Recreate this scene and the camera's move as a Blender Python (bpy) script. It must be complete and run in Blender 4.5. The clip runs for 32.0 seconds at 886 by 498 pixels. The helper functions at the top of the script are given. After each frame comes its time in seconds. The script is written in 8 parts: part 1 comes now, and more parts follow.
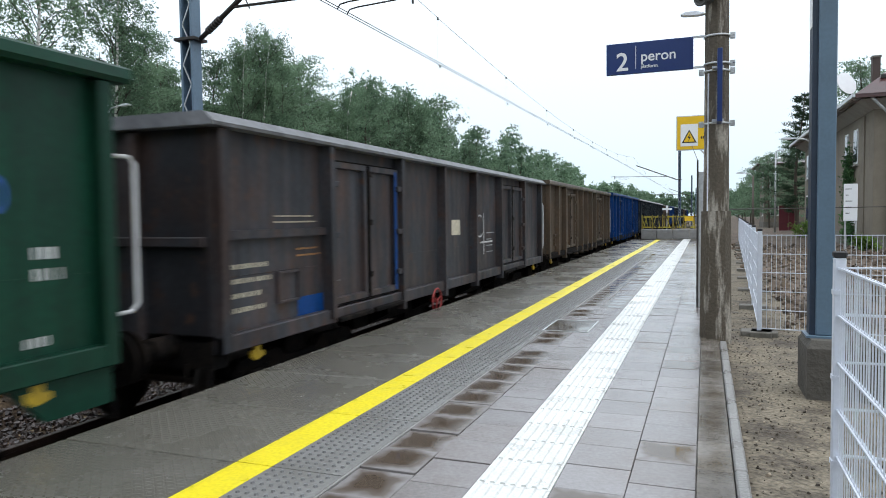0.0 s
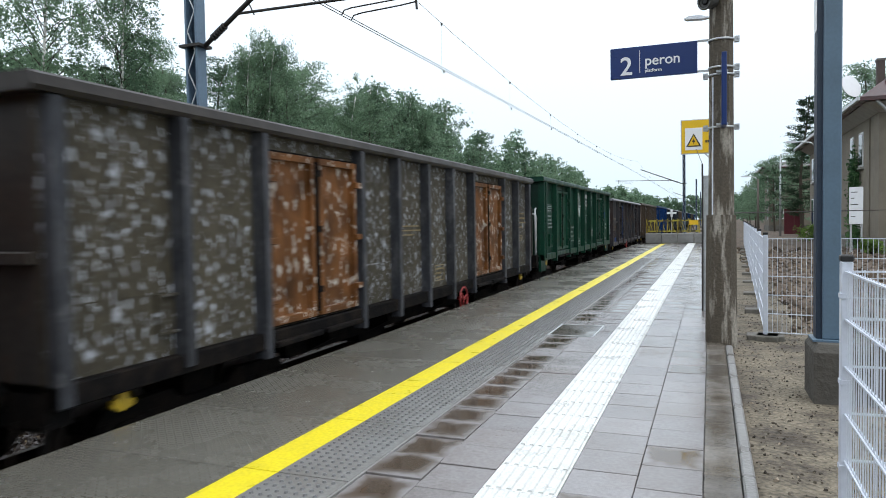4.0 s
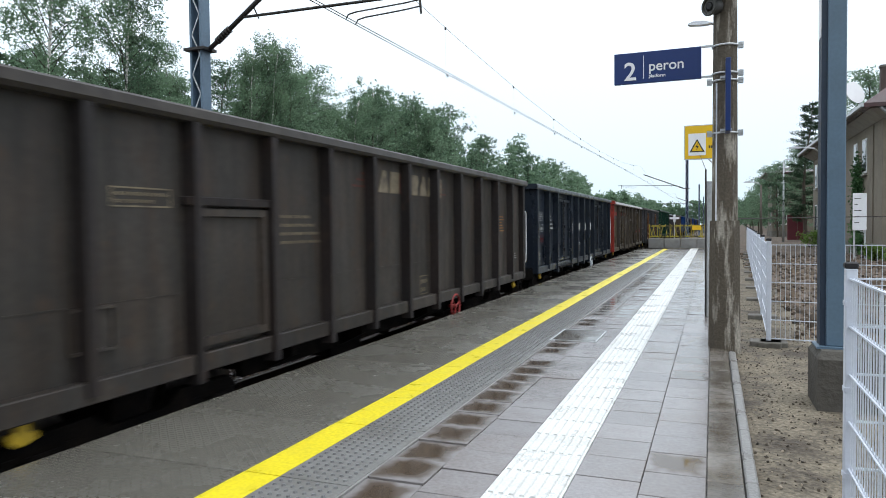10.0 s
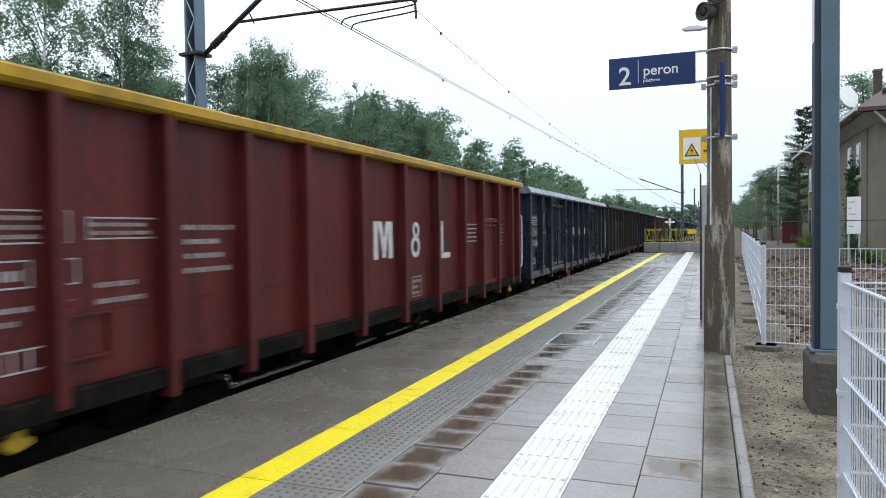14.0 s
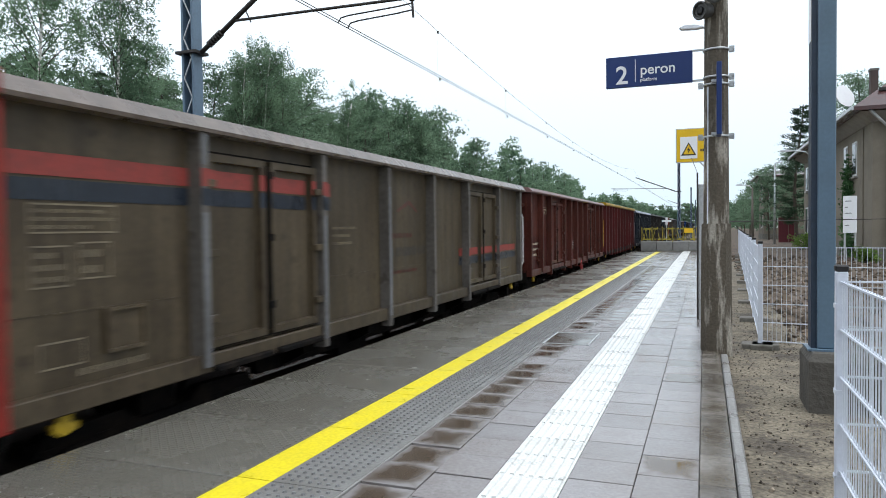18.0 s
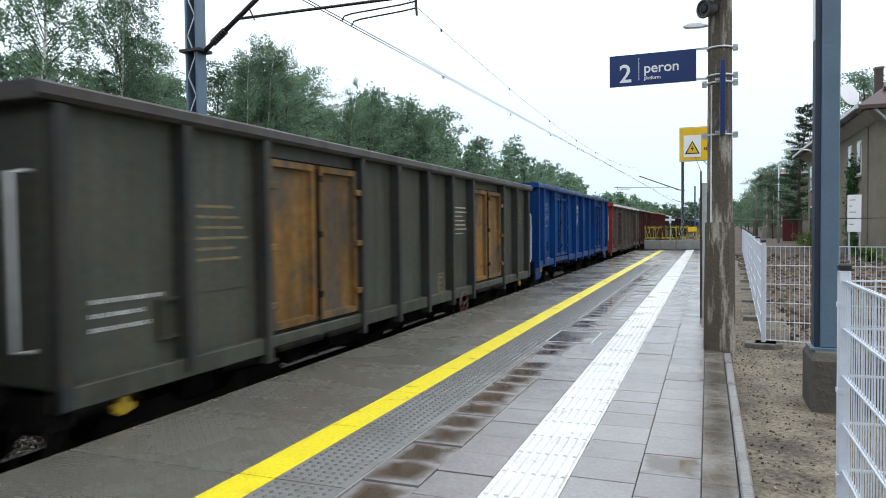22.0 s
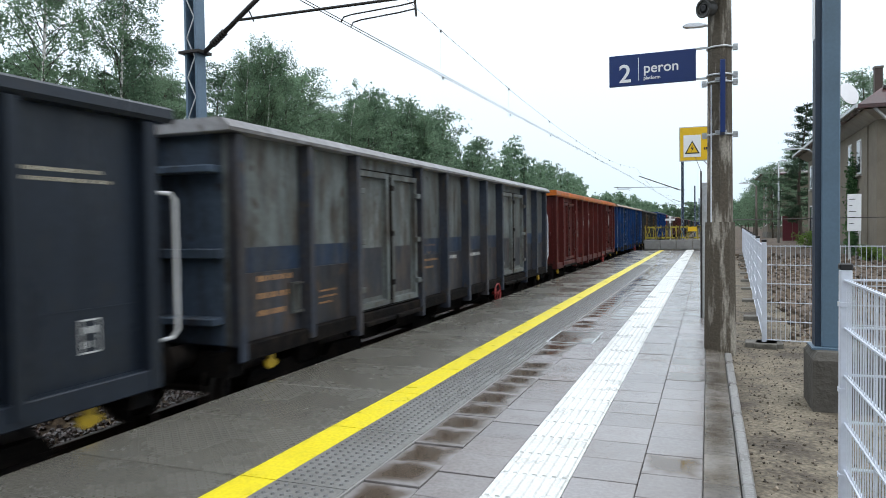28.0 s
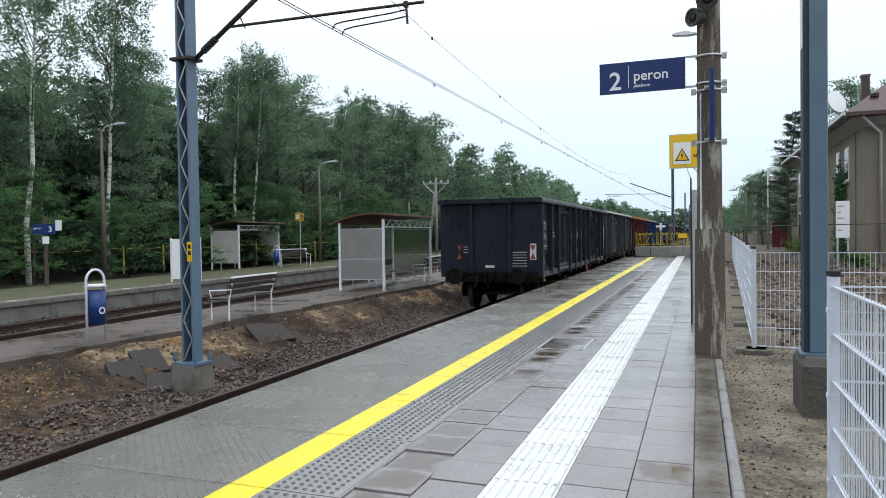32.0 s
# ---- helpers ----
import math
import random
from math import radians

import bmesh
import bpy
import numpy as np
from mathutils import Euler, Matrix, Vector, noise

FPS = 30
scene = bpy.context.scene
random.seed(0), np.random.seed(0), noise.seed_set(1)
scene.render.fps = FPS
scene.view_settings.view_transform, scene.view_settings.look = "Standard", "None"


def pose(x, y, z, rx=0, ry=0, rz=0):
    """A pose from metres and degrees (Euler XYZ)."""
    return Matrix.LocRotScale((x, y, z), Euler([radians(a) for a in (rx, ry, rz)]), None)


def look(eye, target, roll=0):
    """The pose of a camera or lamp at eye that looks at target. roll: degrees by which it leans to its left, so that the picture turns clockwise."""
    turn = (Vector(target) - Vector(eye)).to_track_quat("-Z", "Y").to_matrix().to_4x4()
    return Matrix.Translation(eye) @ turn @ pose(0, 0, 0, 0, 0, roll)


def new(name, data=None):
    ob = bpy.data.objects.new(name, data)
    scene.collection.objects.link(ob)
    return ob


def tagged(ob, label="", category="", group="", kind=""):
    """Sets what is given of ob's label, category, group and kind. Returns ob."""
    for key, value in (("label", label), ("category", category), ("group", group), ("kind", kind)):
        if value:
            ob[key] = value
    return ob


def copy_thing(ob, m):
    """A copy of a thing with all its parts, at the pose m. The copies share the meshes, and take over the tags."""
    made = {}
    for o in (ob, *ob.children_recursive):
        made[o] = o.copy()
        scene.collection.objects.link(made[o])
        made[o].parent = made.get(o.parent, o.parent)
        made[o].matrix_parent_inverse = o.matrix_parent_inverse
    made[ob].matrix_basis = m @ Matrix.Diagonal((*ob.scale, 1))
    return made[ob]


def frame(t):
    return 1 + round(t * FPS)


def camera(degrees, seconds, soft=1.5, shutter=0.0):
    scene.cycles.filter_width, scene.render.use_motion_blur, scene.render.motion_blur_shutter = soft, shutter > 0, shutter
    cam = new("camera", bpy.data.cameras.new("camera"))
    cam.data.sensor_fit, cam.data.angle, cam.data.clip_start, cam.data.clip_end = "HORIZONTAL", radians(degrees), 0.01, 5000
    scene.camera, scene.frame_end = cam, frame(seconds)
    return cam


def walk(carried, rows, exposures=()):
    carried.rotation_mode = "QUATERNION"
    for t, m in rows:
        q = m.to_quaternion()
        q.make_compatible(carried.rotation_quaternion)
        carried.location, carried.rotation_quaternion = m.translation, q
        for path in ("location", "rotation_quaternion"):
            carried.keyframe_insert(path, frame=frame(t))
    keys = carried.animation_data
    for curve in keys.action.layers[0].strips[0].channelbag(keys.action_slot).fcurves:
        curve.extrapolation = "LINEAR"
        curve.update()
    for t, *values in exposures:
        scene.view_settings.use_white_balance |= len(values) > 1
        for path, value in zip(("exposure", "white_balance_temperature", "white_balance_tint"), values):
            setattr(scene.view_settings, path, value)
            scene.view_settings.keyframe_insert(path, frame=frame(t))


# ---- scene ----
cam = camera(65.2, 32.0, soft=0.9, shutter=0.4)
PATH = [
    (0, (0.035, 0.077, 1.37), (-0.672, 1.946, 1.278), -0.7),
    (0.5, (0.035, 0.078, 1.37), (-0.671, 1.947, 1.281), -0.7),
    (1, (0.035, 0.078, 1.37), (-0.67, 1.947, 1.283), -0.8),
    (1.5, (0.035, 0.078, 1.371), (-0.671, 1.948, 1.285), -0.8),
    (2, (0.034, 0.078, 1.371), (-0.673, 1.947, 1.288), -0.8),
    (2.5, (0.033, 0.078, 1.371), (-0.677, 1.946, 1.288), -0.9),
    (3, (0.032, 0.077, 1.371), (-0.682, 1.944, 1.289), -0.9),
    (3.5, (0.031, 0.076, 1.371), (-0.685, 1.942, 1.29), -0.9),
    (5.5, (0.031, 0.073, 1.373), (-0.697, 1.935, 1.304), -0.9),
    (6, (0.03, 0.073, 1.374), (-0.698, 1.934, 1.304), -0.8),
    (6.5, (0.029, 0.073, 1.374), (-0.701, 1.934, 1.305), -0.7),
    (7, (0.027, 0.074, 1.374), (-0.703, 1.934, 1.305), -0.6),
    (7.5, (0.025, 0.074, 1.374), (-0.705, 1.935, 1.305), -0.5),
    (8, (0.024, 0.074, 1.374), (-0.706, 1.935, 1.304), -0.6),
    (8.5, (0.024, 0.074, 1.375), (-0.705, 1.936, 1.305), -0.7),
    (9, (0.024, 0.074, 1.375), (-0.703, 1.936, 1.307), -0.7),
    (9.5, (0.024, 0.073, 1.375), (-0.702, 1.936, 1.309), -0.7),
    (10, (0.025, 0.073, 1.376), (-0.7, 1.936, 1.309), -0.6),
    (10.5, (0.026, 0.073, 1.376), (-0.697, 1.937, 1.311), -0.6),
    (11, (0.028, 0.073, 1.376), (-0.694, 1.937, 1.311), -0.7),
    (11.5, (0.029, 0.073, 1.376), (-0.69, 1.938, 1.314), -0.7),
    (12, (0.03, 0.072, 1.377), (-0.687, 1.938, 1.316), -0.6),
    (12.5, (0.03, 0.072, 1.377), (-0.685, 1.939, 1.319), -0.6),
    (13, (0.03, 0.072, 1.377), (-0.685, 1.939, 1.321), -0.6),
    (13.5, (0.03, 0.072, 1.377), (-0.685, 1.939, 1.322), -0.7),
    (14, (0.03, 0.073, 1.378), (-0.684, 1.94, 1.323), -0.7),
    (14.5, (0.03, 0.073, 1.378), (-0.682, 1.941, 1.324), -0.8),
    (16.5, (0.029, 0.076, 1.378), (-0.672, 1.948, 1.326), -0.7),
    (17, (0.029, 0.077, 1.378), (-0.674, 1.949, 1.325), -0.7),
    (17.5, (0.028, 0.078, 1.378), (-0.677, 1.949, 1.324), -0.7),
    (18, (0.027, 0.078, 1.379), (-0.679, 1.948, 1.321), -0.7),
    (18.5, (0.027, 0.079, 1.379), (-0.68, 1.948, 1.321), -0.8),
    (19, (0.027, 0.078, 1.379), (-0.681, 1.948, 1.322), -0.6),
    (19.5, (0.027, 0.078, 1.379), (-0.682, 1.947, 1.323), -0.5),
    (20, (0.028, 0.077, 1.379), (-0.68, 1.946, 1.323), -0.4),
    (20.5, (0.03, 0.076, 1.379), (-0.679, 1.945, 1.322), -0.5),
    (21, (0.031, 0.075, 1.379), (-0.679, 1.944, 1.319), -0.6),
    (21.5, (0.032, 0.074, 1.379), (-0.681, 1.942, 1.318), -0.7),
    (22, (0.032, 0.073, 1.379), (-0.683, 1.94, 1.316), -0.6),
    (22.5, (0.032, 0.073, 1.378), (-0.685, 1.938, 1.317), -0.7),
    (23, (0.032, 0.072, 1.378), (-0.688, 1.937, 1.319), -0.7),
    (23.5, (0.031, 0.072, 1.378), (-0.69, 1.936, 1.319), -0.7),
    (24, (0.03, 0.072, 1.378), (-0.691, 1.936, 1.319), -0.7),
    (24.5, (0.029, 0.073, 1.377), (-0.692, 1.937, 1.318), -0.8),
    (25, (0.028, 0.073, 1.377), (-0.692, 1.938, 1.316), -0.7),
    (25.5, (0.027, 0.074, 1.377), (-0.69, 1.94, 1.314), -0.7),
    (27.5, (0.028, 0.077, 1.378), (-0.685, 1.944, 1.318), -0.7),
    (28, (0.028, 0.077, 1.379), (-0.687, 1.944, 1.318), -0.8),
    (28.5, (0.027, 0.078, 1.379), (-0.691, 1.944, 1.319), -0.8),
    (29, (0.026, 0.079, 1.379), (-0.696, 1.943, 1.32), -0.8),
    (29.5, (0.026, 0.079, 1.379), (-0.698, 1.943, 1.322), -0.8),
    (30, (0.026, 0.079, 1.379), (-0.695, 1.944, 1.324), -0.7),
    (30.5, (0.027, 0.078, 1.38), (-0.689, 1.945, 1.327), -0.6),
    (31, (0.028, 0.077, 1.38), (-0.68, 1.947, 1.329), -0.5),
    (31.5, (0.03, 0.076, 1.38), (-0.669, 1.949, 1.333), -0.7),
    (32, (0.032, 0.074, 1.38), (-0.66, 1.95, 1.338), -0.8),
]
walk(cam, [(t, look(eye, target, roll)) for t, eye, target, roll in PATH], [(0, 0.12, 6270, 10), (29.0, 0.12, 6270, 10), (31.0, 0.05, 6270, 10), (32.0, 0.0, 6270, 10)])

# ---- light ----
world = bpy.data.worlds.new("world")
scene.world = world
world.use_nodes = True
wn, wl = world.node_tree.nodes, world.node_tree.links
sky = wn.new("ShaderNodeTexSky")
sky.sky_type, sky.sun_disc = "NISHITA", False
sky.sun_elevation, sky.sun_rotation = radians(64), radians(114)
sky.air_density, sky.dust_density, sky.ozone_density = 1.0, 6.0, 1.0
tc = wn.new("ShaderNodeTexCoord")
sep = wn.new("ShaderNodeSeparateXYZ")
ramp = wn.new("ShaderNodeValToRGB")
ramp.color_ramp.elements[0].position, ramp.color_ramp.elements[0].color = 0.0, (7.2, 8.6, 9.4, 1)
ramp.color_ramp.elements[1].position, ramp.color_ramp.elements[1].color = 0.33, (10.0, 10.8, 11.4, 1)
ramp.color_ramp.elements.new(1.0).color = (15.0, 15.8, 16.6, 1)
mixw = wn.new("ShaderNodeMixRGB")
mixw.inputs[0].default_value = 0.88      # closed cloud cover over the clear sky
wl.new(tc.outputs["Generated"], sep.inputs[0])
wl.new(sep.outputs["Z"], ramp.inputs[0])
wl.new(sky.outputs[0], mixw.inputs[1])
wl.new(ramp.outputs[0], mixw.inputs[2])
wl.new(mixw.outputs[0], wn["Background"].inputs[0])
wn["Background"].inputs[1].default_value = 0.118
sun = new("sun", bpy.data.lights.new("sun", "SUN"))
sun.data.energy, sun.data.angle, sun.data.color = 0.5, radians(25), (1.0, 0.97, 0.93)
sun.matrix_world = look((18, 2, 40), (0, 10, 0))

# ---- materials ----
MATS = {}


def mat(name, color, rough=0.6, metal=0.0, dirt=None, amount=0.4, scale=3.0, stretch=(1, 1, 1), bump=0.0, bump_scale=60.0,
        wet=0.0, grain=0.12, spread=0.5, vary=0.0, fine=40.0, spec=0.5, thr=0.5, fixed=False, island=0.0, streak=0.0):
    """A surface: base colour, fine grain, a second colour in patches, wet gloss and relief; vary: shift from piece to piece."""
    if name in MATS:
        return MATS[name]
    m = bpy.data.materials.new(name)
    m.use_nodes = True
    n, l = m.node_tree.nodes, m.node_tree.links
    b = n["Principled BSDF"]
    co = n.new("ShaderNodeNewGeometry" if fixed else "ShaderNodeTexCoord")      # fixed: one pattern over all pieces of a still surface
    at = co.outputs["Position" if fixed else "Object"]
    mp = n.new("ShaderNodeMapping")
    mp.inputs["Scale"].default_value = stretch
    l.new(at, mp.inputs[0])
    big = n.new("ShaderNodeTexNoise")
    big.inputs["Scale"].default_value, big.inputs["Detail"].default_value, big.inputs["Roughness"].default_value = scale, 7, 0.62
    l.new(mp.outputs[0], big.inputs[0])
    small = n.new("ShaderNodeTexNoise")
    small.inputs["Scale"].default_value, small.inputs["Detail"].default_value = fine, 4
    l.new(at, small.inputs[0])
    cr = n.new("ShaderNodeValToRGB")
    cr.color_ramp.elements[0].position = thr - 0.12 * spread
    cr.color_ramp.elements[1].position = thr + 0.28 * spread
    l.new(big.outputs[0], cr.inputs[0])
    am = n.new("ShaderNodeMath")
    am.operation = "MULTIPLY"
    am.inputs[1].default_value = amount
    l.new(cr.outputs[0], am.inputs[0])
    mx = n.new("ShaderNodeMixRGB")
    mx.inputs[1].default_value = (*color, 1)
    mx.inputs[2].default_value = (*(dirt or [c * 0.6 for c in color]), 1)
    l.new(am.outputs[0], mx.inputs[0])
    gr = n.new("ShaderNodeMapRange")
    gr.inputs["To Min"].default_value, gr.inputs["To Max"].default_value = 1 - grain, 1 + grain
    gr.inputs["From Min"].default_value, gr.inputs["From Max"].default_value = 0.3, 0.7
    l.new(small.outputs[0], gr.inputs[0])
    mul = n.new("ShaderNodeMixRGB")
    mul.blend_type, mul.inputs[0].default_value = "MULTIPLY", 1.0
    l.new(mx.outputs[0], mul.inputs[1])
    l.new(gr.outputs[0], mul.inputs[2])
    out = mul
    if vary or island:
        info = n.new("ShaderNodeNewGeometry" if island else "ShaderNodeObjectInfo")
        vr = n.new("ShaderNodeMapRange")
        vr.inputs["To Min"].default_value, vr.inputs["To Max"].default_value = 1 - (vary or island), 1 + (vary or island)
        l.new(info.outputs["Random Per Island" if island else "Random"], vr.inputs[0])
        m2 = n.new("ShaderNodeMixRGB")
        m2.blend_type, m2.inputs[0].default_value = "MULTIPLY", 1.0
        l.new(mul.outputs[0], m2.inputs[1])
        l.new(vr.outputs[0], m2.inputs[2])
        out = m2
    if streak:
        # runs of dirt down the sheet, broad faded fields, small chips through to the rust; each sheet wears in its own way
        info, wv = n.new("ShaderNodeObjectInfo"), n.new("ShaderNodeMath")
        wv.operation, wv.inputs[1].default_value = "MULTIPLY", 37.0
        l.new(info.outputs["Random"], wv.inputs[0])

        def layer(scale, stretched, detail, lo, hi, to_lo, to_hi):
            mp2, nz, mr = n.new("ShaderNodeMapping"), n.new("ShaderNodeTexNoise"), n.new("ShaderNodeMapRange")
            mp2.inputs["Scale"].default_value = stretched
            nz.noise_dimensions = "4D"
            nz.inputs["Scale"].default_value, nz.inputs["Detail"].default_value = scale, detail
            l.new(at, mp2.inputs[0])
            l.new(mp2.outputs[0], nz.inputs["Vector"])
            l.new(wv.outputs[0], nz.inputs["W"])
            for name, v in (("From Min", lo), ("From Max", hi), ("To Min", to_lo), ("To Max", to_hi)):
                mr.inputs[name].default_value = v
            l.new(nz.outputs[0], mr.inputs[0])
            return mr

        for args in ((1.5, (1, 5.0, 0.28), 5, 0.35, 0.65, 1 - streak, 1 + streak * 0.8), (0.55, (1, 1, 1.2), 3, 0.35, 0.65, 1 - streak * 0.8, 1 + streak)):
            mm = n.new("ShaderNodeMixRGB")
            mm.blend_type, mm.inputs[0].default_value = "MULTIPLY", 1.0
            l.new(out.outputs[0], mm.inputs[1])
            l.new(layer(*args).outputs[0], mm.inputs[2])
            out = mm
        mm = n.new("ShaderNodeMixRGB")
        mm.inputs[2].default_value = (*(dirt or color), 1)
        l.new(layer(6.5, (1, 1, 0.8), 6, 0.60, 0.68, 0.0, 0.85).outputs[0], mm.inputs[0])
        l.new(out.outputs[0], mm.inputs[1])
        out = mm
    l.new(out.outputs[0], b.inputs["Base Color"])
    rr = n.new("ShaderNodeMapRange")
    rr.inputs["To Min"].default_value, rr.inputs["To Max"].default_value = rough, max(0.04, rough - wet)
    rr.inputs["From Min"].default_value, rr.inputs["From Max"].default_value = 0.4, 0.62
    l.new(big.outputs[0], rr.inputs[0])
    l.new(rr.outputs[0], b.inputs["Roughness"])
    b.inputs["Metallic"].default_value = metal
    b.inputs["Specular IOR Level"].default_value = spec
    if bump:
        bp = n.new("ShaderNodeBump")
        bt = n.new("ShaderNodeTexNoise")
        bt.inputs["Scale"].default_value, bt.inputs["Detail"].default_value = bump_scale, 4
        l.new(at, bt.inputs[0])
        bp.inputs["Strength"].default_value, bp.inputs["Distance"].default_value = bump, 0.02
        l.new(bt.outputs[0], bp.inputs["Height"])
        l.new(bp.outputs[0], b.inputs["Normal"])
    MATS[name] = m
    return m


def leaf_mat(name, light, dark):
    """Thin leaves: they scatter light back and let some through."""
    m = bpy.data.materials.new(name)
    m.use_nodes = True
    n, l = m.node_tree.nodes, m.node_tree.links
    n.remove(n["Principled BSDF"])
    co, info, isl = n.new("ShaderNodeTexCoord"), n.new("ShaderNodeObjectInfo"), n.new("ShaderNodeNewGeometry")
    tx = n.new("ShaderNodeTexNoise")
    tx.inputs["Scale"].default_value, tx.inputs["Detail"].default_value = 0.62, 3
    l.new(co.outputs["Object"], tx.inputs[0])
    # stretched noise paints lit clumps and shaded gaps into the crown's colour
    wide = n.new("ShaderNodeMapRange")
    wide.inputs["From Min"].default_value, wide.inputs["From Max"].default_value = 0.36, 0.64
    wide.inputs["To Min"].default_value, wide.inputs["To Max"].default_value = 0.22, 0.86
    l.new(tx.outputs[0], wide.inputs[0])
    add = n.new("ShaderNodeMath")
    add.operation = "MULTIPLY_ADD"
    add.inputs[1].default_value = 0.28
    l.new(isl.outputs["Random Per Island"], add.inputs[0])
    l.new(wide.outputs[0], add.inputs[2])
    sub = n.new("ShaderNodeMath")
    sub.operation = "MULTIPLY_ADD"
    sub.inputs[1].default_value = 0.5
    l.new(info.outputs["Random"], sub.inputs[0])
    l.new(add.outputs[0], sub.inputs[2])
    cr = n.new("ShaderNodeValToRGB")
    cr.color_ramp.elements[0].position, cr.color_ramp.elements[0].color = 0.55, (*dark, 1)
    cr.color_ramp.elements[1].position, cr.color_ramp.elements[1].color = 1.25 / 1.3, (*light, 1)
    l.new(sub.outputs[0], cr.inputs[0])
    df, tl, mx = n.new("ShaderNodeBsdfDiffuse"), n.new("ShaderNodeBsdfTranslucent"), n.new("ShaderNodeMixShader")
    mx.inputs[0].default_value = 0.42
    l.new(cr.outputs[0], df.inputs[0])
    l.new(cr.outputs[0], tl.inputs[0])
    l.new(df.outputs[0], mx.inputs[1])
    l.new(tl.outputs[0], mx.inputs[2])
    l.new(mx.outputs[0], n["Material Output"].inputs[0])
    return m


def glass(name, color=(0.9, 0.95, 0.95), rough=0.05):
    m = bpy.data.materials.new(name)
    m.use_nodes = True
    b = m.node_tree.nodes["Principled BSDF"]
    b.inputs["Base Color"].default_value = (*color, 1)
    b.inputs["Roughness"].default_value, b.inputs["Transmission Weight"].default_value = rough, 1.0
    b.inputs["IOR"].default_value = 1.15
    return m


# ---- mesh tools ----
def box(bm, x0, x1, y0, y1, z0, z1, bevel=0.0, m=None):
    vs = [bm.verts.new((x, y, z)) for x in (x0, x1) for y in (y0, y1) for z in (z0, z1)]
    fs = [bm.faces.new([vs[i] for i in f]) for f in
          ((0, 1, 3, 2), (4, 6, 7, 5), (0, 4, 5, 1), (2, 3, 7, 6), (0, 2, 6, 4), (1, 5, 7, 3))]
    if bevel:
        es = list({e for f in fs for e in f.edges})
        got = bmesh.ops.bevel(bm, geom=es, offset=bevel, segments=1, affect="EDGES")
        vs = list({v for f in got["faces"] for v in f.verts} | {v for v in vs if v.is_valid})
    if m is not None:
        for v in vs:
            v.co = m @ v.co
    return vs


def prism(bm, pts, axis, a0, a1):
    """A closed outline of pts in the plane across axis, drawn out from a0 to a1."""
    def place(p, a):
        return {"x": (a, p[0], p[1]), "y": (p[0], a, p[1]), "z": (p[0], p[1], a)}[axis]
    lo, hi = [bm.verts.new(place(p, a0)) for p in pts], [bm.verts.new(place(p, a1)) for p in pts]
    bm.faces.new(lo), bm.faces.new(hi[::-1])
    for i in range(len(pts)):
        j = (i + 1) % len(pts)
        bm.faces.new((lo[j], lo[i], hi[i], hi[j]))


def tube(bm, pts, r, seg=8, r2=None):
    """A round bar along pts, radius r, at its end r2."""
    pts = [Vector(p) for p in pts]
    rings = []
    for i, p in enumerate(pts):
        d = (pts[min(i + 1, len(pts) - 1)] - pts[max(i - 1, 0)]).normalized()
        a = d.orthogonal().normalized() if not rings else (rings[-1][1] - d * rings[-1][1].dot(d)).normalized()
        c = d.cross(a)
        rad = r if r2 is None else r + (r2 - r) * i / (len(pts) - 1)
        ring = [bm.verts.new(p + (a * math.cos(q) + c * math.sin(q)) * rad) for q in (2 * math.pi * k / seg for k in range(seg))]
        rings.append((ring, a))
    for (u, _), (v, _) in zip(rings, rings[1:]):
        for k in range(seg):
            f = bm.faces.new((u[k], u[(k + 1) % seg], v[(k + 1) % seg], v[k]))
            f.smooth = seg > 6
    bm.faces.new(rings[0][0][::-1]), bm.faces.new(rings[-1][0])


def wheel_disc(bm, c, axis, r, w, seg=24):
    a = Vector(axis)
    tube(bm, [Vector(c) - a * w / 2, Vector(c) + a * w / 2], r, seg)


def finish(name, bm, material):
    bmesh.ops.recalc_face_normals(bm, faces=bm.faces)
    me = bpy.data.meshes.new(name)
    bm.to_mesh(me)
    bm.free()
    me.materials.append(material)
    return me


def part(name, bm, material, parent=None, label=""):
    ob = new(name, finish(name, bm, material))
    if parent is not None:
        ob.parent = parent
    if label:
        ob["label"] = label
    return ob


def piece(name, mesh, parent, at, rz=0.0):
    ob = new(name, mesh)
    ob.parent = parent
    ob.location, ob.rotation_euler = at, (0, 0, rz)
    return ob


def thing(name, at, label, category, group="", rz=0.0):
    ob = new(name)
    ob.empty_display_size = 0.2
    ob.matrix_basis = pose(*at, 0, 0, rz)
    return tagged(ob, label, category, group)


def one(*args, **kw):
    bm = bmesh.new()
    box(bm, *args, **kw)
    bm.normal_update()
    return bm


def rod(pts, r, seg=8, r2=None):
    bm = bmesh.new()
    tube(bm, pts, r, seg, r2)
    return bm


RAIL, EDGE, TRACK = -0.76, -3.74, -5.36
PLAT_END = 40.0

concrete = mat("concrete", (0.25, 0.245, 0.235), 0.75, dirt=(0.14, 0.135, 0.12), scale=4, bump=0.3, bump_scale=50)
old_concrete = mat("old_concrete", (0.17, 0.16, 0.14), 0.85, dirt=(0.07, 0.065, 0.05), scale=2, amount=0.7, bump=0.5, bump_scale=30)
galv = mat("galvanised_steel", (0.55, 0.57, 0.58), 0.42, 0.6, dirt=(0.4, 0.41, 0.42), scale=8)
white_paint = mat("white_paint", (0.72, 0.75, 0.80), 0.4, dirt=(0.5, 0.52, 0.55), scale=6, amount=0.4)
dark_steel = mat("dark_steel", (0.035, 0.032, 0.03), 0.6, 0.2, dirt=(0.06, 0.04, 0.03), scale=6, bump=0.2)
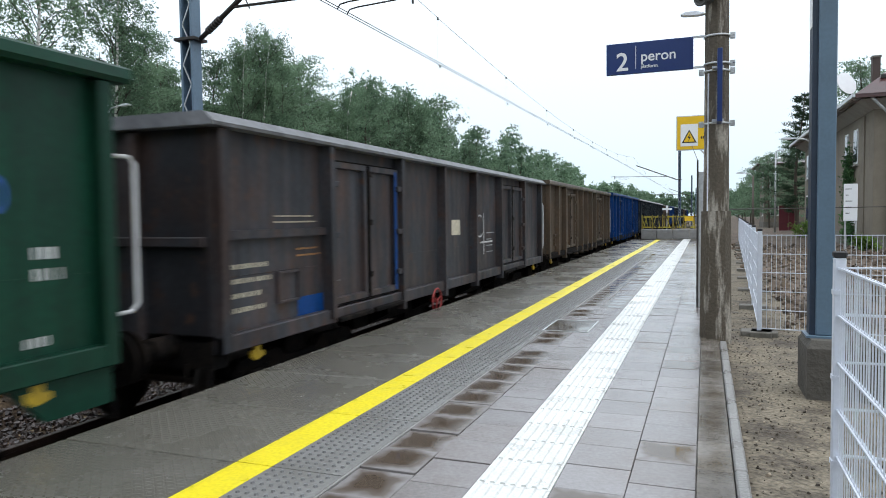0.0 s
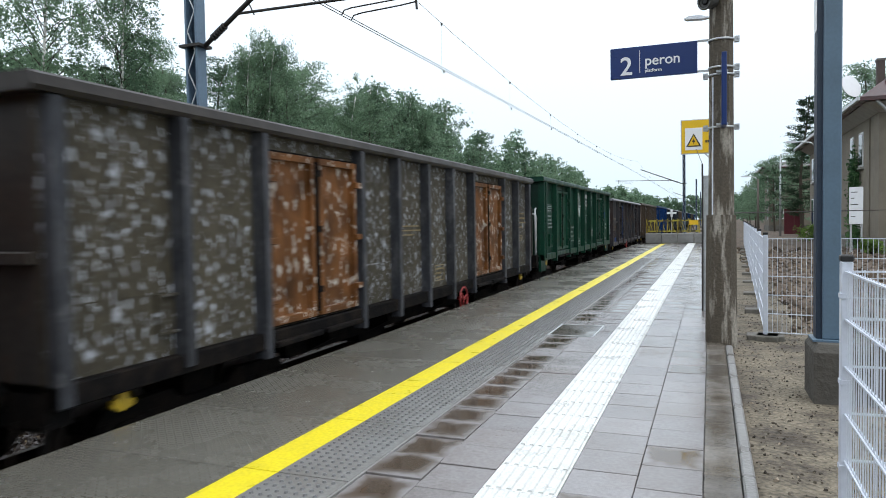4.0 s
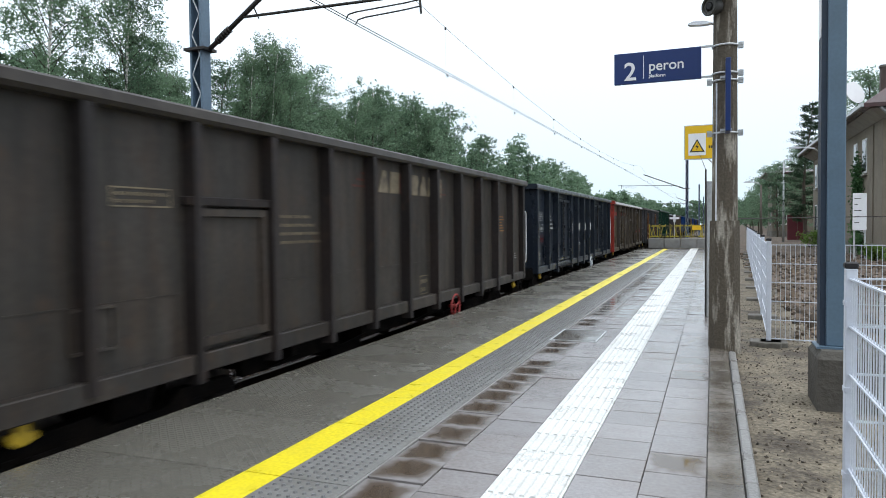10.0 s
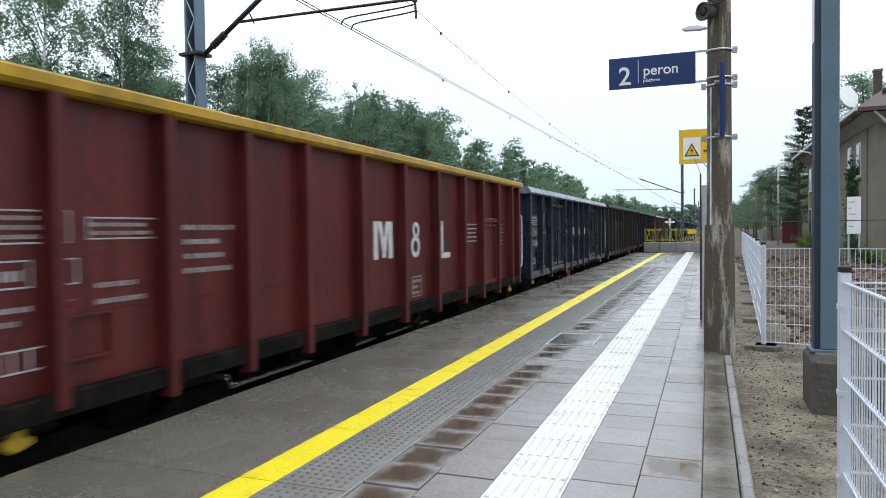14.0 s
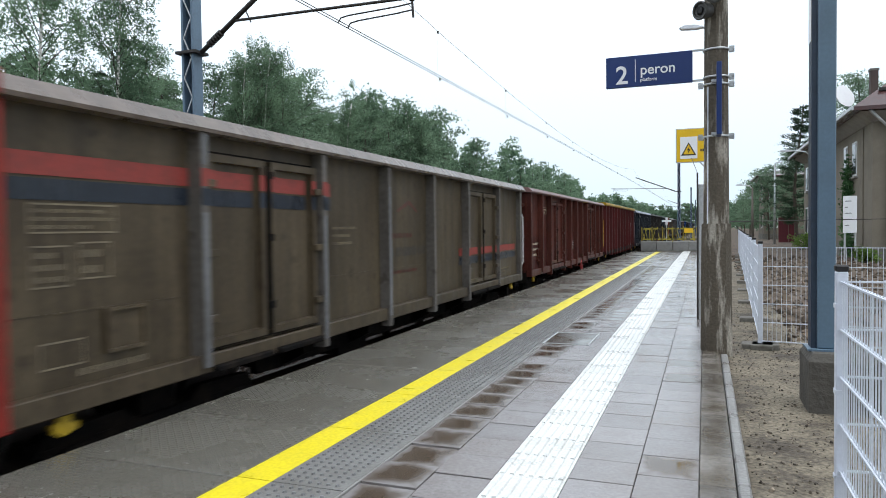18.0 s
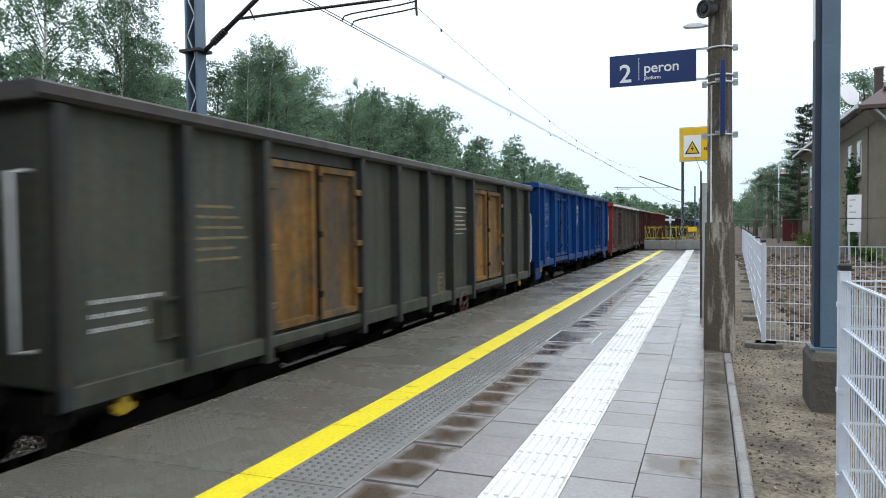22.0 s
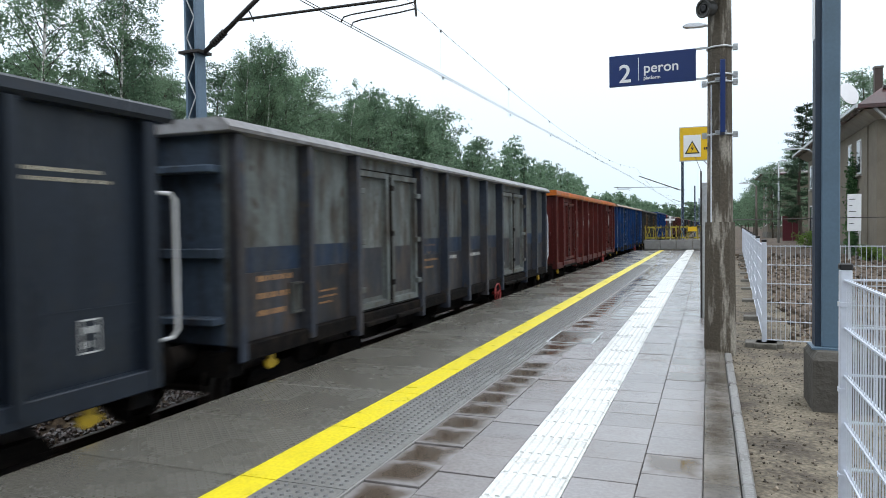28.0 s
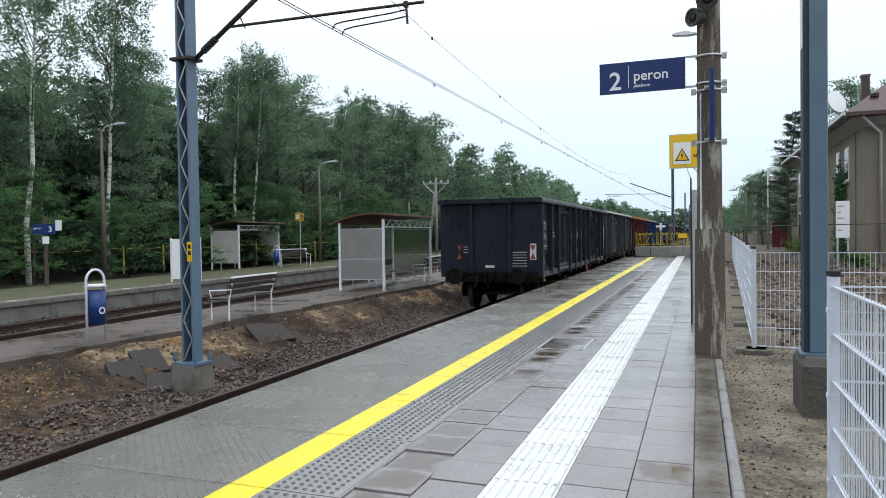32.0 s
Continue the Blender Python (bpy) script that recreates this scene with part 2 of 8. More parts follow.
rail_steel = mat("rail_steel", (0.06, 0.04, 0.032), 0.5, 0.5, dirt=(0.05, 0.035, 0.03), scale=8)

# ---- ground ----
def ground_height(x, y):
    """Ballast bed between the platforms, the dug-off bank up to the old platform, flat land beyond."""
    wob = noise.noise((x * 0.5, y * 0.5, 3)) * 0.12 + noise.noise((x * 2.1, y * 2.1, 7)) * 0.05
    if x > EDGE:
        if x > 1.15 and y > 9.4:
            return -0.09 + 0.8 * wob + 0.14 * abs(noise.noise((x * 1.7, y * 1.7, 21)))
        return -0.07 + 0.25 * wob if x > 0.1 else -0.9
    edge = -9.0 - 0.03 * (15 - y) + 0.25 * noise.noise((0, y * 0.6, 1)) + 0.1 * noise.noise((0, y * 2.3, 5))
    if x > -7.0:
        return -0.93 + 0.3 * wob
    if x > edge:
        k = min(1.0, max(0.0, (-7.0 - x) / (-7.0 - edge)))
        lump = abs(noise.noise((x * 1.3, y * 1.1, 11))) * 0.34 + abs(noise.noise((x * 3.5, y * 3.1, 13))) * 0.12
        return -0.95 + 0.5 * k ** 1.15 + wob * 0.5 + (lump - 0.1) * (4 * k * (1 - k)) ** 0.7
    if x > -11.3:
        return -0.5
    if x > -17.0 - 0.05 * (y - 12):
        return -0.74 + 0.2 * wob
    return -0.3 + 0.5 * wob


bm = bmesh.new()
xs = [-400, -200, -90, -50, -32, -24] + [-20 + 0.5 * i for i in range(17)] + [-11.35, -11.25] + [-10.6 + 0.2 * i for i in range(5)] + [-9.7 + 0.07 * i for i in range(43)] + \
     [-6.5 + 0.5 * i for i in range(6)] + [-3.7, 0.1, 0.12] + [0.3 + 0.15 * i for i in range(25)] + [4.5, 5, 6, 8, 12, 20, 40, 90, 200, 400]
ys = [-300, -100, -40, -15, -6, -2] + [0.5 * i for i in range(7)] + [3.5 + 0.1 * i for i in range(180)] + [21.5 + 0.25 * i for i in range(38)] + [31 + i for i in range(20)] + [52, 56, 62, 70, 85, 110, 160, 250, 400, 900]
grid = [[bm.verts.new((x, y, ground_height(x, y))) for y in ys] for x in xs]
for i in range(len(xs) - 1):
    for j in range(len(ys) - 1):
        bm.faces.new((grid[i][j], grid[i + 1][j], grid[i + 1][j + 1], grid[i][j + 1]))
def bank_mat():
    """Dug earth: dark humus, brown soil, pale sand and ochre gravel in patches."""
    m = mat("bank_earth", (0.1, 0.08, 0.05), 0.92, bump=1.0, bump_scale=16, grain=0.4, fine=22, spec=0.2)
    n, l = m.node_tree.nodes, m.node_tree.links
    co, big, det, ad, cr = n.new("ShaderNodeTexCoord"), n.new("ShaderNodeTexNoise"), n.new("ShaderNodeTexNoise"), n.new("ShaderNodeMath"), n.new("ShaderNodeValToRGB")
    big.inputs["Scale"].default_value, big.inputs["Detail"].default_value = 0.75, 3
    det.inputs["Scale"].default_value, det.inputs["Detail"].default_value = 4.5, 6
    l.new(co.outputs["Object"], big.inputs[0])
    l.new(co.outputs["Object"], det.inputs[0])
    ad.operation, ad.inputs[1].default_value = "MULTIPLY_ADD", 0.4
    l.new(det.outputs[0], ad.inputs[0])
    l.new(big.outputs[0], ad.inputs[2])
    e = cr.color_ramp.elements
    e[0].position, e[0].color = 0.54, (0.032, 0.023, 0.017, 1)
    e[1].position, e[1].color = 0.93, (0.19, 0.10, 0.035, 1)
    for p, c in ((0.66, (0.058, 0.040, 0.027, 1)), (0.755, (0.10, 0.07, 0.043, 1)), (0.81, (0.24, 0.18, 0.112, 1)), (0.87, (0.15, 0.095, 0.045, 1))):
        cr.color_ramp.elements.new(p).color = c
    l.new(ad.outputs[0], cr.inputs[0])
    mul = [k.from_node for k in l if k.to_node.type == "BSDF_PRINCIPLED" and k.to_socket.name == "Base Color"][0]
    l.new(cr.outputs[0], mul.inputs[1])
    return m


soil = mat("soil", (0.19, 0.163, 0.12), 0.9, dirt=(0.06, 0.048, 0.036), amount=0.9, scale=2.3, thr=0.49, bump=1.0, bump_scale=22, grain=0.5, fine=38, wet=0.2, spread=0.5, spec=0.25)
# floor of the wood, its colour darkened for the shade under the trees
wood_floor_shaded = mat("wood_floor_shaded", (0.035, 0.045, 0.02), 0.95, dirt=(0.03, 0.022, 0.015), scale=0.6, amount=0.8, bump=0.5, grain=0.3)
ground = tagged(part("ground", bm, bank_mat()), "damp earth with sandy and dark patches beside the tracks", "ground", kind="structure")
ground.data.materials.append(soil)
ground.data.materials.append(wood_floor_shaded)
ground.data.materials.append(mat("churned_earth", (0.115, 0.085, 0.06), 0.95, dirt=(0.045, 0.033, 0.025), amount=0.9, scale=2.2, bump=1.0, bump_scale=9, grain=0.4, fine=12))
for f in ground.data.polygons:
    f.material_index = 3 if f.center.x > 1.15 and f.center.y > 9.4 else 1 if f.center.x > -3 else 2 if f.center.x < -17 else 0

# ---- the platform: setting ----
slab_grey = mat("slab_grey", (0.138, 0.131, 0.110), 0.33, spec=1.0, dirt=(0.112, 0.104, 0.085), scale=1.1, amount=0.75, wet=0.16, bump=0.1, bump_scale=70, vary=0.07, spread=0.8, fixed=True)
relief_grey = mat("relief_grey", (0.148, 0.141, 0.120), 0.18, spec=1.0, dirt=(0.118, 0.11, 0.092), scale=1.3, amount=0.6, wet=0.08, fixed=True)
# darker than the tactile strip: the shade on the bumps' sides is in the colour
bump_grey_shaded = mat("bump_grey_shaded", (0.155, 0.155, 0.155), 0.45, dirt=(0.07, 0.068, 0.064), scale=3.0)
tactile_grey = mat("tactile_grey", (0.235, 0.235, 0.225), 0.17, spec=1.0, dirt=(0.19, 0.185, 0.168), scale=2.0, amount=0.7, wet=0.2, bump=0.15, fixed=True)
yellow_paint = mat("yellow_paint", (0.84, 0.70, 0.015), 0.42, dirt=(0.62, 0.52, 0.05), scale=5, amount=0.35, wet=0.15, fixed=True)
tile_grey = mat("tile_grey", (0.235, 0.222, 0.222), 0.26, spec=0.8, dirt=(0.165, 0.135, 0.118), scale=0.9, amount=0.9, wet=0.22, bump=0.12, bump_scale=120, vary=0.10, spread=0.7, fixed=True)
def spot_mat(name):
    """Tile with a brown damp spot that dries from its rim inwards."""
    m = bpy.data.materials.new(name)
    m.use_nodes = True
    n, l = m.node_tree.nodes, m.node_tree.links
    b = n["Principled BSDF"]
    co, mp, nz, info = n.new("ShaderNodeTexCoord"), n.new("ShaderNodeMapping"), n.new("ShaderNodeTexNoise"), n.new("ShaderNodeObjectInfo")
    mp.inputs["Location"].default_value = (-0.5, -0.5, 0)
    l.new(co.outputs["Generated"], mp.inputs[0])
    nz.noise_dimensions = "4D"
    nz.inputs["Scale"].default_value = 2.2
    ran = n.new("ShaderNodeMath")
    ran.operation, ran.inputs[1].default_value = "MULTIPLY", 60.0
    l.new(info.outputs["Random"], ran.inputs[0])
    l.new(ran.outputs[0], nz.inputs["W"])
    l.new(co.outputs["Generated"], nz.inputs[0])
    sep = n.new("ShaderNodeSeparateXYZ")
    l.new(mp.outputs[0], sep.inputs[0])
    flat = n.new("ShaderNodeCombineXYZ")
    l.new(sep.outputs[0], flat.inputs[0])
    l.new(sep.outputs[1], flat.inputs[1])
    ab, sp2, ln = n.new("ShaderNodeVectorMath"), n.new("ShaderNodeSeparateXYZ"), n.new("ShaderNodeMath")
    ab.operation, ln.operation = "ABSOLUTE", "MAXIMUM"
    l.new(flat.outputs[0], ab.inputs[0])
    l.new(ab.outputs[0], sp2.inputs[0])
    l.new(sp2.outputs[0], ln.inputs[0])
    l.new(sp2.outputs[1], ln.inputs[1])
    ad = n.new("ShaderNodeMath")
    ad.operation, ad.inputs[1].default_value = "MULTIPLY_ADD", 0.55
    l.new(nz.outputs[0], ad.inputs[0])
    l.new(ln.outputs[0], ad.inputs[2])
    cr = n.new("ShaderNodeValToRGB")
    e = cr.color_ramp.elements
    e[0].position, e[0].color = 0.44, (0.085, 0.064, 0.047, 1)
    e[1].position, e[1].color = 0.80, (0.22, 0.205, 0.20, 1)
    k = cr.color_ramp.elements.new(0.62)
    k.color = (0.105, 0.083, 0.066, 1)
    l.new(ad.outputs[0], cr.inputs[0])
    l.new(cr.outputs[0], b.inputs["Base Color"])
    rr = n.new("ShaderNodeMapRange")
    rr.inputs["From Min"].default_value, rr.inputs["From Max"].default_value = 0.45, 0.8
    rr.inputs["To Min"].default_value, rr.inputs["To Max"].default_value = 0.07, 0.26
    l.new(ad.outputs[0], rr.inputs[0])
    l.new(rr.outputs[0], b.inputs["Roughness"])
    b.inputs["Specular IOR Level"].default_value = 0.6
    return m


tile_spot = spot_mat("tile_spot")
tile_wet = mat("tile_wet", (0.075, 0.06, 0.047), 0.2, dirt=(0.15, 0.14, 0.12), scale=2.4, amount=0.8, wet=0.18)
guide_white = mat("guide_white", (0.70, 0.71, 0.69), 0.4, dirt=(0.56, 0.56, 0.53), scale=2.2, amount=0.45, wet=0.15, vary=0.03, fixed=True)
grout = mat("grout", (0.045, 0.042, 0.038), 0.7, scale=6, bump=0.3)

bm = bmesh.new()
box(bm, EDGE + 0.04, 0.0, -8, PLAT_END, -0.9, -0.012)
platform = tagged(part("platform", bm, grout), "concrete platform body beside the railway track", "platform", kind="structure")

SLAB, SLAB0 = 1.03, 4.297 - 9 * 1.03
def slab_mesh():
    """One edge slab, flush top, thin bevel."""
    bm = bmesh.new()
    box(bm, EDGE, -1.745, 0.007, SLAB - 0.007, -0.14, 0.0, 0.005)
    return finish("edge_slab", bm, slab_grey)


def stripe_mesh():
    bm = bmesh.new()
    box(bm, -2.435, -2.2, 0.005, SLAB - 0.005, -0.01, 0.004)
    return finish("yellow_stripe", bm, yellow_paint)


def tactile_mesh():
    """Strip of flat-topped bumps in rows; the bumps carry their shade as a darker grey."""
    bm = bmesh.new()
    box(bm, -2.2, -1.76, 0.005, SLAB - 0.005, -0.01, 0.003)
    for i in range(7):
        for j in range(16):
            x, y = -2.155 + i * 0.056, 0.05 + j * 0.062
            lo = [bm.verts.new((x + 0.015 * c, y + 0.015 * s, 0.003)) for c, s in ((1, 0), (.5, .87), (-.5, .87), (-1, 0), (-.5, -.87), (.5, -.87))]
            hi = [bm.verts.new((x + (v.co.x - x) * 0.6, y + (v.co.y - y) * 0.6, 0.013)) for v in lo]
            bm.faces.new(hi)
            for k in range(6):
                bm.faces.new((lo[k], lo[(k + 1) % 6], hi[(k + 1) % 6], hi[k]))
    me = finish("tactile_strip", bm, tactile_grey)
    me.materials.append(bump_grey_shaded)
    for f in me.polygons:
        f.material_index = 1 if f.center.z > 0.0035 else 0
    return me


def diamond_mesh():
    """Low cross ribs that roughen a slab's walking face."""
    bm = bmesh.new()
    for i in range(35):
        for j in range(28):
            x, y = EDGE + 0.04 + i * 0.036, 0.025 + j * 0.036
            a = 0.6 if (i + j) % 2 else -0.6
            c, s = 0.0145 * math.cos(a), 0.0145 * math.sin(a)
            v = [bm.verts.new(q) for q in ((x - c - .36 * s, y - s + .36 * c, 0.0005), (x - c + .36 * s, y - s - .36 * c, 0.0005), (x + c + .36 * s, y + s - .36 * c, 0.0005), (x + c - .36 * s, y + s + .36 * c, 0.0005), (x - .7 * c, y - .7 * s, 0.0016), (x + .7 * c, y + .7 * s, 0.0016))]
            for f in ((0, 4, 5, 3), (1, 2, 5, 4), (0, 1, 4), (2, 3, 5)):
                bm.faces.new([v[k] for k in f])
    return finish("tread_relief", bm, relief_grey)


sm, ym, tm, dm = slab_mesh(), stripe_mesh(), tactile_mesh(), diamond_mesh()
paving = tagged(new("edge_paving"), "grey concrete edge slabs with a yellow line and tactile bumps", "paving", kind="structure")
for i in range(int((PLAT_END - SLAB0) / SLAB)):
    y = SLAB0 + i * SLAB
    if y < -5:
        continue
    slab = piece("edge_slab", sm, paving, (0, y, 0))
    piece("yellow_stripe", ym, slab, (0, 0, 0))
    if y < 24:
        piece("tactile_strip", tm, slab, (0, 0, 0))
    if 0 < y < 13:
        piece("tread_relief", dm, slab, (0, 0, 0))

tagged(part("joint_strip", one(-1.758, -1.744, -5, PLAT_END - 0.01, -0.02, 0.002), concrete), "pale mortar joint beside the tactile strip", "joint", kind="structure")

ROW, ROW0 = 0.355, 4.385 - 18 * 0.355
COLS = [(-1.742, -1.411, 0.11), (-1.406, -1.068, 0.02), (-0.676, -0.3265, 0.17), (-0.3275, -0.003, 0.0)]
tiles = tagged(new("tile_paving"), "wet grey concrete tiles with dark joints and brown damp patches", "paving", kind="structure")
tile_far = bmesh.new()
meshes = {}
for c, (a, b, off) in enumerate(COLS):
    bm = bmesh.new()
    box(bm, a + (0.002 if c == 3 else 0), b - (0.002 if c == 2 else 0), 0.0045, ROW - 0.0045, -0.06, 0.0, 0.003)
    meshes[c] = finish("tile", bm, tile_grey)
    wetm = meshes[c].copy()
    wetm.materials[0] = tile_spot
    rng = random.Random(5 + c)
    for j in range(112):
        y = ROW0 + off + j * ROW
        if y > PLAT_END - 0.4 or y < -2:
            continue
        if y < 25:
            damp = (c == 0 and rng.random() < 0.93) or (c == 1 and y > 9 and rng.random() < 0.55) or (c == 3 and rng.random() < 0.12) or (c == 2 and rng.random() < 0.05)
            ob = piece("tile", wetm if damp else meshes[c], tiles, (0, y, rng.uniform(-0.0015, 0.0015)))
            ob.rotation_euler = (rng.uniform(-0.004, 0.004), rng.uniform(-0.004, 0.004), 0)
        else:
            box(tile_far, a, b, y + 0.003, y + ROW - 0.003, -0.06, rng.uniform(-0.001, 0.001))
tagged(part("tile_rest", tile_far, tile_grey, tiles), kind="stuff")

bm = bmesh.new()
box(bm, -1.066, -0.678, 0.003, ROW - 0.003, -0.06, 0.002, 0.002)
for k in range(7):
    x = -1.036 + k * 0.055
    prism(bm, [(x - 0.017, 0.001), (x - 0.01, 0.012), (x + 0.01, 0.012), (x + 0.017, 0.001)], "y", 0.012, ROW - 0.012)
gm = finish("guide_tile", bm, guide_white)
guide = tagged(new("guide_strip"), "white ribbed guide strip for blind walkers in the paving", "guide strip", kind="structure")
for j in range(int((PLAT_END + 2) / ROW)):
    piece("guide_tile", gm, guide, (0, -2 + j * ROW + 0.1, 0))

kerb_grey = mat("kerb_grey", (0.25, 0.245, 0.235), 0.4, dirt=(0.14, 0.125, 0.11), scale=2.5, amount=0.7, wet=0.2, bump=0.3, vary=0.08)
gutter_wet = mat("gutter_wet", (0.165, 0.15, 0.132), 0.24, dirt=(0.07, 0.055, 0.035), scale=1.9, amount=0.95, wet=0.2, bump=0.12, vary=0.25, spread=0.6, fixed=True)
kerb = tagged(new("kerb"), "grey concrete kerb and wet gutter along the paving", "kerb", kind="structure")
b1, b2 = bmesh.new(), bmesh.new()
box(b1, 0.0, 0.185, 0.003, 0.497, -0.2, -0.004, 0.004)
box(b2, 0.19, 0.255, 0.004, 0.996, -0.25, 0.012, 0.01)
g1, g2 = finish("gutter_slab", b1, gutter_wet), finish("kerb_stone", b2, kerb_grey)
for j in range(88):
    if not 8.28 < -3 + j * 0.5 + 0.25 < 8.8:
        piece("gutter_slab", g1, kerb, (0, -3 + j * 0.5, 0))
    if j % 2 == 0 and not 8.0 < -3 + j * 0.5 + 0.5 < 8.6:
        piece("kerb_stone", g2, kerb, (0, -3 + j * 0.5, 0))

# manhole cover in the paving, standing in water
bm = bmesh.new()
box(bm, -1.76, -1.25, 8.2, 9.05, -0.01, 0.006, 0.004)
drain = tagged(part("drain_cover", bm, tile_wet), "wet dark drain cover set in the platform tiles", "drain cover")
bm = bmesh.new()
for x0, x1, y0, y1 in ((-1.78, -1.76, 8.18, 9.07), (-1.25, -1.23, 8.18, 9.07), (-1.76, -1.25, 8.18, 8.2), (-1.76, -1.25, 9.05, 9.07)):
    box(bm, x0, x1, y0, y1, -0.01, 0.009)
part("frame", bm, galv, drain)

# ---- tracks ----
def rails(name, x, y0, y1, slant=0.0, z=RAIL):
    t = tagged(new(name), "rusty steel railway track on dark ballast", "railway track", kind="structure")
    prof = [(-0.075, 0), (0.075, 0), (0.075, 0.012), (0.012, 0.03), (0.01, 0.12), (0.036, 0.13), (0.036, 0.165), (0.028, 0.172), (-0.028, 0.172), (-0.036, 0.165), (-0.036, 0.13), (-0.01, 0.12), (-0.012, 0.03), (-0.075, 0.012)]
    for s in (-0.7525, 0.7525):
        bm = bmesh.new()
        prism(bm, [(p[0] + s, p[1] - 0.172) for p in prof], "y", y0, y1)
        part("rail", bm, rail_steel, t)
    bm = bmesh.new()
    prism(bm, [(-1.3, -0.33), (1.3, -0.33), (1.3, -0.19), (-1.3, -0.19)], "y", 0, 0.25)
    sl = finish("sleeper", bm, old_concrete)
    for k in range(70):
        piece("sleeper", sl, t, (0, k * 0.6, 0))
    t.matrix_basis = pose(x, 0, z, 0, 0, slant)
    return t


rails("track_near", TRACK, -60, 420)
rails("track_far", -13.5, -40, 200, 2.9, -0.55)

stone = mat("ballast_stone", (0.066, 0.048, 0.04), 0.55, dirt=(0.06, 0.026, 0.018), scale=3.5, amount=0.6, bump=0.3, wet=0.3, island=0.65)
def ballast(name, x0, x1, y0, y1, z, count, seed, slant=0.0):
    """Loose broken stones."""
    rng = random.Random(seed)
    verts, faces = [], []
    for _ in range(count):
        y = y0 + (y1 - y0) * rng.random() ** 1.5
        x = rng.uniform(x0, x1) + slant * y
        r = rng.uniform(0.014, 0.032)
        q = Euler((rng.uniform(0, 3), rng.uniform(0, 3), rng.uniform(0, 3))).to_matrix()
        n = len(verts)
        s = (rng.uniform(.6, 1.1), rng.uniform(.6, 1.1), rng.uniform(.6, 1.1))
        zz = ground_height(x, y) + 0.012 if z is None else z + rng.uniform(-0.03, 0.02)
        for v in ((-1, -1, -1), (1, -1, -.8), (1, 1, -1), (-1, 1, -.7), (-.8, -.6, 1), (.7, -.8, .8), (.8, .7, 1), (-.6, .8, .9)):
            verts.append(q @ Vector((v[0] * s[0] * r, v[1] * s[1] * r, v[2] * s[2] * r)) + Vector((x, y, zz)))
        for f in ((0, 3, 2, 1), (4, 5, 6, 7), (0, 1, 5, 4), (1, 2, 6, 5), (2, 3, 7, 6), (3, 0, 4, 7)):
            faces.append([n + k for k in f])
    me = bpy.data.meshes.new(name)
    me.from_pydata([tuple(v) for v in verts], [], faces)
    me.materials.append(stone)
    return tagged(new(name, me), "dark broken stone ballast between the rails", "ballast", kind="stuff")


ballast("ballast", -7.75, EDGE - 0.05, 1.5, 40, None, 34000, 3)
ballast("ballast_far", -15.9, -11.4, 5.0, 55, -0.71, 8000, 4, -0.05)

# ---- wagons ----
def paint(name, col, rust=(0.12, 0.055, 0.03), amount=0.45, scale=2.2, rough=0.52, spread=0.5, spec=0.22, streak=0.2):
    return mat("paint_" + name, col, rough, 0.0, rust, amount, scale, (1.0, 1.6, 0.45), bump=0.1, bump_scale=9, wet=0.16, grain=0.16, spread=spread, fine=18, spec=spec, streak=streak)


under = mat("underframe", (0.007, 0.0065, 0.0065), 0.75, dirt=(0.024, 0.018, 0.014), scale=5, amount=0.6, bump=0.3, spec=0.05)
tread = mat("wheel_tread", (0.05, 0.042, 0.038), 0.5, 0.4, dirt=(0.06, 0.045, 0.04), scale=8)
mark_white = mat("mark_white", (0.54, 0.55, 0.55), 0.6, dirt=(0.35, 0.34, 0.32), scale=9, amount=0.6)
mark_cream = mat("mark_cream", (0.55, 0.50, 0.38), 0.6, dirt=(0.3, 0.26, 0.2), scale=9, amount=0.6)
mark_red = mat("mark_red", (0.24, 0.032, 0.024), 0.6, dirt=(0.13, 0.03, 0.022), scale=9, amount=0.5)
mark_orange = mat("mark_orange", (0.42, 0.22, 0.08), 0.6, dirt=(0.2, 0.1, 0.05), scale=9, amount=0.5)
mark_tan = mat("mark_tan", (0.30, 0.235, 0.12), 0.6, dirt=(0.15, 0.11, 0.06), scale=9, amount=0.6)
mark_blue = mat("mark_blue", (0.012, 0.075, 0.30), 0.5, dirt=(0.01, 0.05, 0.17), scale=9, amount=0.5)
mark_yellow = mat("mark_yellow", (0.50, 0.33, 0.016), 0.5, dirt=(0.3, 0.2, 0.03), scale=9, amount=0.5)
wheel_red = mat("wheel_red", (0.30, 0.025, 0.022), 0.5, dirt=(0.16, 0.025, 0.02), scale=9)
wheel_rust = mat("wheel_rust", (0.10, 0.05, 0.035), 0.6, dirt=(0.06, 0.035, 0.03), scale=9)

mark_dull = mat("mark_dull", (0.19, 0.155, 0.10), 0.6, dirt=(0.08, 0.065, 0.05), scale=7, amount=0.8)
mark_rust = mat("mark_rust", (0.10, 0.028, 0.02), 0.6, dirt=(0.05, 0.025, 0.02), scale=7, amount=0.7)
rail_grey = mat("rail_grey", (0.52, 0.53, 0.54), 0.5, dirt=(0.3, 0.29, 0.28), scale=5, amount=0.5)
grey_faded = mat("grey_faded", (0.035, 0.032, 0.03), 0.6, dirt=(0.06, 0.05, 0.035), scale=7, amount=0.7)
mark_faint = mat("mark_faint", (0.36, 0.38, 0.38), 0.6, dirt=(0.2, 0.2, 0.2), scale=9, amount=0.7)

P = 13.75                     # wagon over buffers
BODY = 12.7
WX = 1.36                     # outer face of the side sheets, from the track's centre
SHARED = {}
WHEELSETS = []                # each with its place in the bogie


def shared(key, make):
    if key not in SHARED:
        SHARED[key] = make()
    return SHARED[key]


